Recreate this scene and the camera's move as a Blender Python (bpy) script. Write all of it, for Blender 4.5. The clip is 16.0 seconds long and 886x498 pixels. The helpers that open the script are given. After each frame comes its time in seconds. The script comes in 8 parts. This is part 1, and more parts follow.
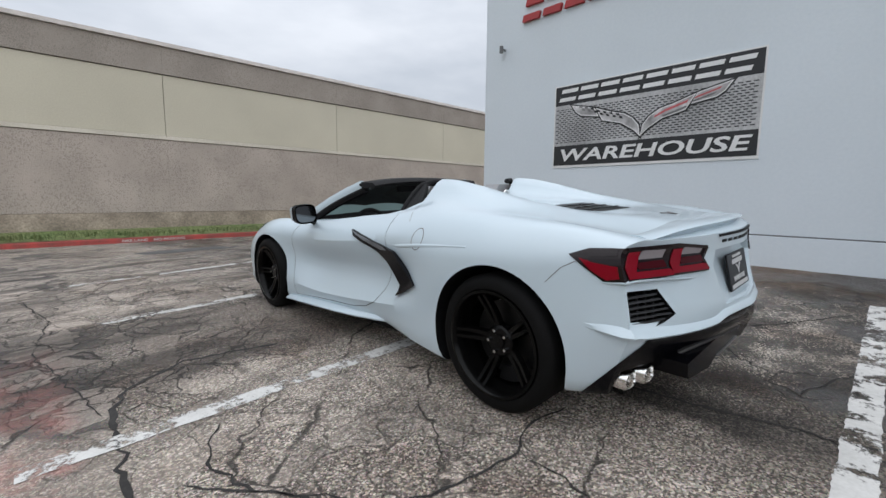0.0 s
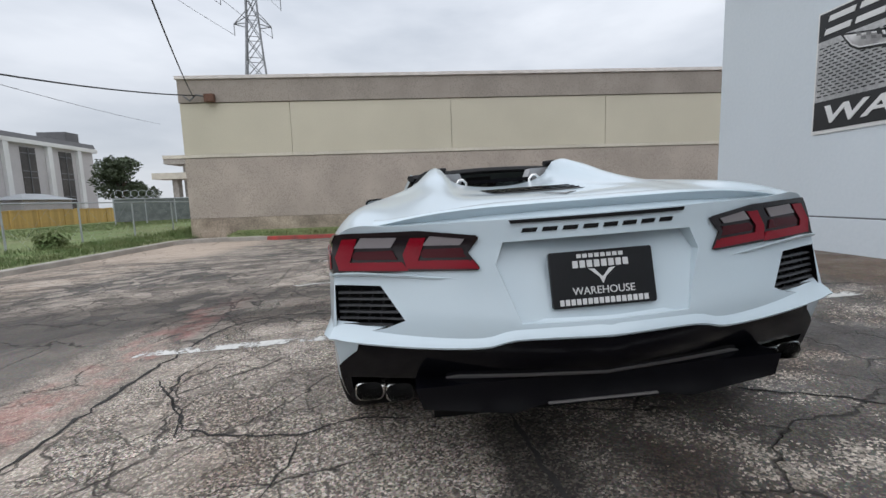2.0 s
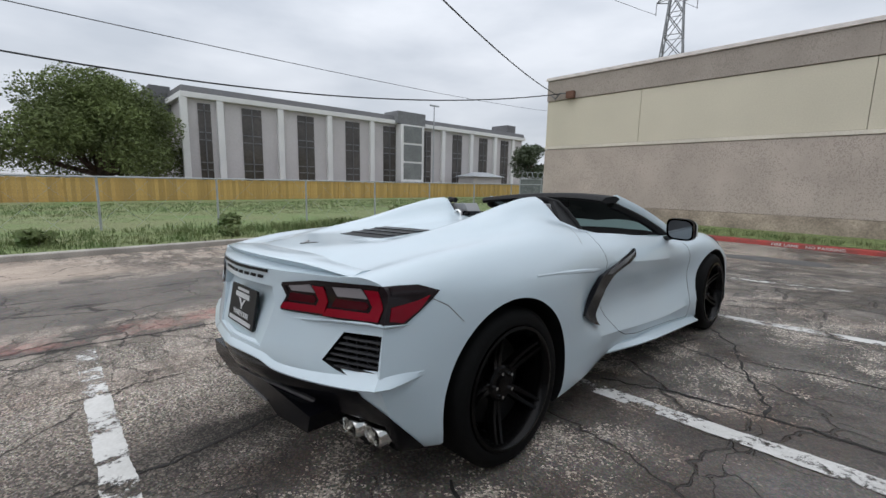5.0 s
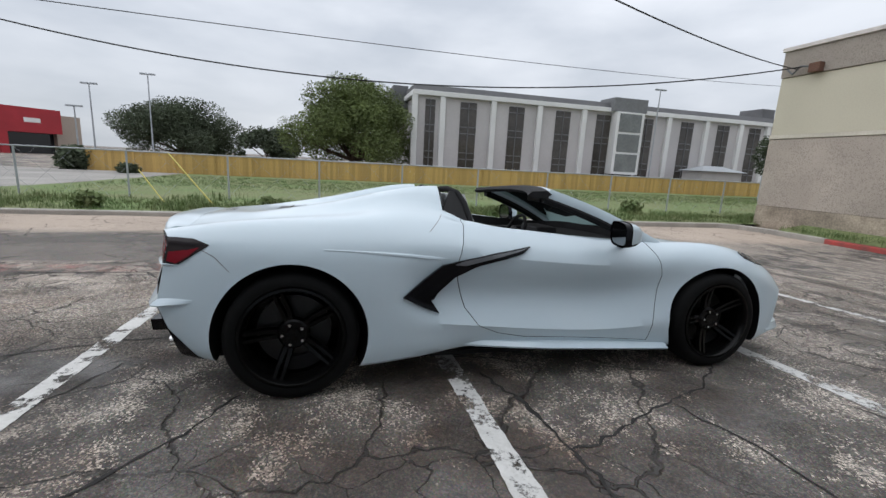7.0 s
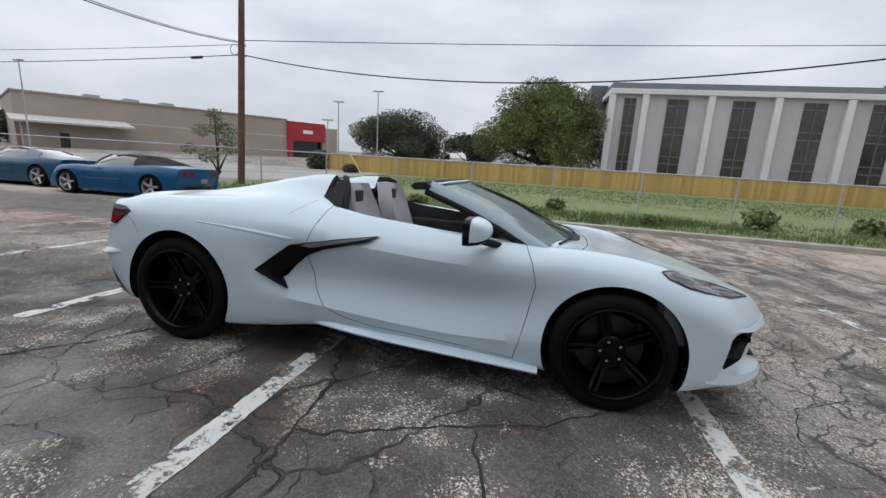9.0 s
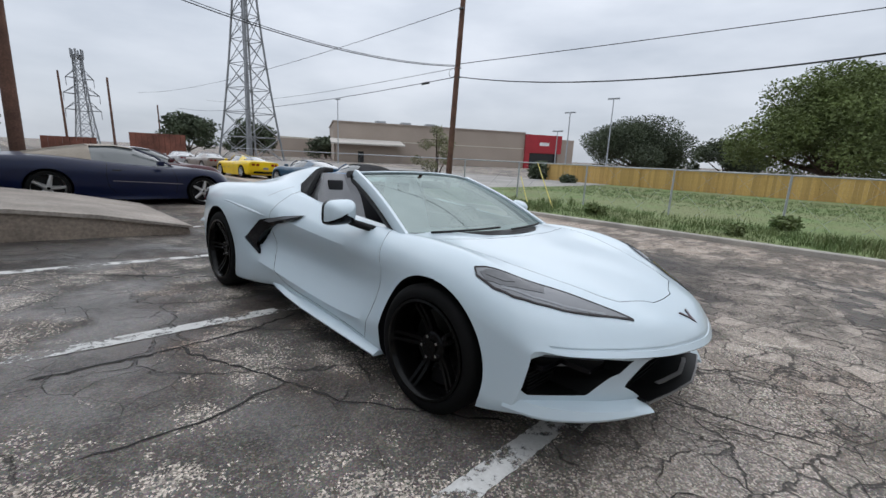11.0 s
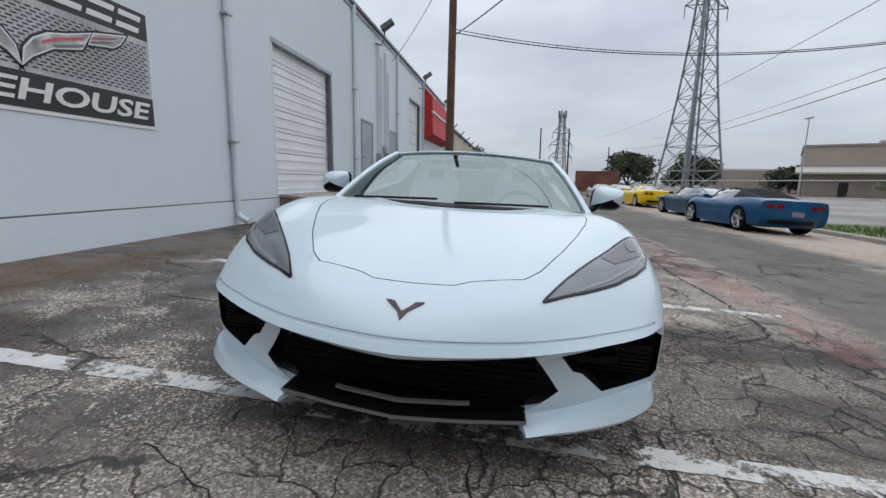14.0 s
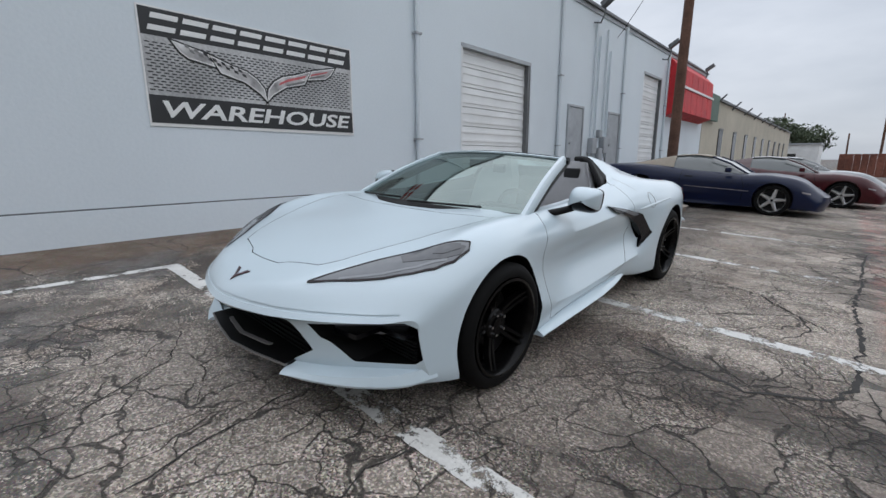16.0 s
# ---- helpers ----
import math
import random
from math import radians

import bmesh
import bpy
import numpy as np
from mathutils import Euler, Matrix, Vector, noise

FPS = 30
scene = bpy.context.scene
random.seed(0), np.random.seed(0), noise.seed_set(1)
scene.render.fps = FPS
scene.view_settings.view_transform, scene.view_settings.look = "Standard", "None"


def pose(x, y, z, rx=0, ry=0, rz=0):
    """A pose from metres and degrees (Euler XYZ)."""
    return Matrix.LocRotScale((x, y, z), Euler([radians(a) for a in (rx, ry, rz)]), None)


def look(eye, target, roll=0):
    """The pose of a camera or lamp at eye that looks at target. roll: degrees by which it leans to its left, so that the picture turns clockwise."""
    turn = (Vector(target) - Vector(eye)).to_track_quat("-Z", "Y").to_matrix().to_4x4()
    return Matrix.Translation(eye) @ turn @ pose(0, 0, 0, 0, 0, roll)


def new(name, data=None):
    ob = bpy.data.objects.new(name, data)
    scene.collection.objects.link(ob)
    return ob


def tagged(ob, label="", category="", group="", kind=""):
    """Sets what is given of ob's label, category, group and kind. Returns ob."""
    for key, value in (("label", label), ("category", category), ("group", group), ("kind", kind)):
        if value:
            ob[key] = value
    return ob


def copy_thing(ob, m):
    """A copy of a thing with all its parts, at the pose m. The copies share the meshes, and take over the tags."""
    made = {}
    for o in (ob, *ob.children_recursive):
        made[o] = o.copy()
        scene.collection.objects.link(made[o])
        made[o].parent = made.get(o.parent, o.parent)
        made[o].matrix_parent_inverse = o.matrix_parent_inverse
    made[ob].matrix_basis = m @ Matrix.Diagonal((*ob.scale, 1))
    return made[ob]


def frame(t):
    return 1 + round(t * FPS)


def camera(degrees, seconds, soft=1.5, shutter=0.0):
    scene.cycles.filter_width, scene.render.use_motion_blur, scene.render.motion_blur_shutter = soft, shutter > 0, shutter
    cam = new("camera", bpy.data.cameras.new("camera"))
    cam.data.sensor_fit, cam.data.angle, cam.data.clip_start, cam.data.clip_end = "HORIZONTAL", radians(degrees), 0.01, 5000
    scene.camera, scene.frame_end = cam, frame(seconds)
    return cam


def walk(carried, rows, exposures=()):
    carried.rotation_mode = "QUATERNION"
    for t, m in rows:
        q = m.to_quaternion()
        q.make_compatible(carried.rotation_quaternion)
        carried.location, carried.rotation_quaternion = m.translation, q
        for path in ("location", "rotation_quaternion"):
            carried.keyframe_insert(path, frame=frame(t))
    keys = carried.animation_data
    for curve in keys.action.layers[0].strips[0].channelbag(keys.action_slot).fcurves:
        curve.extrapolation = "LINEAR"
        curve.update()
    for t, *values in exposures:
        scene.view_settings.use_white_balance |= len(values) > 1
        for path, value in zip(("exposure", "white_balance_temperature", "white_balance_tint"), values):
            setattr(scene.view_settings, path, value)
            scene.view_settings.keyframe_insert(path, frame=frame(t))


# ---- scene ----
LOT = Matrix.Rotation(radians(-2.5), 4, "Y")  # the lot falls away from the warehouse
cam = camera(92.1, 16.0)
PATH = [
    (0, (-2.46, -2.652, 1.125), (-1.102, -1.215, 0.823), -1.3),
    (0.5, (-1.996, -2.978, 1.083), (-0.933, -1.312, 0.774), -2.6),
    (1, (-1.485, -3.186, 1.015), (-0.748, -1.35, 0.725), -3.7),
    (1.5, (-1.003, -3.327, 0.962), (-0.593, -1.388, 0.695), -4.3),
    (2, (-0.543, -3.414, 0.962), (-0.447, -1.431, 0.72), -4.4),
    (2.5, (-0.092, -3.43, 1.007), (-0.302, -1.456, 0.771), -4.3),
    (3, (0.346, -3.373, 1.042), (-0.166, -1.452, 0.821), -3.7),
    (3.5, (0.78, -3.307, 1.065), (-0.034, -1.492, 0.853), -3.1),
    (4, (1.182, -3.17, 1.052), (0.093, -1.505, 0.843), -2.7),
    (4.2, (1.349, -3.114, 1.075), (0.18, -1.506, 0.859), -2.2),
    (6.3, (2.906, -1.796, 1.183), (1.095, -0.999, 0.894), 1.3),
    (6.5, (3.001, -1.616, 1.173), (1.155, -0.906, 0.877), 1.6),
    (7, (3.18, -1.15, 1.179), (1.266, -0.657, 0.872), 2.4),
    (7.5, (3.282, -0.644, 1.186), (1.325, -0.374, 0.869), 3.0),
    (8, (3.339, -0.142, 1.198), (1.367, -0.098, 0.866), 3.6),
    (8.2, (3.334, 0.066, 1.197), (1.363, 0.02, 0.862), 3.7),
    (10.5, (2.66, 2.331, 1.223), (1.031, 1.224, 0.876), 4.3),
    (11, (2.349, 2.758, 1.205), (0.909, 1.418, 0.843), 4.3),
    (11.5, (1.95, 3.118, 1.171), (0.742, 1.567, 0.803), 4.0),
    (12, (1.5, 3.36, 1.075), (0.553, 1.635, 0.714), 3.7),
    (12.5, (1.028, 3.469, 0.975), (0.367, 1.612, 0.637), 3.4),
    (13, (0.56, 3.528, 0.915), (0.204, 1.586, 0.599), 3.5),
    (13.5, (0.122, 3.513, 0.932), (0.087, 1.538, 0.618), 3.5),
    (14, (-0.296, 3.517, 0.996), (-0.011, 1.566, 0.661), 3.5),
    (14.5, (-0.743, 3.454, 1.059), (-0.152, 1.58, 0.685), 2.8),
    (15, (-1.177, 3.402, 1.115), (-0.317, 1.644, 0.702), 2.1),
    (15.5, (-1.619, 3.233, 1.161), (-0.521, 1.621, 0.719), 1.7),
    (16, (-2.043, 3.061, 1.2), (-0.732, 1.624, 0.736), 1.7),
]
walk(cam, [(t, LOT @ look(eye, target, roll)) for t, eye, target, roll in PATH],
     exposures=((0.0, 0.54, 6310, 10), (4.0, 0.54, 6320, 10), (8.0, 0.57, 6310, 10), (11.0, 0.51, 6190, 10), (13.5, 0.37, 6140, 10), (16.0, 0.4, 6170, 10)))

# ---- light ----
world = bpy.data.worlds.new("overcast")
scene.world = world
world.use_nodes = True
wn, wl = world.node_tree.nodes, world.node_tree.links
wn.clear()
w_out, w_bg = wn.new("ShaderNodeOutputWorld"), wn.new("ShaderNodeBackground")
w_sky = wn.new("ShaderNodeTexSky")
w_sky.sky_type, w_sky.sun_disc = "NISHITA", False
w_sky.sun_elevation, w_sky.sun_rotation = radians(68), radians(205)
w_tc, w_map = wn.new("ShaderNodeTexCoord"), wn.new("ShaderNodeMapping")
w_map.inputs["Scale"].default_value = (1.0, 1.0, 3.2)
w_noise = wn.new("ShaderNodeTexNoise")
w_noise.inputs["Scale"].default_value, w_noise.inputs["Detail"].default_value = 2.6, 7
w_ramp = wn.new("ShaderNodeValToRGB")
w_ramp.color_ramp.elements[0].position, w_ramp.color_ramp.elements[0].color = 0.34, (5.0, 5.3, 5.75, 1)
w_ramp.color_ramp.elements[1].position, w_ramp.color_ramp.elements[1].color = 0.66, (7.0, 7.2, 7.55, 1)
w_mix = wn.new("ShaderNodeMix")
w_mix.data_type = "RGBA"
w_mix.inputs["Factor"].default_value = 0.93
wl.new(w_tc.outputs["Generated"], w_map.inputs["Vector"])
wl.new(w_map.outputs["Vector"], w_noise.inputs["Vector"])
wl.new(w_noise.outputs["Fac"], w_ramp.inputs["Fac"])
wl.new(w_sky.outputs["Color"], w_mix.inputs["A"])
wl.new(w_ramp.outputs["Color"], w_mix.inputs["B"])
# an overcast sky is brighter overhead than near the horizon
w_sep, w_rise, w_mul = wn.new("ShaderNodeSeparateXYZ"), wn.new("ShaderNodeMapRange"), wn.new("ShaderNodeVectorMath")
w_rise.inputs["To Min"].default_value, w_rise.inputs["To Max"].default_value = 0.82, 1.55
w_mul.operation = "SCALE"
wl.new(w_tc.outputs["Generated"], w_sep.inputs[0]), wl.new(w_sep.outputs["Z"], w_rise.inputs["Value"])
wl.new(w_mix.outputs["Result"], w_mul.inputs[0]), wl.new(w_rise.outputs["Result"], w_mul.inputs["Scale"])
wl.new(w_mul.outputs["Vector"], w_bg.inputs["Color"])
wl.new(w_bg.outputs["Background"], w_out.inputs["Surface"])
w_bg.inputs["Strength"].default_value = 0.085
sun_data = bpy.data.lights.new("sun", "SUN")
sun_data.energy, sun_data.angle, sun_data.color = 0.9, radians(120), (1.0, 0.98, 0.96)
sun = new("sun", sun_data)
sun.matrix_world = look((0, 0, 40), (4, 8, 18))
# ---- materials ----
def mat(name, color, rough=0.6, metal=0.0, vary=0.12, scale=3.0, fine=40.0, bump=0.0, coat=0.0, emit=None, spec=0.5, alpha=1.0, trans=0.0, tint=None, per=False, coat_rough=0.04):
    """A surface with a broad and a fine variation of its base colour and a fine relief; scale and fine are per metre."""
    m = bpy.data.materials.new(name)
    m.use_nodes = True
    n, l = m.node_tree.nodes, m.node_tree.links
    b = n["Principled BSDF"]
    b.inputs["Roughness"].default_value, b.inputs["Metallic"].default_value = rough, metal
    b.inputs["Coat Weight"].default_value, b.inputs["Coat Roughness"].default_value = coat, coat_rough
    b.inputs["Specular IOR Level"].default_value = spec
    b.inputs["Transmission Weight"].default_value = trans
    b.inputs["Alpha"].default_value = alpha
    if emit:
        b.inputs["Emission Color"].default_value, b.inputs["Emission Strength"].default_value = (*color, 1), emit
    if vary == 0:
        b.inputs["Base Color"].default_value = (*color, 1)
        return m
    tc = n.new("ShaderNodeTexCoord")
    big, small = n.new("ShaderNodeTexNoise"), n.new("ShaderNodeTexNoise")
    big.inputs["Scale"].default_value, big.inputs["Detail"].default_value = scale, 4
    small.inputs["Scale"].default_value, small.inputs["Detail"].default_value = fine, 3
    l.new(tc.outputs["Object"], big.inputs["Vector"]), l.new(tc.outputs["Object"], small.inputs["Vector"])
    ramp = n.new("ShaderNodeValToRGB")
    dark = tint or tuple(c * (1 - 1.6 * vary) for c in color)
    ramp.color_ramp.elements[0].position, ramp.color_ramp.elements[0].color = 0.3, (*dark, 1)
    ramp.color_ramp.elements[1].position, ramp.color_ramp.elements[1].color = 0.7, (*[min(1, c * (1 + vary)) for c in color], 1)
    l.new(big.outputs["Fac"], ramp.inputs["Fac"])
    mix = n.new("ShaderNodeMix")
    mix.data_type, mix.blend_type = "RGBA", "OVERLAY"
    mix.inputs["Factor"].default_value = min(1, 2.5 * vary)
    l.new(ramp.outputs["Color"], mix.inputs["A"]), l.new(small.outputs["Fac"], mix.inputs["B"])
    last = mix.outputs["Result"]
    if per:
        info, hue = n.new("ShaderNodeObjectInfo"), n.new("ShaderNodeHueSaturation")
        mr = n.new("ShaderNodeMapRange")
        mr.inputs["To Min"].default_value, mr.inputs["To Max"].default_value = 0.82, 1.15
        l.new(info.outputs["Random"], mr.inputs["Value"]), l.new(mr.outputs["Result"], hue.inputs["Value"])
        l.new(last, hue.inputs["Color"])
        last = hue.outputs["Color"]
    l.new(last, b.inputs["Base Color"])
    if bump:
        bn = n.new("ShaderNodeBump")
        bn.inputs["Strength"].default_value, bn.inputs["Distance"].default_value = 1.0, bump
        l.new(small.outputs["Fac"], bn.inputs["Height"]), l.new(bn.outputs["Normal"], b.inputs["Normal"])
    return m


def nodes_of(m):
    return m.node_tree.nodes, m.node_tree.links, m.node_tree.nodes["Principled BSDF"]


# ---- mesh tools ----
def finish(name, bm, material, parent=None, label="", smooth=None):
    me = bpy.data.meshes.new(name)
    bm.to_mesh(me)
    bm.free()
    for one in material if isinstance(material, (list, tuple)) else [material]:
        me.materials.append(one)
    if smooth is not None:
        me.shade_smooth()
        me.set_sharp_from_angle(angle=radians(smooth))
    ob = new(name, me)
    ob.parent = parent
    if label:
        ob["label"] = label
    return ob


def part(name, bm, material, parent, label="", smooth=None):
    return finish(name, bm, material, parent, label, smooth)


def thing(name, m, label, category, group="", kind=""):
    ob = new(name)
    ob.matrix_basis = m
    ob.empty_display_size = 0.2
    return tagged(ob, label, category, group, kind)


def box(bm, x0, x1, y0, y1, z0, z1, bevel=0.0):
    made = bmesh.ops.create_cube(bm, size=1, matrix=Matrix.LocRotScale(((x0 + x1) / 2, (y0 + y1) / 2, (z0 + z1) / 2), None, (x1 - x0, y1 - y0, z1 - z0)))
    if bevel:
        edges = list({e for v in made["verts"] for e in v.link_edges})
        bmesh.ops.bevel(bm, geom=edges, offset=bevel, segments=2, affect="EDGES", profile=0.6)
    return bm


def boxed(x0, x1, y0, y1, z0, z1, bevel=0.0):
    return box(bmesh.new(), x0, x1, y0, y1, z0, z1, bevel)


def prism(bm, outline, fixed, a, b):
    """A closed prism: the outline lies across the axis fixed (0, 1 or 2) and is drawn out from a to b."""
    def at(p, d):
        q = list(p)
        q.insert(fixed, d)
        return q
    area = sum(p[0] * q[1] - q[0] * p[1] for p, q in zip(outline, outline[1:] + outline[:1]))
    pts = outline if (area > 0) == (fixed != 1) else outline[::-1]
    lo, hi = min(a, b), max(a, b)
    v0, v1 = [bm.verts.new(at(p, lo)) for p in pts], [bm.verts.new(at(p, hi)) for p in pts]
    n = len(pts)
    bm.faces.new(v0[::-1]), bm.faces.new(v1)
    for i in range(n):
        bm.faces.new((v0[i], v0[(i + 1) % n], v1[(i + 1) % n], v1[i]))
    return bm


def rod(bm, a, b, r, r2=None, sides=10):
    a, b = Vector(a), Vector(b)
    m = Matrix.Translation((a + b) / 2) @ (b - a).to_track_quat("Z", "Y").to_matrix().to_4x4()
    bmesh.ops.create_cone(bm, cap_ends=True, segments=sides, radius1=r, radius2=r if r2 is None else r2, depth=(b - a).length, matrix=m)
    return bm


def sweep(bm, pts, r, sides=6):
    """A tube along points; r is a number or a function of 0..1."""
    pts = [Vector(p) for p in pts]
    rings = []
    for i, p in enumerate(pts):
        way = (pts[min(i + 1, len(pts) - 1)] - pts[max(i - 1, 0)]).normalized()
        side = way.cross(Vector((0, 0, 1)))
        side = (side if side.length > 1e-3 else Vector((1, 0, 0))).normalized()
        up = side.cross(way).normalized()
        rad = r(i / (len(pts) - 1)) if callable(r) else r
        rings.append([bm.verts.new(p + rad * (math.cos(k * 2 * math.pi / sides) * side + math.sin(k * 2 * math.pi / sides) * up)) for k in range(sides)])
    for p, q in zip(rings, rings[1:]):
        for k in range(sides):
            bm.faces.new((p[k], p[(k + 1) % sides], q[(k + 1) % sides], q[k]))
    bm.faces.new(rings[0][::-1]), bm.faces.new(rings[-1])
    return bm


def lathe(bm, profile, sides=32, axis=0, at=(0, 0, 0)):
    """Turns (along, radius) pairs about an axis."""
    rings = []
    for d, r in profile:
        ring = []
        for k in range(sides):
            a = 2 * math.pi * k / sides
            q = [r * math.cos(a), r * math.sin(a)]
            q.insert(axis, d)
            ring.append(bm.verts.new(Vector(q) + Vector(at)))
        rings.append(ring)
    for p, q in zip(rings, rings[1:]):
        for k in range(sides):
            bm.faces.new((p[k], p[(k + 1) % sides], q[(k + 1) % sides], q[k]))
    return bm


def spline(ctrl, ys):
    """Values through (y, ...) points at the given y, smooth."""
    c = np.array(sorted(ctrl), float)
    y, v = c[:, 0], c[:, 1:]
    d = np.diff(v, axis=0) / np.diff(y)[:, None]
    m = np.vstack([d[:1], (d[:-1] * np.diff(y)[1:, None] + d[1:] * np.diff(y)[:-1, None]) / (y[2:] - y[:-2])[:, None], d[-1:]])
    ys = np.clip(np.asarray(ys, float), y[0], y[-1])
    i = np.clip(np.searchsorted(y, ys) - 1, 0, len(y) - 2)
    h = y[i + 1] - y[i]
    t = ((ys - y[i]) / h)[:, None]
    h = h[:, None]
    return (2 * t**3 - 3 * t**2 + 1) * v[i] + (t**3 - 2 * t**2 + t) * h * m[i] + (3 * t**2 - 2 * t**3) * v[i + 1] + (t**3 - t**2) * h * m[i + 1]


def grown(outline, d):
    """The outline pushed outwards by d."""
    n = len(outline)
    area = sum(outline[i][0] * outline[(i + 1) % n][1] - outline[(i + 1) % n][0] * outline[i][1] for i in range(n))
    out = []
    for i in range(n):
        a, b, c = (Vector(outline[(i + k) % n]) for k in (-1, 0, 1))
        u, w = (b - a).normalized(), (c - b).normalized()
        n1, n2 = Vector((u.y, -u.x)), Vector((w.y, -w.x))
        m = (n1 + n2).normalized()
        m *= d / max(0.4, m.dot(n1)) * (1 if area > 0 else -1)
        out.append(tuple(b + m))
    return out


def smoothstep(a, b, x):
    t = min(1.0, max(0.0, (x - a) / (b - a)))
    return t * t * (3 - 2 * t)


def letters(text, size, depth=0.002, bold=0.0, shear=0.0):
    curve = bpy.data.curves.new("text", "FONT")
    curve.body, curve.size, curve.extrude, curve.offset, curve.shear = text, size, depth / 2, bold, shear
    curve.align_x = "CENTER"
    curve.resolution_u = 3
    ob = new("text", curve)
    bpy.context.view_layer.update()
    me = bpy.data.meshes.new_from_object(ob.evaluated_get(bpy.context.evaluated_depsgraph_get()))
    bpy.data.objects.remove(ob)
    bpy.data.curves.remove(curve)
    return me


def placed_letters(name, me, material, parent, m, label):
    me.materials.clear()
    me.materials.append(material)
    ob = new(name, me)
    ob.parent, ob.matrix_basis = parent, m
    ob["label"] = label
    return ob


# ---- ground ----
WALL_X, KERB_X, KERB_Y, BEIGE_Y, FENCE_X = 4.12, -9.4, 13.2, 14.5, -36.0
SLOPE = math.tan(radians(2.5))


def ground_z(x, y):
    """Height of the ground: the lot falls to the alley, the drive by the beige building is lower, the far land level."""
    lot = SLOPE * max(min(x, 6.0), KERB_X)
    z = lot + (-0.45 - lot) * smoothstep(3.5, 12.0, y)
    if x < KERB_X:
        z = -0.41 - 0.3 * (1 - smoothstep(-34, -12, x))
    far = smoothstep(25, 70, max(abs(x), abs(y)))
    return z + (-0.75 - z) * far


def axis_steps(lo, hi, near_lo, near_hi, fine):
    near = list(np.arange(near_lo, near_hi + 1e-6, fine))
    out, inn = [], []
    d, p = fine, near_hi
    while p < hi:
        d *= 1.35
        p = min(hi, p + d)
        out.append(p)
    d, p = fine, near_lo
    while p > lo:
        d *= 1.35
        p = max(lo, p - d)
        inn.append(p)
    return inn[::-1] + near + out


def sheet(bm, xs, ys, height):
    grid = [[bm.verts.new((x, y, height(x, y))) for x in xs] for y in ys]
    for a, b in zip(grid, grid[1:]):
        for i in range(len(xs) - 1):
            bm.faces.new((a[i], a[i + 1], b[i + 1], b[i]))
    return bm


def asphalt():
    """Old asphalt: worn stony light areas, darker sealed areas, alligator cracks, long cracks, stains, shade painted
    under the car's tail.
    """
    m = bpy.data.materials.new("old_asphalt")
    m.use_nodes = True
    n, l, b = nodes_of(m)
    tc = n.new("ShaderNodeTexCoord")
    obj = tc.outputs["Object"]
    sep = n.new("ShaderNodeSeparateXYZ")
    l.new(obj, sep.inputs[0])

    def noise_tex(scale, detail=4, rough=0.55, vec=None):
        t = n.new("ShaderNodeTexNoise")
        t.inputs["Scale"].default_value, t.inputs["Detail"].default_value, t.inputs["Roughness"].default_value = scale, detail, rough
        l.new(vec or obj, t.inputs["Vector"])
        return t.outputs["Fac"]

    def math_node(op, a, c=0.0, clamp=False):
        t = n.new("ShaderNodeMath")
        t.operation, t.use_clamp = op, clamp
        for k, v in enumerate((a, c)):
            if isinstance(v, (int, float)):
                t.inputs[k].default_value = v
            else:
                l.new(v, t.inputs[k])
        return t.outputs[0]

    def ramp(fac, stops):
        t = n.new("ShaderNodeValToRGB")
        while len(t.color_ramp.elements) < len(stops):
            t.color_ramp.elements.new(0.5)
        for e, (p, c) in zip(t.color_ramp.elements, stops):
            e.position, e.color = p, (*((c, c, c) if isinstance(c, (int, float)) else c), 1)
        l.new(fac, t.inputs["Fac"])
        return t.outputs["Color"]

    def mix(fac, a, c, blend="MIX"):
        t = n.new("ShaderNodeMix")
        t.data_type, t.blend_type = "RGBA", blend
        for key, v in (("Factor", fac), ("A", a), ("B", c)):
            if isinstance(v, tuple):
                t.inputs[key].default_value = (*v, 1)
            elif isinstance(v, (int, float)):
                t.inputs[key].default_value = v
            else:
                l.new(v, t.inputs[key])
        return t.outputs["Result"]

    def map_range(v, a, c):
        t = n.new("ShaderNodeMapRange")
        t.inputs["From Min"].default_value, t.inputs["From Max"].default_value = a, c
        l.new(v, t.inputs["Value"])
        return t.outputs["Result"]

    def voronoi(scale, feature, vec, output):
        t = n.new("ShaderNodeTexVoronoi")
        t.feature = feature
        t.inputs["Scale"].default_value = scale
        l.new(vec, t.inputs["Vector"])
        return t.outputs[output]

    def spread(v, a, c, lo, hi):
        t = n.new("ShaderNodeMapRange")
        for key, value in (("From Min", a), ("From Max", c), ("To Min", lo), ("To Max", hi)):
            t.inputs[key].default_value = value
        l.new(v, t.inputs["Value"])
        return t.outputs["Result"]

    def shifted(vec, scale, amount):
        t, v = n.new("ShaderNodeTexNoise"), n.new("ShaderNodeVectorMath")
        t.inputs["Scale"].default_value, t.inputs["Detail"].default_value = scale, 3
        l.new(obj, t.inputs["Vector"])
        v.operation = "MULTIPLY_ADD"
        l.new(t.outputs["Color"], v.inputs[0])
        v.inputs[1].default_value = (amount, amount, 0)
        l.new(vec, v.inputs[2])
        return v.outputs[0]

    broad, mid, fine = noise_tex(0.55, 5), noise_tex(2.3, 7, 0.66), noise_tex(14, 6, 0.75)
    flat_node = n.new("ShaderNodeVectorMath")
    flat_node.operation = "MULTIPLY"
    flat_node.inputs[1].default_value = (1, 1, 0)
    l.new(shifted(shifted(obj, 2.4, 0.4), 11, 0.09), flat_node.inputs[0])
    flat = flat_node.outputs[0]
    # loose stones of the aggregate, two sizes
    big_stone = n.new("ShaderNodeSeparateColor")
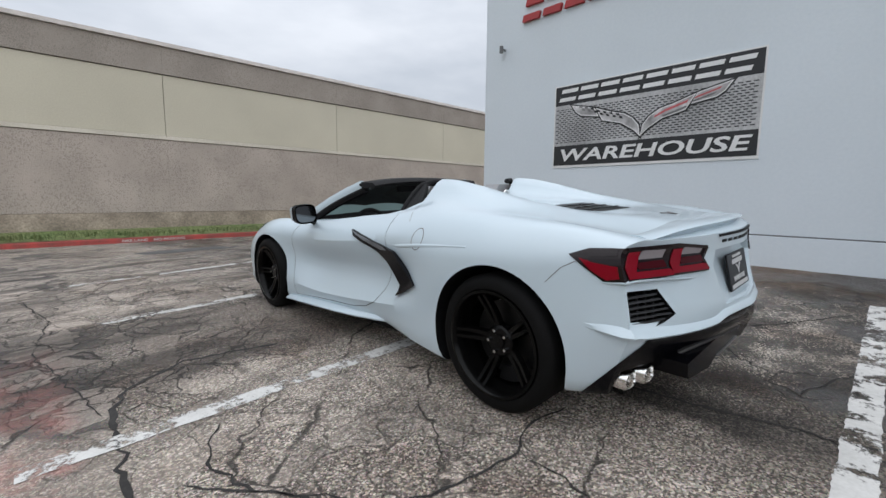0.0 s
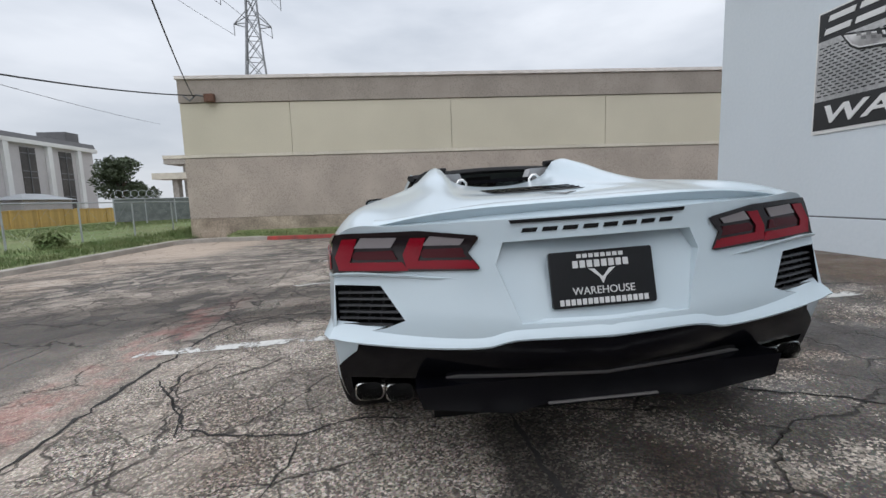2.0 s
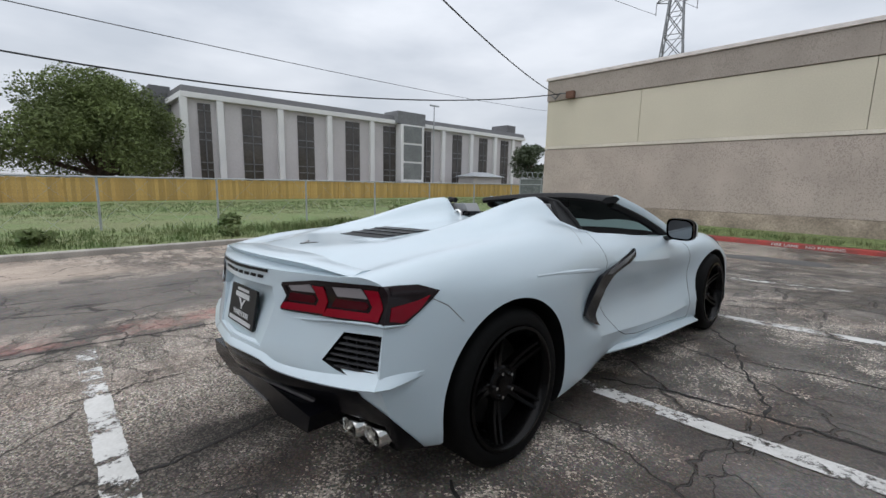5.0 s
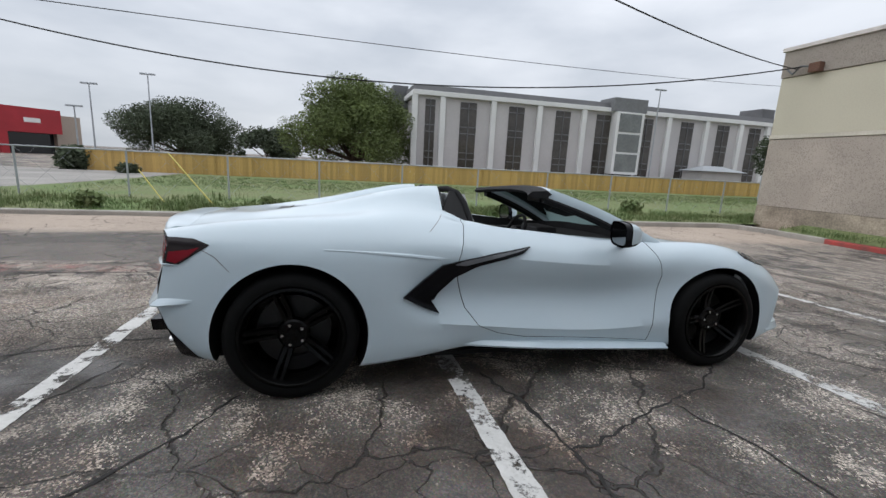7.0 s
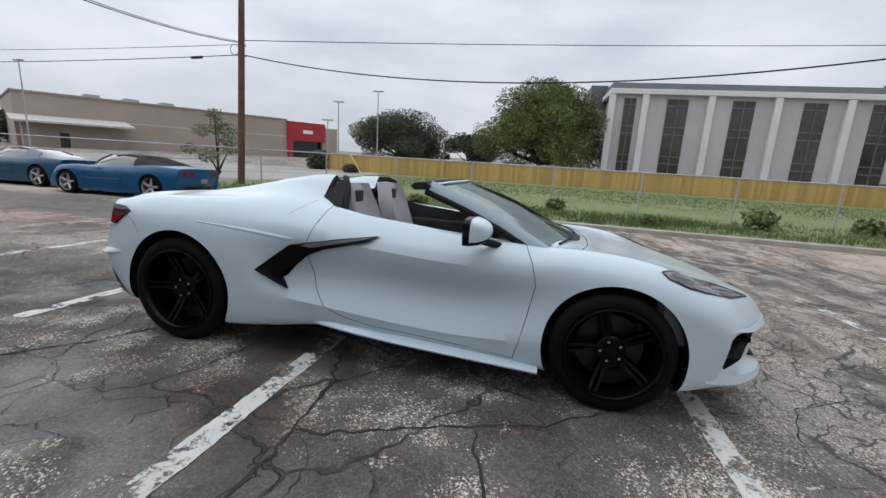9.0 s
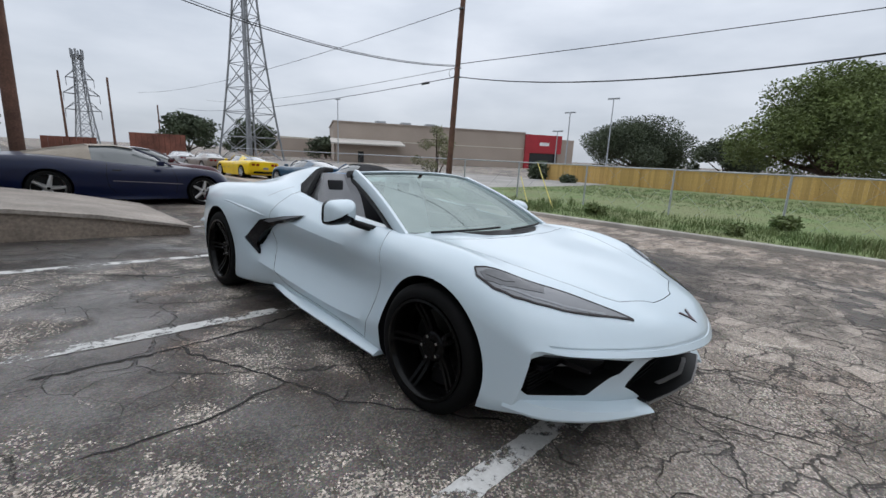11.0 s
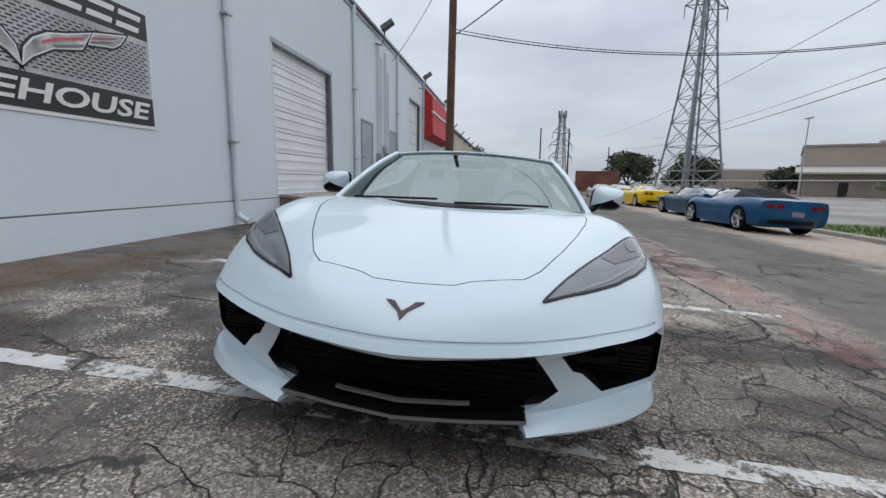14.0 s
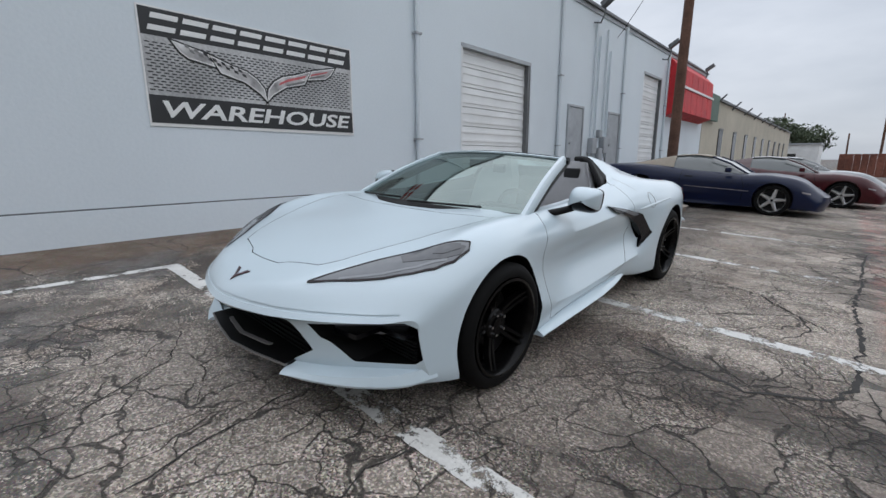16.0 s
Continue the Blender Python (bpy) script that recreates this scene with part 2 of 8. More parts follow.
    l.new(voronoi(120, "F1", shifted(obj, 60, 0.012), "Color"), big_stone.inputs[0])
    pebble, tone = big_stone.outputs[0], big_stone.outputs[1]
    grain = voronoi(300, "F1", obj, "Color")
    stone = ramp(pebble, [(0.0, (0.022, 0.02, 0.018)), (0.3, (0.085, 0.08, 0.073)), (0.62, (0.235, 0.222, 0.205)), (0.86, (0.4, 0.38, 0.355)), (1.0, (0.62, 0.6, 0.57))])
    stone = mix(0.35, stone, grain, "SOFT_LIGHT")
    # dark sealed asphalt towards the warehouse, with clusters of pale bare stones
    edge = math_node("ADD", sep.outputs["X"], math_node("MULTIPLY", math_node("SUBTRACT", broad, 0.5), 2.6))
    sealed = map_range(edge, -0.55, 0.2)
    wet = map_range(noise_tex(0.75, 4, 0.6), 0.5, 0.6)
    tar = ramp(mid, [(0.28, (0.018, 0.018, 0.018)), (0.45, (0.047, 0.046, 0.045)), (0.6, (0.088, 0.085, 0.082)), (0.75, (0.15, 0.144, 0.136))])
    tar = mix(0.5, tar, grain, "OVERLAY")
    bare = math_node("ADD", pebble, spread(math_node("ADD", noise_tex(2.4, 7, 0.72), math_node("MULTIPLY", wet, -0.12)), 0.4, 0.62, -0.55, 0.44))
    tar = mix(map_range(bare, 0.66, 0.76), tar, ramp(tone, [(0.0, (0.13, 0.122, 0.113)), (0.6, (0.3, 0.285, 0.262)), (1.0, (0.6, 0.58, 0.55))]))
    tar = mix(0.16, tar, stone)
    light = mix(spread(mid, 0.3, 0.72, 0.0, 0.45), stone, (0.17, 0.16, 0.15))
    lot = mix(sealed, light, tar)
    brown = ramp(noise_tex(0.9, 5, 0.65), [(0.48, 0.0), (0.66, 1.0)])
    lot = mix(math_node("MULTIPLY", brown, spread(sealed, 0.0, 1.0, 0.7, 0.9)), lot, (0.5, 0.39, 0.33), "MULTIPLY")
    soil = map_range(math_node("ADD", sep.outputs["X"], math_node("MULTIPLY", math_node("SUBTRACT", noise_tex(1.6, 6, 0.7), 0.5), 1.1)), 2.75, 3.15)
    lot = mix(math_node("MULTIPLY", soil, 0.8), lot, mix(0.5, (0.085, 0.062, 0.045), grain, "OVERLAY"))
    # oil stain behind the car, widened to paint in shade under its tail
    oil_and_shade = math_node("MULTIPLY", map_range(math_node("ADD", sep.outputs["Y"], math_node("MULTIPLY", noise_tex(1.2, 5, 0.7), 1.6)), -1.1, -1.7), map_range(math_node("ADD", sep.outputs["X"], math_node("MULTIPLY", mid, 1.2)), -0.45, 0.1))
    lot = mix(math_node("MULTIPLY", oil_and_shade, 0.92), lot, (0.45, 0.44, 0.43), "MULTIPLY")
    lot = mix(math_node("MULTIPLY", math_node("MULTIPLY", wet, sealed), 0.6), lot, (0.66, 0.65, 0.66), "MULTIPLY")
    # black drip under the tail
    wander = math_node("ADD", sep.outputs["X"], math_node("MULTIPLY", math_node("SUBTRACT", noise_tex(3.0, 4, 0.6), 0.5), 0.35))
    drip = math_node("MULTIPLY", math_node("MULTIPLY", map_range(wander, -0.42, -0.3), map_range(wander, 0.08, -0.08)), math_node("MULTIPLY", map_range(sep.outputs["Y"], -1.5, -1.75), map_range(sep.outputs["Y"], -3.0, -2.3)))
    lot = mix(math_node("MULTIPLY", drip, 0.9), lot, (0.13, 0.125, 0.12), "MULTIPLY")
    # alley: patched, paler towards its kerb
    alley = map_range(math_node("ADD", sep.outputs["X"], math_node("MULTIPLY", math_node("SUBTRACT", mid, 0.5), 0.5)), -2.2, -2.4)
    lane = ramp(mid, [(0.25, (0.07, 0.066, 0.062)), (0.5, (0.17, 0.158, 0.147)), (0.75, (0.3, 0.277, 0.255))])
    lane = mix(0.4, lane, stone)
    patches = map_range(noise_tex(0.5, 3, 0.5), 0.5, 0.52)
    lane = mix(math_node("MULTIPLY", patches, 0.8), lane, mix(0.5, (0.06, 0.06, 0.06), grain, "OVERLAY"))
    smooth_lane = math_node("MULTIPLY", math_node("MULTIPLY", map_range(math_node("ADD", sep.outputs["X"], math_node("MULTIPLY", mid, 0.5)), -5.6, -5.2), map_range(math_node("ADD", sep.outputs["X"], math_node("MULTIPLY", mid, 0.3)), -2.9, -3.05)), map_range(math_node("ADD", sep.outputs["Y"], math_node("MULTIPLY", broad, 2.0)), 2.6, 1.9))
    lane = mix(math_node("MULTIPLY", smooth_lane, 0.8), lane, mix(0.5, (0.075, 0.073, 0.072), grain, "OVERLAY"))
    pale = map_range(math_node("ADD", sep.outputs["X"], math_node("MULTIPLY", math_node("SUBTRACT", mid, 0.5), 1.4)), -5.9, -6.6)
    pale = math_node("MULTIPLY", pale, math_node("MULTIPLY", map_range(sep.outputs["Y"], -32.0, -16.0), map_range(sep.outputs["X"], -40.0, -20.0)))
    lane = mix(math_node("MULTIPLY", pale, 0.75), lane, mix(0.4, (0.33, 0.29, 0.255), fine, "OVERLAY"))
    base = mix(alley, lot, lane)
    # alligator cracks before the nose and along the alley, long cracks everywhere
    across_lot = math_node("ADD", sep.outputs["Y"], math_node("MULTIPLY", sep.outputs["X"], -0.55))
    nose = math_node("MULTIPLY", map_range(across_lot, 1.0, 2.4), map_range(sep.outputs["Y"], 8.5, 6.5))
    rim = math_node("MULTIPLY", map_range(sep.outputs["X"], -0.6, -1.6), map_range(sep.outputs["X"], -6.6, -5.2))
    where = math_node("MAXIMUM", nose, math_node("MULTIPLY", rim, spread(broad, 0.4, 0.55, 0.25, 1.0)))
    where = math_node("MULTIPLY", where, spread(smooth_lane, 0.0, 1.0, 1.0, 0.15))
    ragged = spread(noise_tex(6, 4, 0.7), 0.3, 0.7, 0.35, 1.9)

    def cracks(scale, width):
        d = math_node("DIVIDE", voronoi(scale, "DISTANCE_TO_EDGE", flat, "Distance"), ragged)
        return math_node("SUBTRACT", 1.0, map_range(d, width * 0.35, width))

    a_mask = math_node("MULTIPLY", cracks(4.3, 0.024), math_node("MULTIPLY", where, spread(noise_tex(1.3, 3), 0.36, 0.46, 0.1, 1.0)))
    s_mask = math_node("MULTIPLY", cracks(12.5, 0.04), math_node("MULTIPLY", where, map_range(noise_tex(1.9, 3), 0.52, 0.6)))
    l_mask = math_node("MULTIPLY", cracks(0.9, 0.008), map_range(noise_tex(1.1, 3), 0.42, 0.5))
    h_mask = math_node("MULTIPLY", cracks(2.6, 0.009), map_range(noise_tex(0.8, 3), 0.53, 0.6))
    crack = math_node("MAXIMUM", math_node("MAXIMUM", a_mask, math_node("MULTIPLY", s_mask, 0.85)), math_node("MAXIMUM", l_mask, math_node("MULTIPLY", h_mask, 0.8)))
    # plates between the cracks: some keep a pale worn skin, some are dark
    plate = n.new("ShaderNodeSeparateColor")
    l.new(voronoi(4.3, "F1", flat, "Color"), plate.inputs[0])
    skin = math_node("MULTIPLY", where, map_range(plate.outputs[0], 0.5, 0.62))
    base = mix(math_node("MULTIPLY", skin, spread(sep.outputs["X"], -0.6, -2.2, 0.22, 0.6)), base, mix(0.3, (0.38, 0.355, 0.33), stone))
    base = mix(math_node("MULTIPLY", math_node("MULTIPLY", where, map_range(plate.outputs[1], 0.5, 0.7)), 0.3), base, (0.35, 0.33, 0.31), "MULTIPLY")
    bands = n.new("ShaderNodeMapping")
    bands.inputs["Rotation"].default_value, bands.inputs["Scale"].default_value = (0, 0, 0.5), (0.45, 1.5, 1)
    l.new(obj, bands.inputs["Vector"])
    dirt = math_node("MULTIPLY", where, map_range(noise_tex(1.25, 6, 0.68, bands.outputs[0]), 0.47, 0.57))
    base = mix(math_node("MULTIPLY", dirt, 0.7), base, mix(0.5, (0.045, 0.042, 0.038), grain, "OVERLAY"))
    # worn stony patch before the nose
    from_x, from_y = math_node("MULTIPLY", math_node("SUBTRACT", sep.outputs["X"], 0.2), 1.0), math_node("MULTIPLY", math_node("SUBTRACT", sep.outputs["Y"], 2.5), 1.9)
    away = math_node("ADD", math_node("ADD", math_node("MULTIPLY", from_x, from_x), math_node("MULTIPLY", from_y, from_y)), math_node("MULTIPLY", math_node("SUBTRACT", noise_tex(2.2, 6, 0.7), 0.5), 1.8))
    base = mix(math_node("MULTIPLY", map_range(away, 0.95, 0.5), 0.7), base, mix(0.35, stone, (0.24, 0.222, 0.21)))
    base = mix(math_node("MULTIPLY", crack, 0.85), base, (0.014, 0.013, 0.012))
    # faded red paint of the fire lane
    band = math_node("MULTIPLY", map_range(sep.outputs["X"], -2.95, -2.88), map_range(sep.outputs["X"], -2.4, -2.5))
    worn = math_node("MULTIPLY", band, math_node("MULTIPLY", map_range(noise_tex(3.2, 7, 0.8), 0.46, 0.62), map_range(sep.outputs["Y"], 1.6, 0.9)))
    base = mix(math_node("MULTIPLY", worn, 0.4), base, (0.36, 0.16, 0.15))
    base = mix(1.0, base, (1.0, 0.915, 0.83), "MULTIPLY")
    base = mix(math_node("MULTIPLY", math_node("MULTIPLY", nose, math_node("SUBTRACT", 1.0, sealed)), 0.15), base, (0.7, 0.7, 0.7), "MULTIPLY")
    band_y = math_node("ADD", sep.outputs["Y"], math_node("MULTIPLY", math_node("SUBTRACT", noise_tex(1.1, 5, 0.6), 0.5), 1.6))
    old_seal = math_node("MULTIPLY", math_node("MULTIPLY", map_range(band_y, 2.15, 1.8), map_range(band_y, 0.0, 0.35)), math_node("MULTIPLY", map_range(sep.outputs["X"], -0.35, -0.75), map_range(sep.outputs["X"], -7.0, -5.0)))
    base = mix(math_node("MULTIPLY", old_seal, 0.8), base, (0.55, 0.54, 0.54), "MULTIPLY")
    boost = n.new("ShaderNodeVectorMath")
    boost.operation, boost.inputs["Scale"].default_value = "SCALE", 1.42
    l.new(base, boost.inputs[0])
    base = boost.outputs[0]
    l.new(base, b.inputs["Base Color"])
    gloss = ramp(math_node("MULTIPLY", sealed, math_node("ADD", math_node("MULTIPLY", mid, 0.7), math_node("MULTIPLY", wet, 0.3))), [(0.22, 0.9), (0.62, 0.36)])
    l.new(gloss, b.inputs["Roughness"])
    relief = math_node("SUBTRACT", math_node("ADD", math_node("MULTIPLY", pebble, 0.16), math_node("MULTIPLY", mid, 0.8)), math_node("MULTIPLY", crack, 0.9))
    bump = n.new("ShaderNodeBump")
    bump.inputs["Strength"].default_value, bump.inputs["Distance"].default_value = 0.85, 0.02
    l.new(relief, bump.inputs["Height"]), l.new(bump.outputs["Normal"], b.inputs["Normal"])
    return m


def worn_paint(name, color, cover):
    m = mat(name, color, 0.75, vary=0.08, scale=6, fine=60)
    n, l, b = nodes_of(m)
    tc, a, c = n.new("ShaderNodeTexCoord"), n.new("ShaderNodeTexNoise"), n.new("ShaderNodeTexNoise")
    a.inputs["Scale"].default_value, a.inputs["Detail"].default_value, a.inputs["Roughness"].default_value = 24, 8, 0.75
    c.inputs["Scale"].default_value, c.inputs["Detail"].default_value = 5.5, 4
    l.new(tc.outputs["Object"], a.inputs["Vector"]), l.new(tc.outputs["Object"], c.inputs["Vector"])
    s, r = n.new("ShaderNodeMath"), n.new("ShaderNodeMapRange")
    s.operation = "ADD"
    l.new(a.outputs["Fac"], s.inputs[0]), l.new(c.outputs["Fac"], s.inputs[1])
    r.inputs["From Min"].default_value, r.inputs["From Max"].default_value = cover, cover + 0.1
    l.new(s.outputs[0], r.inputs["Value"]), l.new(r.outputs["Result"], b.inputs["Alpha"])
    return m


m_asphalt = asphalt()
rough_ground = lambda x, y: ground_z(x, y) + (0.012 * noise.noise(Vector((x * 0.7, y * 0.7, 3))) + 0.006 * noise.noise(Vector((x * 2.3, y * 2.3, 7))) if x < -2.6 or y > 3 else 0.0)
bm = sheet(bmesh.new(), axis_steps(-2500, 2500, -11, 8, 0.4), axis_steps(-2500, 2500, -14, 16, 0.4), lambda x, y: rough_ground(x, y))
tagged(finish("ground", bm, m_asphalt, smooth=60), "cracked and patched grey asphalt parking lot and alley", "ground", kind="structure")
m_paint = worn_paint("worn_white_paint", (0.58, 0.57, 0.545), 0.9)
m_paint_bold = worn_paint("thick_white_paint", (0.58, 0.57, 0.545), 0.905)
m_paint_far = worn_paint("very_worn_white_paint", (0.55, 0.54, 0.51), 0.955)


def stripe(x0, x1, y, w=0.1, along=0):
    bm = bmesh.new()
    k = max(2, int(abs(x1 - x0) / 0.03))
    rows = []
    r, w0 = random.Random(int(y * 100)), w
    for i in range(k + 1):
        d = x0 + (x1 - x0) * i / k
        w = w0 * (1.02 + 0.12 * noise.noise(Vector((d * 5, y, 0))) + 0.06 * r.uniform(-1, 1))
        rows.append([bm.verts.new((*p, ground_z(*p) + 0.004)) for p in (((d, y - w / 2), (d, y + w / 2)) if not along else ((y + w / 2, d), (y - w / 2, d)))])
    for a, b in zip(rows, rows[1:]):
        bm.faces.new((a[0], b[0], b[1], a[1]))
    return bm


for x0, x1, y, paint in ((-2.2, 2.75, -2.65, m_paint), (0.0, 2.7, -0.42, m_paint_bold), (-2.65, 0.0, -0.33, m_paint), (0.45, 2.62, 1.885, m_paint_bold), (-2.2, 0.45, 1.95, m_paint_far), (-2.3, 2.55, 4.15, m_paint_far), (-2.3, 2.5, -4.9, m_paint_far)):
    tagged(finish("parking_line", stripe(x0, x1, y, 0.12), paint), "worn white painted parking line on asphalt", "road marking", "parking lines", "structure")
tagged(finish("parking_line", stripe(1.885, 4.15, 2.57, along=1), m_paint), "worn white painted parking line on asphalt", "road marking", "parking lines", "structure")

# long open cracks in the lot
m_crack = mat("crack_fill", (0.028, 0.026, 0.024), 0.95, vary=0.3, scale=8, fine=60)


def crack(points, width, seed):
    r = random.Random(seed)
    pts = [Vector(p) for p in points]
    line = []
    for a, b in zip(pts, pts[1:]):
        k = max(2, int((b - a).length / 0.05))
        side = Vector((-(b - a).y, (b - a).x)).normalized()
        line += [a.lerp(b, i / k) + side * r.gauss(0, 0.009) for i in range(k)]
    line.append(pts[-1])
    bm = bmesh.new()
    rows = []
    for i, p in enumerate(line):
        w = (line[min(i + 1, len(line) - 1)] - line[max(0, i - 1)]).normalized()
        s = Vector((-w.y, w.x)) * width * r.uniform(0.2, 0.7) * (0.35 if i in (0, len(line) - 1) else 1)
        rows.append([bm.verts.new((*q, ground_z(*q) + 0.003)) for q in (p - s, p + s)])
    for a, b in zip(rows, rows[1:]):
        bm.faces.new((a[0], b[0], b[1], a[1]))
    return tagged(finish("asphalt_crack", bm, m_crack), "open dark crack in the asphalt", "crack", "asphalt cracks", "structure")


crack([(-0.65, -1.6), (-0.92, -1.575), (-1.12, -1.66), (-1.38, -1.63), (-1.69, -1.51), (-1.92, -1.19), (-2.18, -0.87)], 0.012, 1)
crack([(-1.12, -1.66), (-1.12, -1.88), (-1.2, -2.3), (-1.16, -2.8)], 0.008, 2)
crack([(-2.45, -4.6), (-2.41, -3.95), (-2.37, -2.6), (-2.31, -1.75), (-2.34, -0.67), (-2.3, 0.0), (-2.19, 0.3), (-1.87, 0.5), (-1.3, 0.35)], 0.026, 3)
crack([(-0.22, -1.67), (-0.2, -1.97), (-0.16, -2.15), (-0.1, -2.6), (0.1, -3.2)], 0.018, 4)
crack([(0.77, -0.25), (1.13, -0.15), (1.41, -0.11), (1.63, -0.1), (1.83, -0.09), (2.3, -0.1)], 0.022, 5)
crack([(0.67, 1.72), (1.19, 1.04), (1.32, 0.64), (1.48, 0.27), (1.58, 0.05), (1.6, -0.1)], 0.017, 6)
crack([(2.2, -2.5), (1.48, -2.08), (1.31, -1.93), (1.17, -1.81), (0.83, -1.64)], 0.017, 7)
crack([(-0.21, 2.11), (-0.23, 2.26), (-0.28, 2.39), (-0.4, 2.9)], 0.01, 8)
crack([(-0.98, 1.78), (-0.96, 1.99), (-0.92, 2.22), (-0.95, 2.35), (-1.1, 2.9)], 0.01, 9)
crack([(-2.35, 0.0), (-2.43, 0.53), (-2.6, 1.4), (-2.5, 2.4), (-2.7, 3.6)], 0.01, 10)
crack([(0.3, -2.4), (0.7, -2.55), (1.4, -2.9), (2.6, -3.3)], 0.012, 11)
crack([(0.9, 2.3), (0.5, 2.5), (0.3, 2.9), (0.35, 3.5)], 0.008, 12)

crack([(1.32, 0.7), (1.5, 0.74), (1.78, 0.81), (2.2, 0.78)], 0.013, 13)
crack([(-1.95, -0.5), (-2.07, -0.79), (-2.0, -1.1), (-1.75, -1.4), (-1.7, -1.58)], 0.012, 14)

# kerbs, grass
m_concrete = mat("old_concrete", (0.36, 0.335, 0.3), 0.9, vary=0.16, scale=1.6, fine=40, bump=0.003)
m_redpaint = mat("red_kerb_paint", (0.42, 0.06, 0.05), 0.75, vary=0.18, scale=2.5, fine=30, tint=(0.2, 0.07, 0.06))
m_grass = mat("grass_ground", (0.085, 0.13, 0.038), 0.95, vary=0.35, scale=0.35, fine=9, bump=0.03, tint=(0.17, 0.175, 0.08))
m_blade = mat("grass_blades", (0.068, 0.112, 0.034), 0.8, vary=0.35, scale=1.2, fine=20, tint=(0.14, 0.155, 0.06))


def kerb(points, height, width, material, top):
    """A kerb along points, stepping up from the road; width reaches to the left of its way."""
    bm = bmesh.new()
    rows = []
    for i, (x, y) in enumerate(points):
        a, b = Vector(points[max(0, i - 1)]), Vector(points[min(len(points) - 1, i + 1)])
        w = (b - a).normalized()
        s = Vector((-w.y, w.x)) * width
        z = top(x, y)
        rows.append([bm.verts.new(q) for q in ((x, y, z - 0.3), (x, y, z - 0.02), (x + s.x * 0.12, y + s.y * 0.12, z), (x + s.x, y + s.y, z), (x + s.x, y + s.y, z - 0.3))])
    for a, b in zip(rows, rows[1:]):
        for k in range(4):
            bm.faces.new((a[k], b[k], b[k + 1], a[k + 1]))
    bmesh.ops.recalc_face_normals(bm, faces=bm.faces)
    return finish("kerb", bm, material, smooth=30)


tagged(kerb([(KERB_X, y) for y in np.arange(-60, 12.2, 1.5)] + [(KERB_X - 0.05, 12.4), (KERB_X + 0.3, 13.0), (KERB_X + 1.2, KERB_Y), (-6.4, KERB_Y)], 0.14, 0.18, m_concrete, lambda x, y: -0.29), "grey concrete kerb beside the alley", "kerb", kind="structure")
tagged(kerb([(x, KERB_Y) for x in np.arange(-6.4, 26, 1.5)], 0.14, 0.18, m_redpaint, lambda x, y: -0.31), "faded red painted fire lane kerb", "kerb", kind="structure")
bm = sheet(bmesh.new(), [-8.0] + list(np.arange(-6.4, 26, 1.2)), [KERB_Y + 0.15, 13.7, 14.1, BEIGE_Y], lambda x, y: -0.32 + 0.22 * (y - KERB_Y) / 1.3)
tagged(finish("grass_strip", bm, m_grass, smooth=60), "narrow strip of grass along the beige wall", "ground", kind="structure")
bm = sheet(bmesh.new(), [-36, -33, -30, -27, -24, -21, -18, -16, -14, -12.5, -11, -10, KERB_X - 0.15], np.arange(-13, 60, 2.0), lambda x, y: -0.3 - 0.25 * smoothstep(0, 24, -10 - x) + 0.06 * noise.noise(Vector((x * 0.3, y * 0.3, 0))))
tagged(finish("grass_field", bm, m_grass, smooth=60), "open field of patchy green grass", "ground", kind="structure")
bm = sheet(bmesh.new(), [-36, -28, -20, -14, -11, KERB_X - 0.15], np.arange(-61, -12.9, 4.0), lambda x, y: -0.33 - 0.2 * smoothstep(0, 24, -10 - x))
tagged(finish("concrete_apron", bm, mat("pale_concrete", (0.27, 0.255, 0.235), 0.9, vary=0.2, scale=0.3, fine=20), smooth=60), "pale worn concrete drive beyond the kerb", "ground", kind="structure")


def tufts(name, label, spots, lo, hi, seed, blades=7):
    """Grass and weeds: many thin bent blades in one mesh."""
    r = random.Random(seed)
    verts, faces = [], []
    for x, y, z, grow in spots:
        for _ in range(blades):
            a, h = r.uniform(0, 6.283), grow * r.uniform(lo, hi)
            w, lean = 0.006 + 0.02 * h, r.uniform(0.1, 0.7) * h
            px, py = x + r.gauss(0, 0.07), y + r.gauss(0, 0.07)
            ca, sa = math.cos(a), math.sin(a)
            k = len(verts)
            verts += [(px - sa * w, py + ca * w, z - 0.03), (px + sa * w, py - ca * w, z - 0.03), (px + sa * w * 0.7 + ca * lean * 0.4, py - ca * w * 0.7 + sa * lean * 0.4, z + h * 0.6), (px - sa * w * 0.7 + ca * lean * 0.4, py + ca * w * 0.7 + sa * lean * 0.4, z + h * 0.6), (px + ca * lean, py + sa * lean, z + h)]
            faces += [(k, k + 1, k + 2, k + 3), (k + 3, k + 2, k + 4)]
    me = bpy.data.meshes.new(name)
    me.from_pydata(verts, [], faces)
    me.materials.append(m_blade)
    return tagged(new(name, me), label, "grass", kind="stuff")


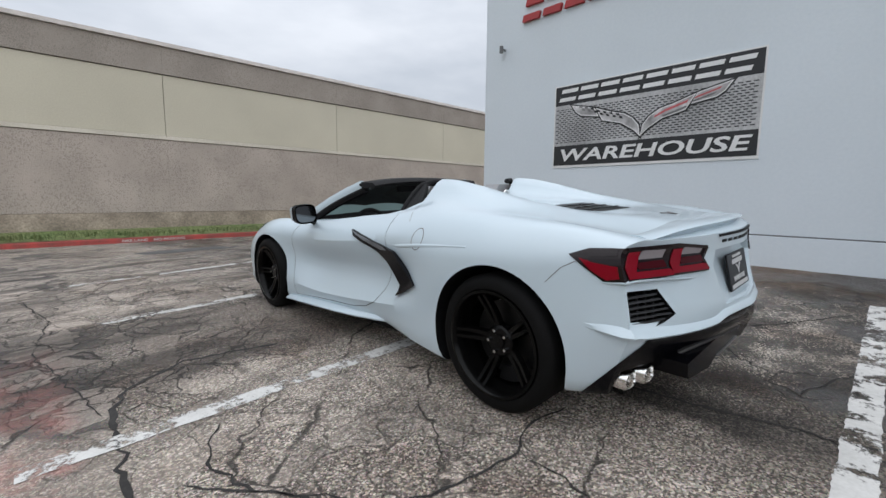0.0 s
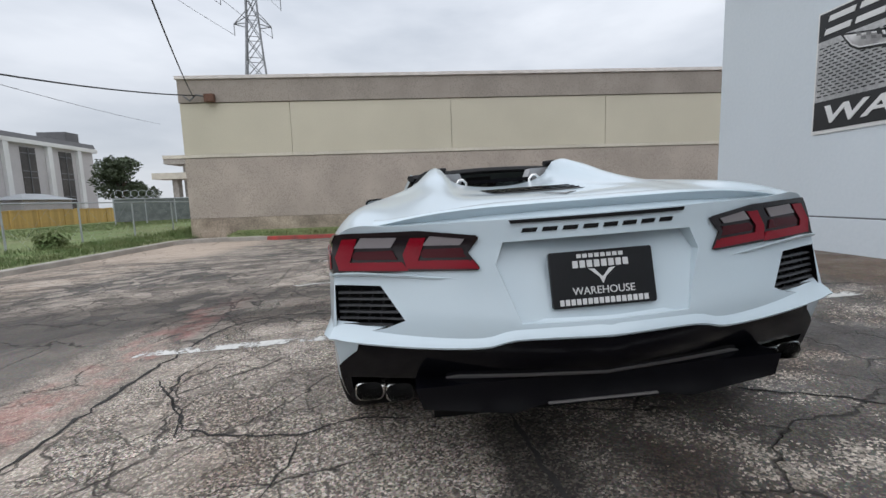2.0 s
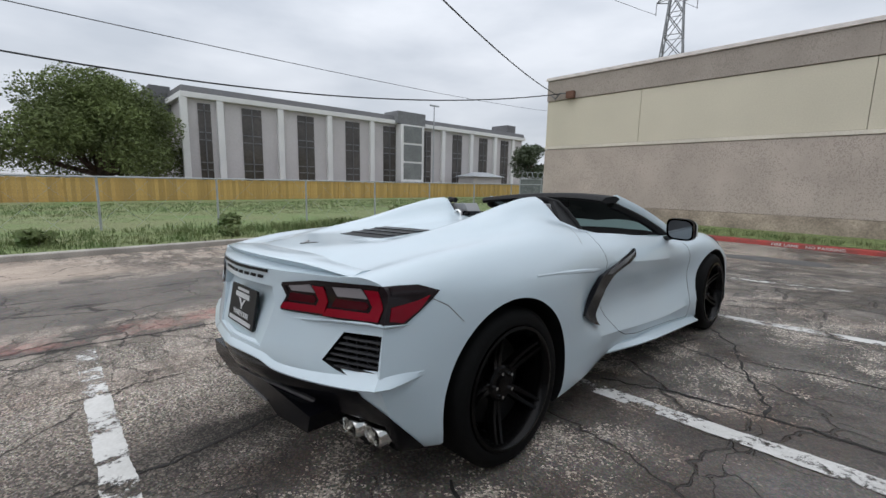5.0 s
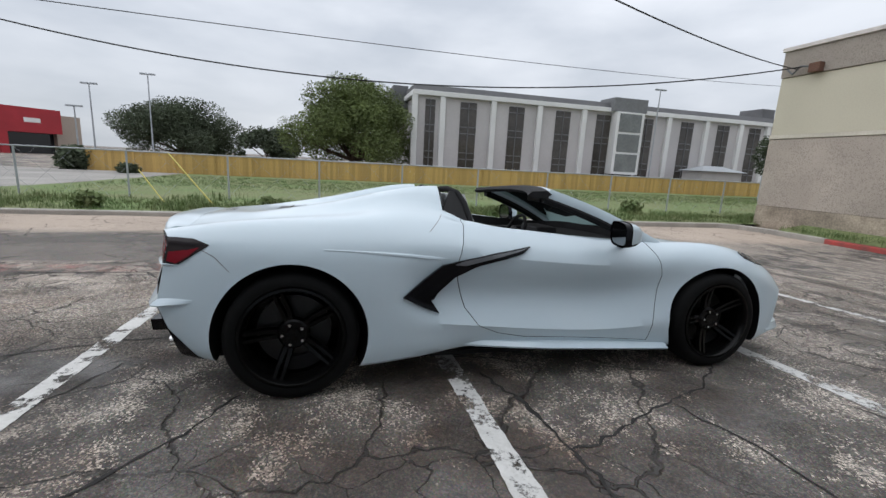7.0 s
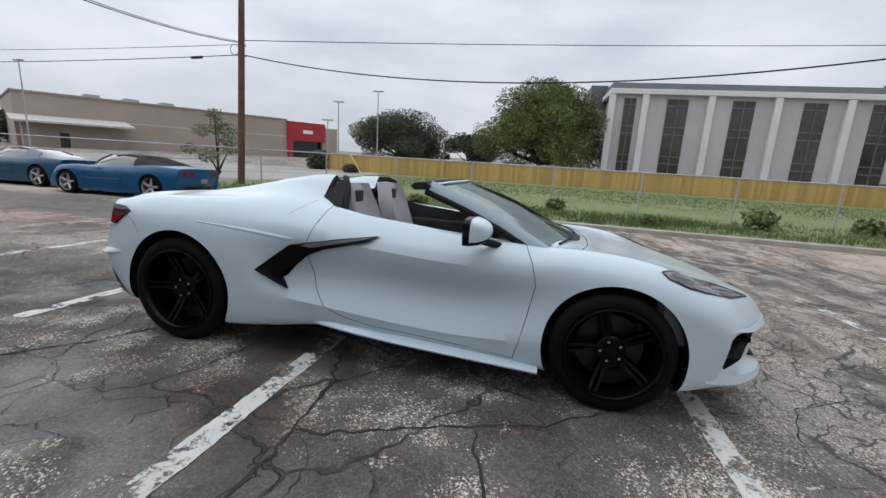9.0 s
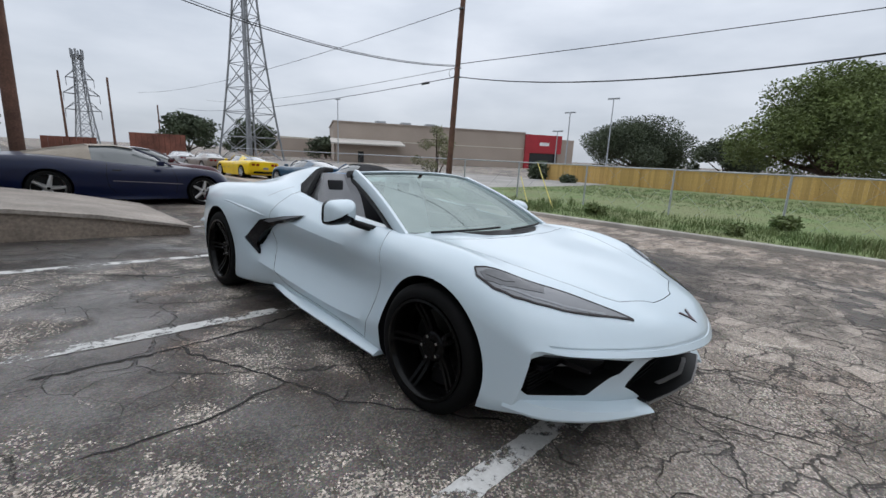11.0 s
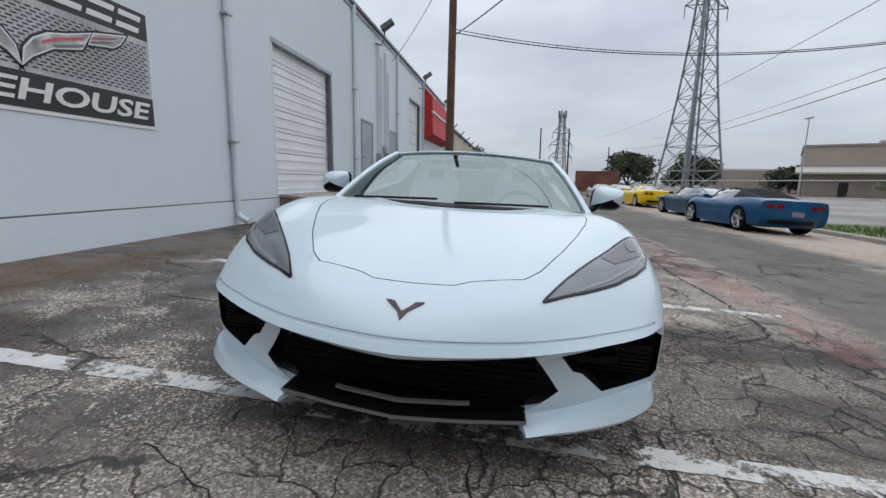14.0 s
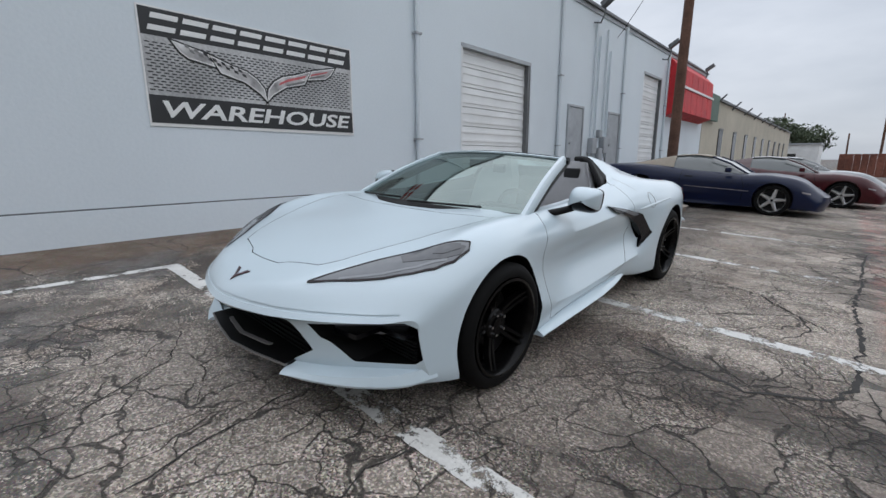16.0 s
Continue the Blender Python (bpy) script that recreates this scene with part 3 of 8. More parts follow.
r = random.Random(5)
spots = []
for _ in range(5200):
    y = r.uniform(-12, 30)
    x = KERB_X - 0.25 - abs(r.gauss(0, 1.1)) - (1.2 if r.random() < 0.5 else 0)
    spots.append((x, y, -0.32, 0.5 + 1.1 * max(0, noise.noise(Vector((x * 0.5, y * 0.5, 1))) + 0.25)))
m_patch = mat("fresh_asphalt", (0.085, 0.083, 0.081), 0.85, vary=0.2, scale=4, fine=160, bump=0.002)
rp = random.Random(3)
for cx, cy, ax, ay in ((0.1, 9.0, 1.0, 0.85),):
    bm = bmesh.new()
    rim = [(cx + ax * math.copysign(abs(math.cos(a)) ** 0.6, math.cos(a)) * rp.uniform(0.85, 1.1), cy + ay * math.copysign(abs(math.sin(a)) ** 0.6, math.sin(a)) * rp.uniform(0.85, 1.1)) for a in np.linspace(0, 6.28, 30, endpoint=False)]
    centre = bm.verts.new((cx, cy, rough_ground(cx, cy) + 0.016))
    outer = [bm.verts.new((x, y, rough_ground(x, y) + 0.007)) for x, y in rim]
    inner = [bm.verts.new((cx + (x - cx) * 0.55, cy + (y - cy) * 0.55, rough_ground(cx + (x - cx) * 0.55, cy + (y - cy) * 0.55) + 0.014)) for x, y in rim]
    for k in range(30):
        bm.faces.new((outer[k], outer[(k + 1) % 30], inner[(k + 1) % 30], inner[k])), bm.faces.new((inner[k], inner[(k + 1) % 30], centre))
    tagged(finish("asphalt_patch", bm, m_patch, smooth=60), "dark patch of newer asphalt on the drive", "road patch", "asphalt patches", "structure")
m_stencil = mat("stencil_white", (0.6, 0.56, 0.54), 0.8, vary=0.15, scale=12, fine=60)
for word, x in (("FIRE LANE", -0.37), ("NO PARKING", 0.54)):
    me = letters(word, 0.11, 0.004, 0.002)
    me.materials.append(m_stencil)
    ob = new("kerb_lettering", me)
    ob.matrix_basis = pose(x, KERB_Y - 0.004, -0.425, 90) @ Matrix.Diagonal((1.3, 1, 1, 1))
    tagged(ob, "white worn stencilled words on the red kerb", "road marking", "kerb words", "structure")
tufts("weeds", "tall green weeds along the kerb", spots, 0.07, 0.26, 6)
spots = [(r.uniform(-30, -11), r.uniform(-12, 45), -0.4, 1.0) for _ in range(14000)]
tufts("meadow_grass", "short patchy grass in the field", spots, 0.03, 0.1, 7, 5)
spots = [(r.uniform(-8, 22), r.uniform(KERB_Y + 0.2, BEIGE_Y - 0.05), -0.26, 0.7 + 0.5 * r.random()) for _ in range(1500)]
tufts("wall_weeds", "weeds at the foot of the beige wall", spots, 0.07, 0.2, 8, 6)
# ---- warehouse ----
m_wall = mat("pale_grey_blue_paint", (0.64, 0.695, 0.735), 0.75, vary=0.035, scale=0.4, fine=25, bump=0.0015)
m_white_metal = mat("white_painted_metal", (0.74, 0.75, 0.75), 0.5, vary=0.05, scale=1.5, fine=30)
m_dark_metal = mat("dark_grey_metal", (0.12, 0.125, 0.13), 0.5, vary=0.15, scale=3, fine=40)
m_grey_metal = mat("grey_metal", (0.36, 0.38, 0.4), 0.5, metal=0.2, vary=0.1, scale=3, fine=40)
m_brown = mat("creosote_wood", (0.12, 0.062, 0.042), 0.9, vary=0.25, scale=1.5, fine=30, bump=0.006)
m_black = mat("sign_black", (0.018, 0.019, 0.021), 0.5, vary=0.1, scale=4, fine=80)
m_silver = mat("sign_silver", (0.46, 0.46, 0.46), 0.5, vary=0.18, scale=1.2, fine=30)
m_signwhite = mat("sign_white", (0.74, 0.74, 0.73), 0.55, vary=0.04, scale=4, fine=60)
m_signred = mat("sign_red", (0.5, 0.11, 0.12), 0.5, vary=0.1, scale=4, fine=60)
m_signsilver = mat("sign_silver_print", (0.5, 0.49, 0.49), 0.5, vary=0.45, scale=2.2, fine=7)
m_signgrey = mat("sign_grey", (0.17, 0.17, 0.17), 0.5, vary=0.2, scale=3, fine=60)
ROOF = 5.62
W0, W1 = WALL_X, WALL_X + 0.25
DOORS = ((-6.95, -4.24, 0.62, 3.5), (-17.4, -15.2, 0.62, 4.46))
wall = finish("wall_west", boxed(W0, W1, -4.24, 3.12, -0.3, ROOF), m_wall)
tagged(wall, "pale grey-blue painted warehouse wall with downpipes", "wall", kind="structure")
for name, y0, y1, z0, z1 in (("wall_west", -6.95, -4.24, -0.3, 0.62), ("wall_west", -6.95, -4.24, 3.5, ROOF), ("wall_west", -15.2, -6.95, -0.3, ROOF), ("wall_west", -17.4, -15.2, -0.3, 0.62), ("wall_west", -17.4, -15.2, 4.46, ROOF), ("wall_west", -25.0, -17.4, -0.3, ROOF)):
    tagged(finish(name, boxed(W0, W1, y0, y1, z0, z1), m_wall), "pale grey-blue painted warehouse wall", "wall", kind="structure")
tagged(finish("wall_south", boxed(W1, 22, 2.87, 3.12, -0.3, ROOF), m_wall), "pale grey-blue end wall of the warehouse", "wall", kind="structure")
tagged(finish("warehouse_roof", boxed(W1, 22, -25, 2.87, ROOF - 0.3, ROOF - 0.1), m_dark_metal), "flat warehouse roof", "roof", kind="structure")
tagged(finish("plinth", boxed(W0 - 0.025, W0, -25, 3.14, -0.3, 0.565, 0.006), m_wall), "slightly proud painted plinth of the warehouse", "trim", kind="structure")
# dark strip that draws the shadow line of the plinth step
tagged(finish("plinth_groove", boxed(W0 - 0.012, W0, -25, 3.13, 0.566, 0.584), m_dark_metal), "dark strip drawn as the shadow line on top of the plinth", "trim", kind="structure")
tagged(finish("roof_edge", boxed(W0 - 0.09, W1, -25, 3.18, ROOF, ROOF + 0.09, 0.01), m_dark_metal), "dark metal roof edge", "trim", kind="structure")
tagged(finish("roof_flashing", boxed(W0 - 0.03, W0, -25, 3.15, ROOF - 0.12, ROOF), m_grey_metal), "grey flashing under the roof edge", "trim", kind="structure")

rim = [(W0 + 0.3, 3.14), (W0 + 0.25, 4.6), (W0 + 0.4, 5.3), (W0 + 0.9, 5.8), (W0 + 1.8, 6.0), (22, 6.0), (22, 3.14)]
tagged(finish("kerb", prism(bmesh.new(), rim, 2, -0.6, -0.06), m_concrete), "pale concrete kerb of the planted corner by the warehouse", "kerb", kind="structure")
tagged(finish("soil_bed", prism(bmesh.new(), [(W0 + 0.45, 3.14), (W0 + 0.42, 4.6), (W0 + 0.56, 5.2), (W0 + 1.0, 5.65), (W0 + 1.8, 5.83), (22, 5.83), (22, 3.14)], 2, -0.1, -0.045), mat("bare_soil", (0.13, 0.1, 0.075), 0.95, vary=0.3, scale=1.5, fine=25, bump=0.01)), "bare brown soil in the kerbed corner", "ground", kind="structure")


def overhead_door(y0, y1, z0, z1, panels):
    d = thing("overhead_door", pose(0, 0, 0), "closed white panelled overhead garage door", "garage door", "overhead doors")
    h = (z1 - z0) / panels
    for k in range(panels):
        bm = boxed(W0 + 0.12, W0 + 0.17, y0 + 0.04, y1 - 0.04, z0 + k * h + 0.006, z0 + (k + 1) * h - 0.006, 0.008)
        for j in range(2):
            box(bm, W0 + 0.105, W0 + 0.13, y0 + 0.06, y1 - 0.06, z0 + (k + 0.2 + 0.45 * j) * h, z0 + (k + 0.35 + 0.45 * j) * h, 0.006)
        part("panel", bm, m_white_metal, d)
    part("jamb", boxed(W0 + 0.0, W0 + 0.12, y0 - 0.02, y0 + 0.09, z0, z1), m_dark_metal, d, "dark steel jamb")
    part("jamb", boxed(W0 + 0.0, W0 + 0.12, y1 - 0.05, y1 + 0.01, z0, z1), m_white_metal, d, "white jamb")
    part("lintel", boxed(W0 - 0.01, W0 + 0.12, y0 - 0.02, y1 + 0.01, z1 - 0.06, z1 + 0.02), m_grey_metal, d)
    part("backing", boxed(W0 + 0.18, W0 + 0.22, y0 - 0.1, y1 + 0.1, z0 - 0.1, z1 + 0.1), m_dark_metal, d)
    return d


overhead_door(*DOORS[0], 7)
overhead_door(*DOORS[1], 8)
for y, z0 in ((-9.55, 0.6), (-12.45, 0.6)):
    d = thing("service_door", pose(0, 0, 0), "grey metal service door in the warehouse wall", "door", "service doors")
    part("leaf", boxed(W0 - 0.03, W0 - 0.002, y - 0.45, y + 0.45, z0, z0 + 2.05, 0.006), m_grey_metal, d)
    part("frame", prism(bmesh.new(), [(y - 0.52, z0), (y - 0.52, z0 + 2.12), (y + 0.52, z0 + 2.12), (y + 0.52, z0), (y + 0.46, z0), (y + 0.46, z0 + 2.06), (y - 0.46, z0 + 2.06), (y - 0.46, z0)], 0, W0 - 0.05, W0), m_grey_metal, d)
    part("knob", rod(bmesh.new(), (W0 - 0.09, y + 0.36, z0 + 1.0), (W0 - 0.03, y + 0.36, z0 + 1.0), 0.03), m_grey_metal, d)
for y, r, bottom in ((-2.9, 0.05, 0.3), (-8.45, 0.055, 0.3), (-13.05, 0.05, 0.3), (-18.0, 0.05, 0.3)):
    p = thing("downpipe", pose(0, 0, 0), "pale painted downpipe on the warehouse wall", "pipe", "downpipes")
    part("pipe", sweep(bmesh.new(), [(W0 - 0.06, y, ROOF - 0.02), (W0 - 0.06, y, bottom + 0.12), (W0 - 0.08, y, bottom + 0.04), (W0 - 0.17, y, bottom - 0.03), (W0 - 0.26, y, bottom - 0.05)], r, 10), m_wall, p, smooth=60)
    for z in (1.5, 3.4):
        part("bracket", boxed(W0 - 0.12, W0, y - 0.075, y + 0.075, z, z + 0.03), m_grey_metal, p)
for y, z1 in ((-10.65, 5.3), (-10.95, 4.9), (-11.5, 5.2), (-11.8, 4.6)):
    tagged(finish("conduit", rod(bmesh.new(), (W0 - 0.05, y, 1.2), (W0 - 0.05, y, z1), 0.03), m_wall), "painted electric conduit on the warehouse wall", "conduit", "conduits")
for y, z, w, h in ((-10.7, 1.55, 0.36, 0.5), (-11.2, 1.3, 0.3, 0.4), (-11.6, 1.6, 0.4, 0.55), (-11.15, 1.95, 0.22, 0.25)):
    e = thing("electric_box", pose(0, 0, 0), "grey electric meter box on the warehouse wall", "electric box", "electric boxes")
    part("case", boxed(W0 - 0.16, W0 - 0.002, y - w / 2, y + w / 2, z - h / 2, z + h / 2, 0.012), m_grey_metal, e)
    part("cover", boxed(W0 - 0.175, W0 - 0.16, y - w / 2 + 0.02, y + w / 2 - 0.02, z - h / 2 + 0.02, z + h / 2 - 0.02, 0.005), m_grey_metal, e)
for y in (-10.5, -17.2, -23.6):
    f = thing("floodlight", pose(W0, y, ROOF - 0.15), "small dark floodlight on the roof edge", "floodlight", "floodlights")
    part("arm", sweep(bmesh.new(), [(0, 0, -0.25), (-0.2, 0, -0.3), (-0.3, 0, -0.1), (-0.32, 0, 0.1)], 0.025, 8), m_dark_metal, f)
    part("head", prism(bmesh.new(), [(-0.25, 0.1), (-0.62, 0.35), (-0.56, 0.46), (-0.2, 0.24)], 1, -0.13, 0.13), m_dark_metal, f)
tagged(finish("wall_bracket", rod(rod(bmesh.new(), (W0 - 0.001, 2.65, 3.75), (W0 - 0.12, 2.65, 3.75), 0.02), (W0 - 0.12, 2.65, 3.68), (W0 - 0.12, 2.65, 3.8), 0.035), m_dark_metal), "small dark bracket on the warehouse wall", "bracket")
# red letters high on the wall, drawn as plain slanted shapes
logo = thing("wall_lettering", pose(0, 0, 0), "large red raised shapes high on the warehouse wall", "sign")


def to_wall(outline, d0, d1):
    """A solid on the west wall from an outline in (leftwards = +y, up) metres, standing d0..d1 off the wall."""
    return prism(bmesh.new(), outline, 0, W0 - d1, W0 - d0)


def slanted_bar(x0, z0, w, h, slant, lift):
    """Outline of a slanted bar, w wide and h high, lifted above the foot of its line."""
    def p(a, c):
        return (x0 - a - slant * (lift + c), z0 + lift + c)
    return [p(0, 0), p(w, 0), p(w, h), p(0, h)]


m_logo = mat("red_logo", (0.36, 0.03, 0.03), 0.45, vary=0.06, scale=4, fine=50)
for k in range(8):
    for lift in (0.0, 0.25):
        part("letter_bar", to_wall(slanted_bar(2.24 - 0.42 * k, 4.12, 0.34, 0.11, 0.25, lift), 0.0, 0.06), m_logo, logo)
# banner sign
banner = thing("banner_sign", pose(0, 0, 0), "black and silver printed banner with a vee emblem on the wall", "sign")
S0, S1, SZ0, SZ1 = -1.42, 1.53, 1.53, 2.89
part("sheet", to_wall([(S0, SZ0), (S1, SZ0), (S1, SZ1), (S0, SZ1)], 0.0, 0.012), m_signwhite, banner, "white banner sheet")
part("top_band", to_wall([(S0 + 0.02, 2.565), (S1 - 0.02, 2.565), (S1 - 0.02, SZ1 - 0.02), (S0 + 0.02, SZ1 - 0.02)], 0.012, 0.016), m_black, banner)
part("bottom_band", to_wall([(S0 + 0.02, 1.57), (S1 - 0.02, 1.57), (S1 - 0.02, 1.895), (S0 + 0.02, 1.895)], 0.012, 0.016), m_black, banner)
part("middle_band", to_wall([(S0 + 0.02, 1.895), (S1 - 0.02, 1.895), (S1 - 0.02, 2.565), (S0 + 0.02, 2.565)], 0.012, 0.0155), m_silver, banner, "silver printed mesh")
verts, faces = [], []
for row in range(17):
    for col in range(34):
        y = S0 + 0.06 + (col + 0.5 * (row % 2)) * 0.0845
        z = 1.945 + row * 0.0335
        if y + 0.055 > S1 - 0.04:
            continue
        k = len(verts)
        for q in ((y, z), (y + 0.055, z), (y + 0.06, z + 0.015), (y + 0.005, z + 0.015)):
            verts.append((W0 - 0.0175, *q))
        faces.append((k, k + 3, k + 2, k + 1))
me = bpy.data.meshes.new("mesh_print")
me.from_pydata(verts, [], faces)
me.materials.append(m_black)
dots = new("mesh_print", me)
dots.parent = banner
tagged(dots, kind="stuff")
# winged emblem: each wing is a root and an outer feather, silver with a black edge; the banner's middle is at MID
MID = 0.5 * (S0 + S1)
ROOT = [(0.0, 1.94), (0.03, 2.11), (0.12, 2.22), (0.26, 2.305), (0.46, 2.355), (0.72, 2.445), (0.645, 2.315), (0.6, 2.24), (0.3, 2.165), (0.1, 2.04)]
FEATHER = [(0.735, 2.45), (1.15, 2.545), (1.06, 2.42), (0.97, 2.36), (0.665, 2.31)]
FLAG = [[(0.2, 2.215), (0.34, 2.285), (0.64, 2.375), (0.61, 2.335), (0.34, 2.25), (0.19, 2.18)], [(0.3, 2.2), (0.62, 2.3), (0.6, 2.265), (0.32, 2.18)], [(0.72, 2.4), (1.03, 2.485), (1.0, 2.455), (0.7, 2.37)], [(0.69, 2.35), (0.97, 2.425), (0.94, 2.395), (0.685, 2.33)]]
for side in (1, -1):
    def mid(outline):
        return [(MID + side * a, z) for a, z in outline]
    name = "chequered" if side > 0 else "red and silver"
    for outline, piece in ((ROOT, "wing_root"), (FEATHER, "wing_feather")):
        part(piece + "_edge", to_wall(mid(grown(outline, 0.022)), 0.016, 0.021), m_black, banner)
        part(piece, to_wall(mid(outline), 0.021, 0.027), m_signwhite, banner, name + " wing of the emblem")
        part(piece + "_shade", to_wall(mid(grown(outline, -0.014)), 0.027, 0.029), m_signsilver, banner)
    if side < 0:
        for k, strip in enumerate(FLAG):
            part("wing_stripe", to_wall(mid(strip), 0.029, 0.032), m_signgrey if k % 2 else m_signred, banner)
    else:
        for k in range(7):
            a, z = 0.27 + 0.105 * k, 2.225 + 0.03 * k + (0.02 if k > 3 else 0)
            for d, row in ((0.0, 0.0), (0.052, 0.052)):
                part("wing_check", to_wall(mid([(a + d, z + row), (a + d + 0.05, z + row + 0.014), (a + d + 0.06, z + row + 0.05), (a + d + 0.012, z + row + 0.036)]), 0.029, 0.032), m_signgrey if k > 4 else m_black, banner)
for k in range(8):
    for lift in (0.0, 0.135):
        part("letter_bar", to_wall(slanted_bar(S1 - 0.09 - 0.345 * k, 2.625, 0.29, 0.06, 0.3, lift), 0.016, 0.022), m_signwhite, banner, "white slanted bar")
on_wall = Matrix(((0, 0, -1, 0), (-1, 0, 0, 0), (0, 1, 0, 0), (0, 0, 0, 1)))
placed_word = letters("WAREHOUSE", 0.3, 0.008, 0.006, 0.18)
placed_letters("lettering", placed_word, m_signwhite, banner, Matrix.Translation((W0 - 0.02, 0.06, 1.645)) @ on_wall @ Matrix.Diagonal((1.5, 0.9, 1, 1)), "white slanted word on the banner")
# dock ramp in front of the overhead door
ramp_t = thing("dock_ramp", pose(0, 0, 0), "low concrete loading ramp beside the warehouse wall", "ramp")
bm = bmesh.new()
top = [(W0 - 0.03, 0.6), (2.2, 0.45), (1.4, 0.33), (0.35, 0.1), (0.3, -0.2), (W0 - 0.03, -0.2)]
prism(bm, top, 1, -7.4, -4.28)
part("block", bm, mat("ramp_concrete", (0.235, 0.19, 0.15), 0.9, vary=0.22, scale=1.2, fine=30, bump=0.004), ramp_t, "brownish concrete block")
part("coping", prism(bmesh.new(), [(W0 - 0.03, 0.64), (2.2, 0.49), (1.4, 0.37), (0.3, 0.13), (0.3, 0.1), (1.4, 0.32), (2.2, 0.44), (W0 - 0.03, 0.59)], 1, -7.4, -4.25), mat("worn_slab", (0.3, 0.262, 0.225), 0.9, vary=0.2, scale=1.5, fine=30), ramp_t, "pale slab on the ramp")
stairs = thing("concrete_steps", pose(0, 0, 0), "short flight of worn concrete steps beside the ramp", "steps")
for k in range(3):
    part("step", boxed(2.75 + 0.3 * k, W0 - 0.03, -9.4, -8.2, -0.1, 0.26 + 0.13 * k, 0.01), bpy.data.materials["worn_slab"], stairs)
# red awning sign, the next buildings along the alley
awning = thing("red_awning", pose(0, 0, 0), "faded red awning sign on the warehouse corner", "awning")
m_awning = mat("red_vinyl", (0.5, 0.015, 0.022), 0.6, vary=0.15, scale=1.5, fine=20)
for k in range(6):
    y = -24.3 + 1.05 * k
    part("panel", prism(bmesh.new(), [(W0, 5.5), (W0 - 0.5, 5.0), (W0 - 0.55, 3.2), (W0, 3.0)], 1, y, y + 1.02), m_awning, awning)
part("rail", boxed(W0 - 0.58, W0 - 0.5, -24.4, -17.9, 4.2, 4.3), m_signwhite, awning, "pale rail")
m_tan = mat("tan_block", (0.46, 0.42, 0.34), 0.85, vary=0.08, scale=0.6, fine=20)
m_window = mat("dark_window", (0.02, 0.022, 0.025), 0.12, vary=0)
row = thing("brick_row", pose(0, 0, 0), "long low tan commercial building with dark doorways", "building")
part("wall", boxed(W0, W0 + 18, -75, -25.1, -0.6, 4.6), m_tan, row)
part("roof", boxed(W0 - 0.15, W0 + 18, -75, -25.1, 4.6, 4.75), m_dark_metal, row)
for k in range(9):
    y = -30 - 4.8 * k
    w = part("doorway", boxed(W0 - 0.06, W0 - 0.002, y - 0.55, y + 0.55, 0.3, 3.0), m_window, row, "dark doorway")
    part("frame", boxed(W0 - 0.08, W0 - 0.06, y - 0.6, y + 0.6, 2.95, 3.05), m_dark_metal, w)
    part("lamp", rod(bmesh.new(), (W0, y + 2, 4.4), (W0 - 0.5, y + 2, 4.9), 0.05), m_dark_metal, row)
part("green_board", boxed(W0 - 0.25, W0 - 0.15, -27.6, -25.1, 3.3, 4.75), mat("green_board", (0.07, 0.12, 0.09), 0.6), row, "dark green sign board")
m_office_hut = mat("hut_render", (0.42, 0.41, 0.4), 0.85, vary=0.08, scale=0.6, fine=8)
hut = thing("grey_hut", pose(0, 0, 0), "small grey hut with a dark hipped roof behind the fence", "hut")
part("wall", boxed(-42.0, -39.0, 40.7, 46.6, -0.8, 2.1), m_office_hut, hut)
bm = bmesh.new()
eave = [bm.verts.new(p) for p in ((-42.4, 40.3, 2.1), (-38.6, 40.3, 2.1), (-38.6, 47.0, 2.1), (-42.4, 47.0, 2.1))]
ridge = [bm.verts.new(p) for p in ((-40.5, 42.3, 2.75), (-40.5, 45.0, 2.75))]
for f in ((eave[0], eave[1], ridge[0]), (eave[1], eave[2], ridge[1], ridge[0]), (eave[2], eave[3], ridge[1]), (eave[3], eave[0], ridge[0], ridge[1]), tuple(eave[::-1])):
    bm.faces.new(f)
part("roof", bm, m_grey_metal, hut, "dark hipped roof")
shed = thing("white_shed", pose(0, 0, 0), "low white building at the end of the alley", "building")
part("wall", boxed(1, 14, -92, -80, -0.8, 3.2), m_white_metal, shed)
part("opening", boxed(3.5, 7, -80, -79.95, -0.8, 1.9), m_window, shed, "dark opening")
part("roof", boxed(0.8, 14.2, -92.2, -79.8, 3.2, 3.4), m_grey_metal, shed)

# ---- beige building ----
m_beige = mat("beige_panel", (0.56, 0.52, 0.41), 0.85, vary=0.05, scale=0.35, fine=25, bump=0.001)
m_agg = mat("exposed_aggregate", (0.44, 0.382, 0.328), 0.95, vary=0.09, scale=0.7, fine=36, bump=0.014)
m_agg_top = mat("aggregate_frieze", (0.33, 0.29, 0.25), 0.95, vary=0.1, scale=0.7, fine=30, bump=0.009)
m_ledge = mat("pale_ledge", (0.6, 0.555, 0.465), 0.85, vary=0.08, scale=0.6, fine=20)


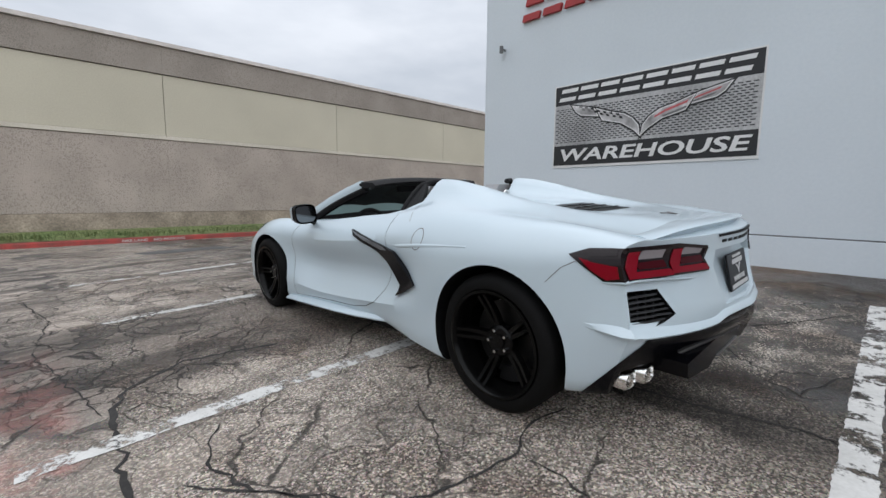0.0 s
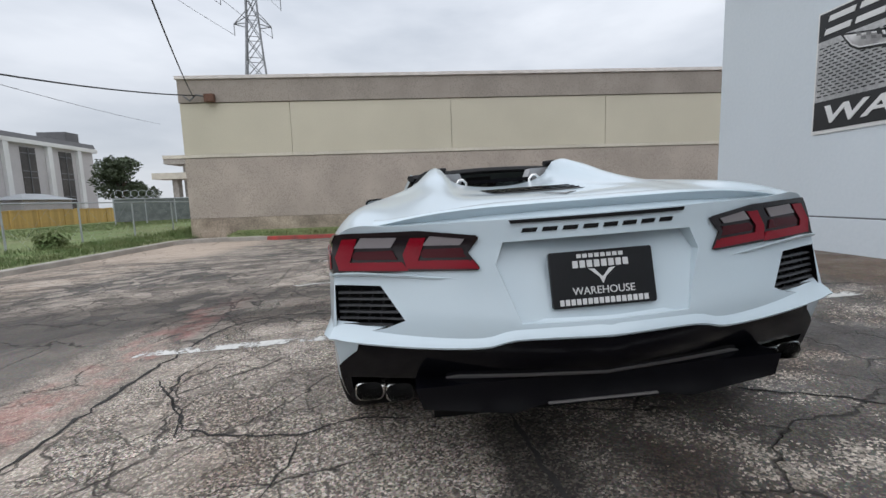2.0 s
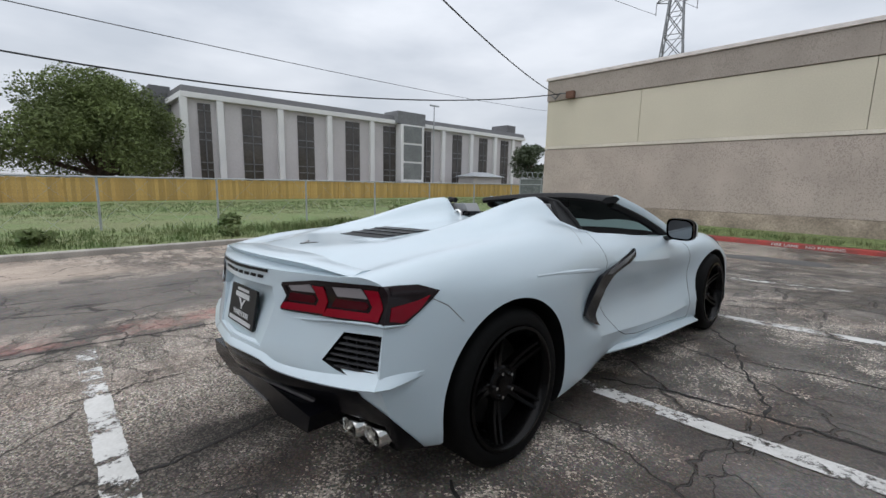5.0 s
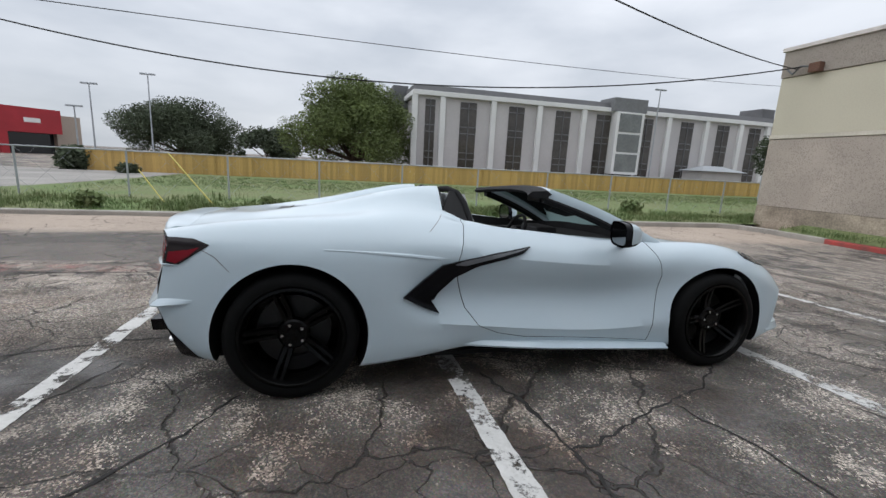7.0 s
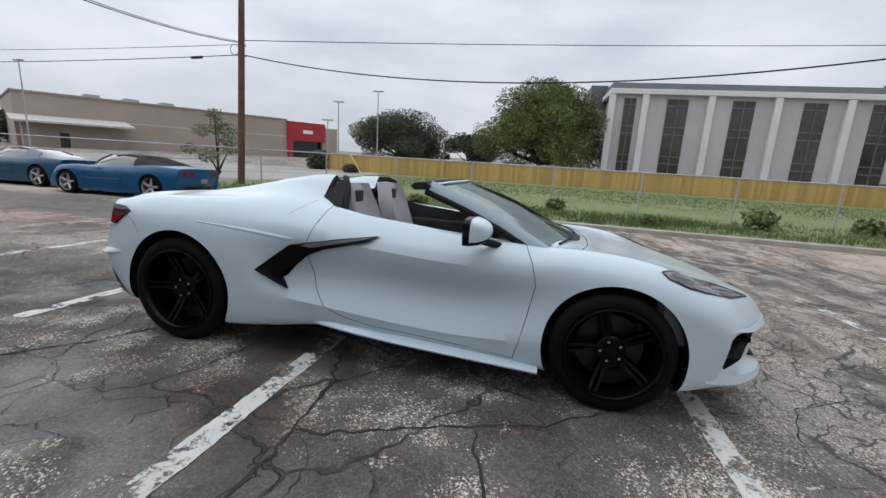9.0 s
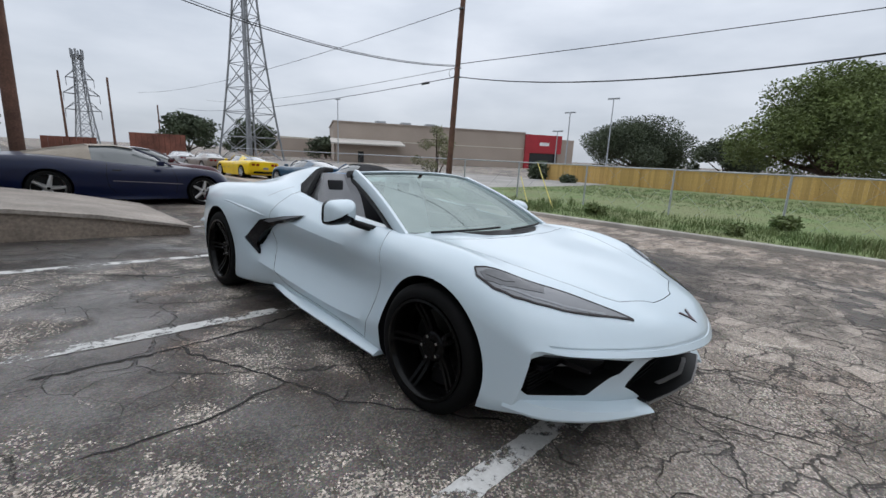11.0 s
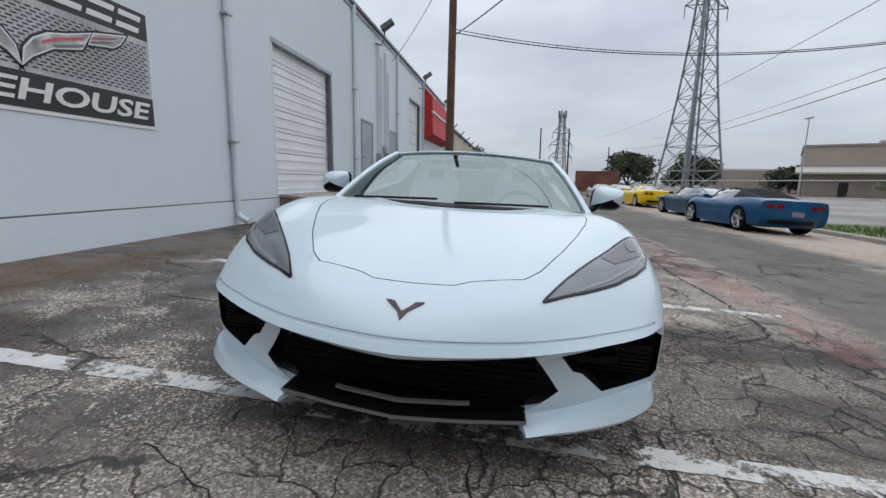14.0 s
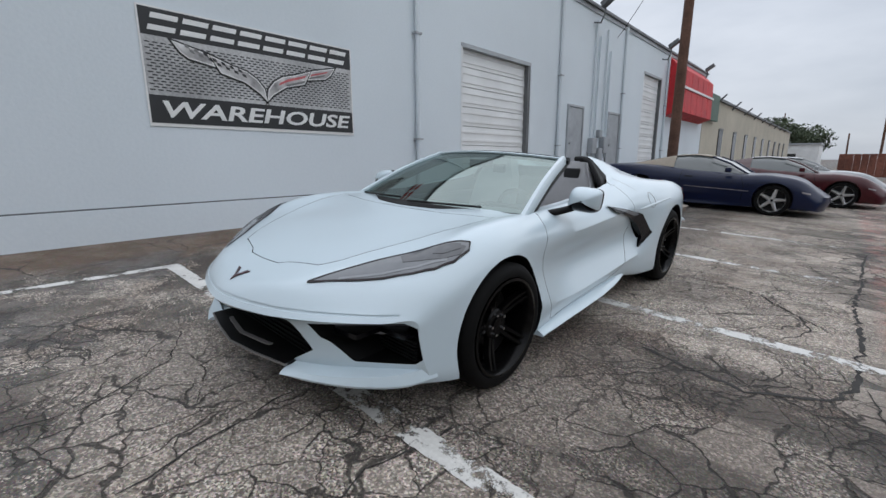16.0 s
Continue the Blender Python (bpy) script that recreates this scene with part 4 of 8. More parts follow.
def speckle(m, scale, colour):
    """Clusters of dark stones over a surface."""
    n, l, b = nodes_of(m)
    tc, v, c, sep = (n.new("ShaderNode" + k) for k in ("TexCoord", "TexVoronoi", "TexNoise", "SeparateColor"))
    stretch = n.new("ShaderNodeMapping")
    stretch.inputs["Scale"].default_value = (1.0, 1.0, 0.75)
    v.inputs["Scale"].default_value, c.inputs["Scale"].default_value, c.inputs["Detail"].default_value = scale, 0.9, 5
    l.new(tc.outputs["Object"], stretch.inputs["Vector"]), l.new(stretch.outputs["Vector"], v.inputs["Vector"]), l.new(tc.outputs["Object"], c.inputs["Vector"])
    l.new(v.outputs["Color"], sep.inputs[0])
    add, cut, mix = n.new("ShaderNodeMath"), n.new("ShaderNodeMapRange"), n.new("ShaderNodeMix")
    l.new(sep.outputs[0], add.inputs[0]), l.new(c.outputs["Fac"], add.inputs[1])
    cut.inputs["From Min"].default_value, cut.inputs["From Max"].default_value, cut.inputs["To Max"].default_value = 1.24, 1.38, 0.42
    l.new(add.outputs[0], cut.inputs["Value"])
    mix.data_type = "RGBA"
    mix.inputs["B"].default_value = (*colour, 1)
    old = b.inputs["Base Color"].links[0].from_socket
    l.new(cut.outputs["Result"], mix.inputs["Factor"]), l.new(old, mix.inputs["A"]), l.new(mix.outputs["Result"], b.inputs["Base Color"])
    return m


speckle(m_agg, 42, (0.17, 0.145, 0.125)), speckle(m_agg_top, 42, (0.17, 0.145, 0.125))
beige = thing("beige_building", pose(0, 0, 0), "long low beige building with exposed aggregate panels", "building")
BX0, BX1 = -9.83, 26.0
seams = [BX0, -5.57, 0.89, 7.35, 13.8, 20.2, BX1]
part("core", boxed(BX0 + 0.15, BX1, BEIGE_Y + 0.12, BEIGE_Y + 22, -0.5, 5.8), m_beige, beige)
for a, b in zip(seams, seams[1:]):
    for name, z0, z1, out, material in (("aggregate_panel", 0.42, 2.82, 0.0, m_agg), ("smooth_panel", 2.98, 4.95, 0.02, m_beige), ("frieze_panel", 4.97, 5.84, -0.03, m_agg_top)):
        part(name, boxed(a + (0.008 if material is m_beige else 0.0008), b - (0.008 if material is m_beige else 0.0008), BEIGE_Y + out, BEIGE_Y + 0.14, z0, z1, 0.006), material, beige)
        if a == BX0:
            part(name, boxed(BX0 + (0.0 if out <= 0 else out), BX0 + 0.16, BEIGE_Y + 0.15, BEIGE_Y + 8, z0, z1, 0.006), material, beige)
    part("ledge", boxed(a, b, BEIGE_Y - 0.03, BEIGE_Y + 0.13, 2.84, 2.97, 0.01), m_ledge, beige)
part("plinth", boxed(BX0, BX1, BEIGE_Y - 0.02, BEIGE_Y + 0.13, -0.5, 0.41, 0.01), mat("stained_plinth", (0.36, 0.30, 0.235), 0.9, vary=0.25, scale=1.3, fine=20, bump=0.003), beige, "stained concrete plinth")
part("coping", boxed(BX0 - 0.05, BX1, BEIGE_Y - 0.1, BEIGE_Y + 0.4, 5.85, 5.98, 0.01), mat("coping_metal", (0.64, 0.59, 0.55), 0.6, vary=0.08), beige, "metal coping")
part("side_coping", boxed(BX0 - 0.05, BX0 + 0.3, BEIGE_Y + 0.41, BEIGE_Y + 22, 5.85, 5.95), m_concrete, beige)
mount = thing("cable_mount", pose(-8.6, BEIGE_Y - 0.03, 5.12), "rusty cable bracket on the beige wall", "bracket")
part("box", boxed(-0.16, 0.2, -0.22, 0.0, -0.16, 0.14, 0.02), m_brown, mount)
part("arm", sweep(bmesh.new(), [(-0.1, -0.1, 0.05), (-0.45, -0.18, 0.1), (-0.75, -0.1, -0.1), (-1.0, -0.05, 0.1)], 0.03, 8), m_dark_metal, mount)
vent_t = thing("roof_vent", pose(13.0, 21, 5.7), "small pale mushroom vent on the roof", "vent")
part("stack", rod(bmesh.new(), (0, 0, 0), (0, 0, 1.5), 0.15), m_grey_metal, vent_t)
part("cap", rod(bmesh.new(), (0, 0, 1.5), (0, 0, 1.75), 0.6, 0.25, 16), m_white_metal, vent_t)

# ---- office block ----
m_office = mat("office_panel", (0.47, 0.45, 0.45), 0.8, vary=0.06, scale=0.2, fine=8)
m_pilaster = mat("office_white", (0.68, 0.68, 0.67), 0.7, vary=0.05, scale=0.3, fine=8)
m_office_glass = mat("brown_glass", (0.055, 0.048, 0.042), 0.15, vary=0.25, scale=0.6, fine=4)
m_eave = mat("office_roof_grey", (0.13, 0.13, 0.135), 0.7, vary=0.1, scale=0.5, fine=6)
office = thing("office_building", pose(0, 0, 0), "pale grey three storey office block with white pilasters", "building")
FX = -44.3
part("wall", boxed(FX - 22, FX, 7.4, 58, -0.9, 8.5), m_office, office)
part("eave", boxed(FX - 22.3, FX + 0.45, 6.9, 58.4, 8.45, 8.95, 0.05), m_pilaster, office, "white eave band")
part("roof", prism(bmesh.new(), [(FX + 0.3, 8.95), (FX + 0.05, 9.55), (FX - 22, 9.7), (FX - 22.3, 8.95)], 1, 7.1, 58.3), m_eave, office, "dark grey parapet roof")
for y in (7.15, 10.23, 16.1, 21.75, 27.5, 39.5, 45.3, 50.8, 55.3):
    part("pilaster", boxed(FX, FX + 0.4, y - 0.3, y + 0.3, -0.9, 8.45, 0.03), m_pilaster, office)
for y in (8.9, 13.25, 19.0, 24.9, 30.3, 36.4, 42.5, 48.2, 53.4):
    half = 0.55 if y < 10 else 0.95
    w = part("window", boxed(FX + 0.002, FX + 0.06, y - half, y + half, -0.4, 8.1), m_office_glass, office, "tall dark bronze window strip")
    for z in (1.9, 2.6, 4.7, 5.4, 7.4):
        part("mullion", boxed(FX + 0.06, FX + 0.12, y - half, y + half, z, z + 0.1), m_eave, w)
    part("mullion", boxed(FX + 0.06, FX + 0.12, y - 0.05, y + 0.05, -0.4, 8.1), m_eave, w)
bay = part("entrance_bay", boxed(FX, FX + 1.2, 31.3, 35.1, 1.2, 8.5, 0.03), m_pilaster, office, "white framed glass entrance bay")
for k in range(3):
    part("pane", boxed(FX + 1.2, FX + 1.25, 31.7, 34.7, 1.5 + 2.35 * k, 3.6 + 2.35 * k), mat("grey_pane", (0.16, 0.17, 0.165), 0.2, vary=0.15, scale=0.5, fine=5) if k == 0 else bpy.data.materials["grey_pane"], bay, "grey glass pane")
part("canopy", boxed(FX + 1.2, FX + 3.2, 30.6, 35.5, 0.75, 1.05, 0.03), m_pilaster, bay)
part("doors", boxed(FX + 0.4, FX + 0.5, 31.6, 34.8, -0.8, 1.2), m_window, bay)
part("roof_box", boxed(FX - 2, FX + 1.0, 30.9, 35.5, 8.55, 10.1, 0.05), mat("grey_cladding", (0.17, 0.175, 0.18), 0.7, vary=0.1), office, "grey roof box")
part("plant_room", boxed(FX - 14, FX - 6, 5.6, 7.4, 6.0, 10.2), m_eave, office, "dark plant room")
part("plant_room", boxed(FX - 5, FX - 1.5, 55.8, 58.0, 9.5, 11.0), m_eave, office, "dark plant room")
# ---- far store ----
store = thing("store_building", pose(-90, -57.6, -0.75, 0, 0, -30), "tan flat-roofed store with a red entrance", "building")
m_store = mat("store_tan", (0.36, 0.30, 0.25), 0.85, vary=0.06, scale=0.15, fine=4)
part("front_wall", boxed(0.4, 46, -30, 0, 0, 8.3), m_store, store)
part("cornice", boxed(0.4, 46.2, -30.2, 0.2, 8.3, 8.6), mat("store_cornice", (0.3, 0.25, 0.21), 0.8), store)
part("lean_to", boxed(33, 45.5, 0.002, 4, 0, 3.6), m_store, store)
part("canopy", prism(bmesh.new(), [(0.002, 4.9), (6.5, 3.9), (6.5, 3.6), (0.002, 4.6)], 0, 31.5, 46.8), mat("pale_canopy", (0.46, 0.43, 0.39), 0.8), store, "pale sloping canopy")
part("side_door", boxed(40, 41.2, 4.002, 4.06, 0, 2.3), m_window, store, "dark side door")
part("stain_band", boxed(0.6, 46, 0.002, 0.05, 4.6, 4.75), m_ledge, store, "pale band along the wall")
m_storered = mat("store_red", (0.36, 0.02, 0.03), 0.6, vary=0.1, scale=0.3, fine=5)
red = part("red_portal", boxed(-9.5, 0.4, -20, 0.6, 3.8, 8.2), m_storered, store, "red entrance portal")
part("portal_leg", boxed(-0.8, 0.4, -20, 0.6, 0, 3.8), m_storered, store, "red portal leg")
part("portal_opening", boxed(-9.5, -0.8, -20, -2, 0, 3.8), m_window, store, "dark entrance")
part("portal_print", boxed(-6.0, -3.4, 0.6, 0.65, 5.6, 6.4), m_signwhite, red, "white illegible mark")
part("side_wall", boxed(-14, -9.5, -20, -1, 0, 7.4), m_store, store)
for k in range(3):
    part("roof_unit", boxed(22 + 6 * k, 24.2 + 6 * k, -8, -5, 8.6, 9.4), m_grey_metal, store)
# ---- the white sports car ----
from mathutils.bvhtree import BVHTree

# Long feature lines of the right half, tail to nose: (y, x, z).
LINES = (
    ((-2.15, 0, 0.88), (-1.95, 0, 0.925), (-1.5, 0, 0.955), (-1.1, 0, 0.985), (-0.7, 0, 1.0), (0.3, 0, 0.95), (0.95, 0, 0.873), (1.3, 0, 0.818), (1.7, 0, 0.75), (2.0, 0, 0.683), (2.14, 0, 0.638), (2.276, 0, 0.578), (2.345, 0, 0.53), (2.38, 0, 0.478)),
    ((-2.12, 0.3, 0.88), (-1.9, 0.3, 0.93), (-1.4, 0.3, 0.965), (-1.0, 0.29, 1.0), (-0.7, 0.28, 1.03), (-0.5, 0.28, 1.04), (-0.1, 0.28, 0.98), (0.3, 0.3, 0.95), (0.95, 0.3, 0.868), (1.4, 0.3, 0.8), (2.0, 0.3, 0.685), (2.15, 0.3, 0.635), (2.27, 0.3, 0.565), (2.325, 0.3, 0.482)),
    ((-2.08, 0.45, 0.88), (-1.57, 0.44, 0.965), (-1.2, 0.43, 1.03), (-0.82, 0.42, 1.115), (-0.62, 0.42, 1.15), (-0.45, 0.42, 1.15), (-0.15, 0.44, 0.99), (0.3, 0.48, 0.925), (0.95, 0.5, 0.863), (1.5, 0.5, 0.785), (2.0, 0.5, 0.672), (2.13, 0.5, 0.61), (2.245, 0.5, 0.49)),
    ((-2.02, 0.64, 0.88), (-1.5, 0.63, 0.945), (-1.1, 0.61, 0.985), (-0.7, 0.578, 1.038), (-0.52, 0.6, 1.01), (-0.42, 0.655, 0.965), (0.1, 0.68, 0.893), (0.6, 0.69, 0.852), (0.95, 0.69, 0.839), (1.3, 0.68, 0.825), (1.7, 0.67, 0.755), (2.0, 0.66, 0.635), (2.15, 0.66, 0.497)),
    ((-1.98, 0.765, 0.885), (-1.7, 0.795, 0.928), (-1.36, 0.81, 0.945), (-0.9, 0.79, 0.955), (-0.42, 0.735, 0.934), (0.0, 0.74, 0.896), (0.3, 0.75, 0.864), (0.63, 0.765, 0.837), (0.9, 0.78, 0.831), (1.2, 0.8, 0.838), (1.42, 0.81, 0.825), (1.6, 0.815, 0.785), (1.81, 0.825, 0.69), (1.92, 0.818, 0.62), (2.045, 0.8, 0.505)),
    ((-1.94, 0.842, 0.838), (-1.8, 0.877, 0.832), (-1.36, 0.93, 0.815), (-0.9, 0.915, 0.815), (-0.4, 0.88, 0.78), (0.0, 0.875, 0.74), (0.8, 0.875, 0.71), (1.1, 0.895, 0.74), (1.36, 0.925, 0.735), (1.6, 0.925, 0.675), (1.78, 0.915, 0.6), (1.94, 0.882, 0.51)),
    ((-1.97, 0.85, 0.7), (-1.85, 0.888, 0.69), (-1.7, 0.92, 0.68), (-1.36, 0.952, 0.66), (-0.85, 0.932, 0.63), (-0.5, 0.842, 0.55), (0.0, 0.808, 0.525), (0.6, 0.81, 0.505), (1.0, 0.885, 0.54), (1.36, 0.945, 0.56), (1.75, 0.928, 0.49), (1.92, 0.892, 0.42)),
    ((-2.0, 0.866, 0.53), (-1.85, 0.903, 0.51), (-1.7, 0.928, 0.49), (-1.36, 0.952, 0.45), (-0.8, 0.935, 0.41), (-0.3, 0.905, 0.355), (0.0, 0.9, 0.325), (0.6, 0.905, 0.3), (1.0, 0.93, 0.335), (1.36, 0.95, 0.4), (1.75, 0.93, 0.36), (1.9, 0.897, 0.32)),
    ((-1.91, 0.848, 0.27), (-1.72, 0.91, 0.24), (-1.36, 0.94, 0.2), (-0.98, 0.925, 0.178), (-0.73, 0.912, 0.197), (-0.38, 0.872, 0.232), (0.0, 0.862, 0.222), (0.6, 0.872, 0.198), (0.95, 0.9, 0.178), (1.36, 0.94, 0.175), (1.72, 0.925, 0.18), (1.87, 0.89, 0.21)),
    ((-1.92, 0.74, 0.26), (-1.3, 0.8, 0.16), (-0.7, 0.79, 0.18), (-0.3, 0.77, 0.2), (0.4, 0.77, 0.19), (0.9, 0.79, 0.165), (1.36, 0.8, 0.15), (1.99, 0.76, 0.215)),
    ((-1.97, 0.5, 0.27), (-1.3, 0.5, 0.15), (1.36, 0.5, 0.15), (2.19, 0.5, 0.245)),
    ((-1.99, 0.25, 0.27), (-1.3, 0.25, 0.15), (1.36, 0.25, 0.15), (2.28, 0.25, 0.245)),
    ((-1.99, 0, 0.27), (-1.3, 0, 0.15), (1.36, 0, 0.15), (2.31, 0, 0.245)),
)
TOP_SEGMENTS, SIDE_SEGMENTS = 4, 4
TAIL = ((0.0, -2.15, 0.88), (0.12, -2.158, 0.835), (0.3, -2.168, 0.76), (0.5, -2.19, 0.61), (0.64, -2.215, 0.52), (0.78, -2.19, 0.42), (1.0, -1.99, 0.27))
NOSE = ((0.0, 2.38, 0.478), (0.2, 2.355, 0.435), (0.6, 2.3, 0.31), (0.85, 2.3, 0.27), (1.0, 2.27, 0.25))
SUB, STATIONS = 4, 130
CREASES = (7,)  # the line along the foot of the doors is sharp


def across(points, sub):
    """Smooth samples across the lines; points: lines x stations x 3."""
    first = points[1] * np.array([-1, 1, 1])
    last = points[-2] * np.array([-1, 1, 1])
    p = np.concatenate([[first], points, [last]])
    out = []
    for i in range(1, len(p) - 2):
        for k in range(sub):
            t = k / sub
            a, b, c, d = p[i - 1], p[i], p[i + 1], p[i + 2]
            if i - 1 in CREASES:
                a = 2 * b - c
            if i in CREASES:
                d = 2 * c - b
            out.append(0.5 * (2 * b + (c - a) * t + (2 * a - 5 * b + 4 * c - d) * t**2 + (3 * b - a - 3 * c + d) * t**3))
    return np.array(out + [points[-1]])


def patch(top, side, bottom, centre):
    """A Coons patch: a runs from the centre out, b from the top down."""
    na, nb = len(top) - 1, len(side) - 1
    a, b = np.linspace(0, 1, na + 1)[None, :, None], np.linspace(0, 1, nb + 1)[:, None, None]
    ruled = (1 - b) * top[None] + b * bottom[None] + (1 - a) * centre[:, None] + a * side[:, None]
    return ruled - ((1 - a) * (1 - b) * top[0] + a * (1 - b) * top[-1] + (1 - a) * b * bottom[0] + a * b * bottom[-1])


def car_shell(lines, tail, nose, proud=0.0, stations=STATIONS, sub=SUB):
    s = np.linspace(0, 1, stations)
    pts = []
    for line in lines:
        y = line[0][0] + (line[-1][0] - line[0][0]) * s
        v = spline(line, y)
        pts.append(np.stack([v[:, 0], y, v[:, 1]], 1))
    loop = across(np.array(pts), sub)
    i1 = TOP_SEGMENTS * sub
    i2 = i1 + SIDE_SEGMENTS * sub
    bm = bmesh.new()
    def add(grid):
        for sign in (1, -1):
            vs = [[bm.verts.new((p[0] * sign, p[1], p[2])) for p in row] for row in grid]
            for q, r in zip(vs, vs[1:]):
                for k in range(len(q) - 1):
                    f = (q[k], q[k + 1], r[k + 1], r[k])
                    bm.faces.new(f if sign > 0 else f[::-1])
    add(loop)
    for end, curve, flip in ((0, tail, 1), (-1, nose, 0)):
        edge = loop[:, end]
        c = spline(curve, np.linspace(0, 1, i2 - i1 + 1))
        centre = np.stack([np.zeros(len(c)), c[:, 0], c[:, 1]], 1)
        grid = patch(edge[: i1 + 1], edge[i1 : i2 + 1], edge[i2:][::-1], centre)
        add(grid[::-1] if flip else grid)
    bmesh.ops.remove_doubles(bm, verts=bm.verts, dist=0.0005)
    bmesh.ops.recalc_face_normals(bm, faces=bm.faces)
    if proud:
        bm.normal_update()
        for v, n in [(v, v.normal.copy()) for v in bm.verts]:
            v.co += proud * n
    return bm


def to_mesh(bm, *materials):
    me = bpy.data.meshes.new("raw")
    bm.to_mesh(me)
    bm.free()
    for one in materials:
        me.materials.append(one)
    return me


def carve(me, *steps):
    """Boolean steps on a mesh: (operation, cutter mesh)."""
    ob = new("raw", me)
    for operation, cutter in steps:
        tool = new("tool", cutter)
        mod = ob.modifiers.new("cut", "BOOLEAN")
        mod.object, mod.operation, mod.solver, mod.material_mode = tool, operation, "EXACT", "TRANSFER"
        bpy.context.view_layer.update()
        made = bpy.data.meshes.new_from_object(ob.evaluated_get(bpy.context.evaluated_depsgraph_get()))
        ob.modifiers.clear()
        ob.data = made
        bpy.data.objects.remove(tool)
    made = ob.data
    bpy.data.objects.remove(ob)
    return made


def put(name, me, parent, label="", smooth=30):
    me.name = name
    me.shade_smooth()
    me.set_sharp_from_angle(angle=radians(smooth))
    ob = new(name, me)
    ob.parent = parent
    if label:
        ob["label"] = label
    return ob


def mirrored(outline):
    return [(-a, b) for a, b in outline]


def drape(outline_or_strip, axis, sign, tree, lift, thick, spacing=0.02):
    """A flat outline, or a strip between two lines, laid on the shell along an axis from the side of sign: a thin solid that follows it."""
    bm = bmesh.new()
    if isinstance(outline_or_strip, tuple):
        low, high = ([bm.verts.new((*p, 0)) for p in line] for line in outline_or_strip)
        for i in range(len(low) - 1):
            bm.faces.new((low[i], low[i + 1], high[i + 1], high[i]))
    else:
        bm.faces.new([bm.verts.new((*p, 0)) for p in outline_or_strip])
    bmesh.ops.triangulate(bm, faces=bm.faces)
    for _ in range(6):
        long = [e for e in bm.edges if e.calc_length() > spacing]
        if not long:
            break
        bmesh.ops.subdivide_edges(bm, edges=long, cuts=1)
        bmesh.ops.triangulate(bm, faces=bm.faces)
    way = [0, 0, 0]
    way[axis] = -sign
    for v in bm.verts:
        p = [v.co.x, v.co.y]
        p.insert(axis, sign * 4)
        hit, normal, _, _ = tree.ray_cast(Vector(p), Vector(way))
        if hit is None:
            hit, normal, _, _ = tree.find_nearest(Vector(p) * 0.5)
        if normal[axis] * sign < 0:
            normal = -normal
        v.co = hit + normal * lift
    bm.normal_update()
    if sum(f.normal[axis] * f.calc_area() for f in bm.faces) * sign < 0:
        bmesh.ops.reverse_faces(bm, faces=bm.faces)
    made = bmesh.ops.extrude_face_region(bm, geom=bm.faces[:])
    bm.normal_update()
    for v in [g for g in made["geom"] if isinstance(g, bmesh.types.BMVert)]:
        v.co[axis] += sign * thick
    bmesh.ops.recalc_face_normals(bm, faces=bm.faces)
    return bm


def ribbon(points, width, closed=False):
    """Outline of a narrow strip along 2D points."""
    pts = [Vector(p) for p in points]
    left, right = [], []
    for i, p in enumerate(pts):
        w = (pts[min(i + 1, len(pts) - 1)] - pts[max(i - 1, 0)]).normalized()
        n = Vector((-w.y, w.x)) * width / 2
        left.append(tuple(p + n)), right.append(tuple(p - n))
    return left + right[::-1]


m_white = mat("white_paint", (0.515, 0.605, 0.655), 0.42, vary=0, coat=0.8, coat_rough=0.09)
m_gloss = mat("gloss_black", (0.003, 0.003, 0.0045), 0.16, vary=0, spec=0.18)
m_dark = mat("black_plastic", (0.006, 0.006, 0.0065), 0.55, vary=0.1, scale=8, fine=300, bump=0.0005, spec=0.25)
m_tyre = mat("tyre_rubber", (0.0045, 0.0045, 0.0045), 0.7, vary=0.15, scale=6, fine=120, bump=0.001, spec=0.12)
m_rim = mat("gloss_black_rim", (0.003, 0.003, 0.003), 0.2, vary=0, spec=0.14)
m_disc = mat("brake_iron", (0.03, 0.03, 0.03), 0.4, metal=0.8, vary=0.1, fine=200)
m_chrome = mat("chrome", (0.78, 0.77, 0.75), 0.14, metal=1.0, vary=0)
m_nut = mat("lug_steel", (0.55, 0.55, 0.56), 0.25, metal=1.0, vary=0)
m_fabric = mat("black_fabric", (0.008, 0.008, 0.009), 0.9, vary=0.2, scale=20, fine=500, bump=0.001)
m_seat = mat("pale_grey_leather", (0.42, 0.42, 0.43), 0.5, vary=0.06, scale=6, fine=200, bump=0.0006)
m_cabin = mat("dark_cabin_trim", (0.02, 0.02, 0.022), 0.6, vary=0.15, scale=8, fine=300, bump=0.0005)
m_red = mat("red_lens", (0.2, 0.003, 0.012), 0.15, vary=0, spec=0.22)
m_red_dim = mat("deep_red_lens", (0.05, 0.001, 0.004), 0.16, vary=0, spec=0.2)
m_smoke = mat("smoked_lens", (0.014, 0.009, 0.01), 0.1, vary=0, spec=0.3)
m_clear = mat("pale_lens", (0.22, 0.2, 0.205), 0.3, vary=0, spec=0.15)
m_silver_lamp = mat("running_light", (0.21, 0.22, 0.235), 0.2, vary=0.05, coat=0.3)
m_lamp = mat("grey_lamp_lens", (0.13, 0.137, 0.148), 0.14, vary=0.06, scale=5, fine=14, coat=0.6)
m_plate = mat("plate_black", (0.012, 0.0125, 0.014), 0.4, vary=0.08, fine=200, spec=0.25)
m_print = mat("white_print", (0.62, 0.62, 0.62), 0.6, vary=0)
m_mesh = mat("grille_black", (0.003, 0.003, 0.003), 0.5, vary=0, spec=0.2)
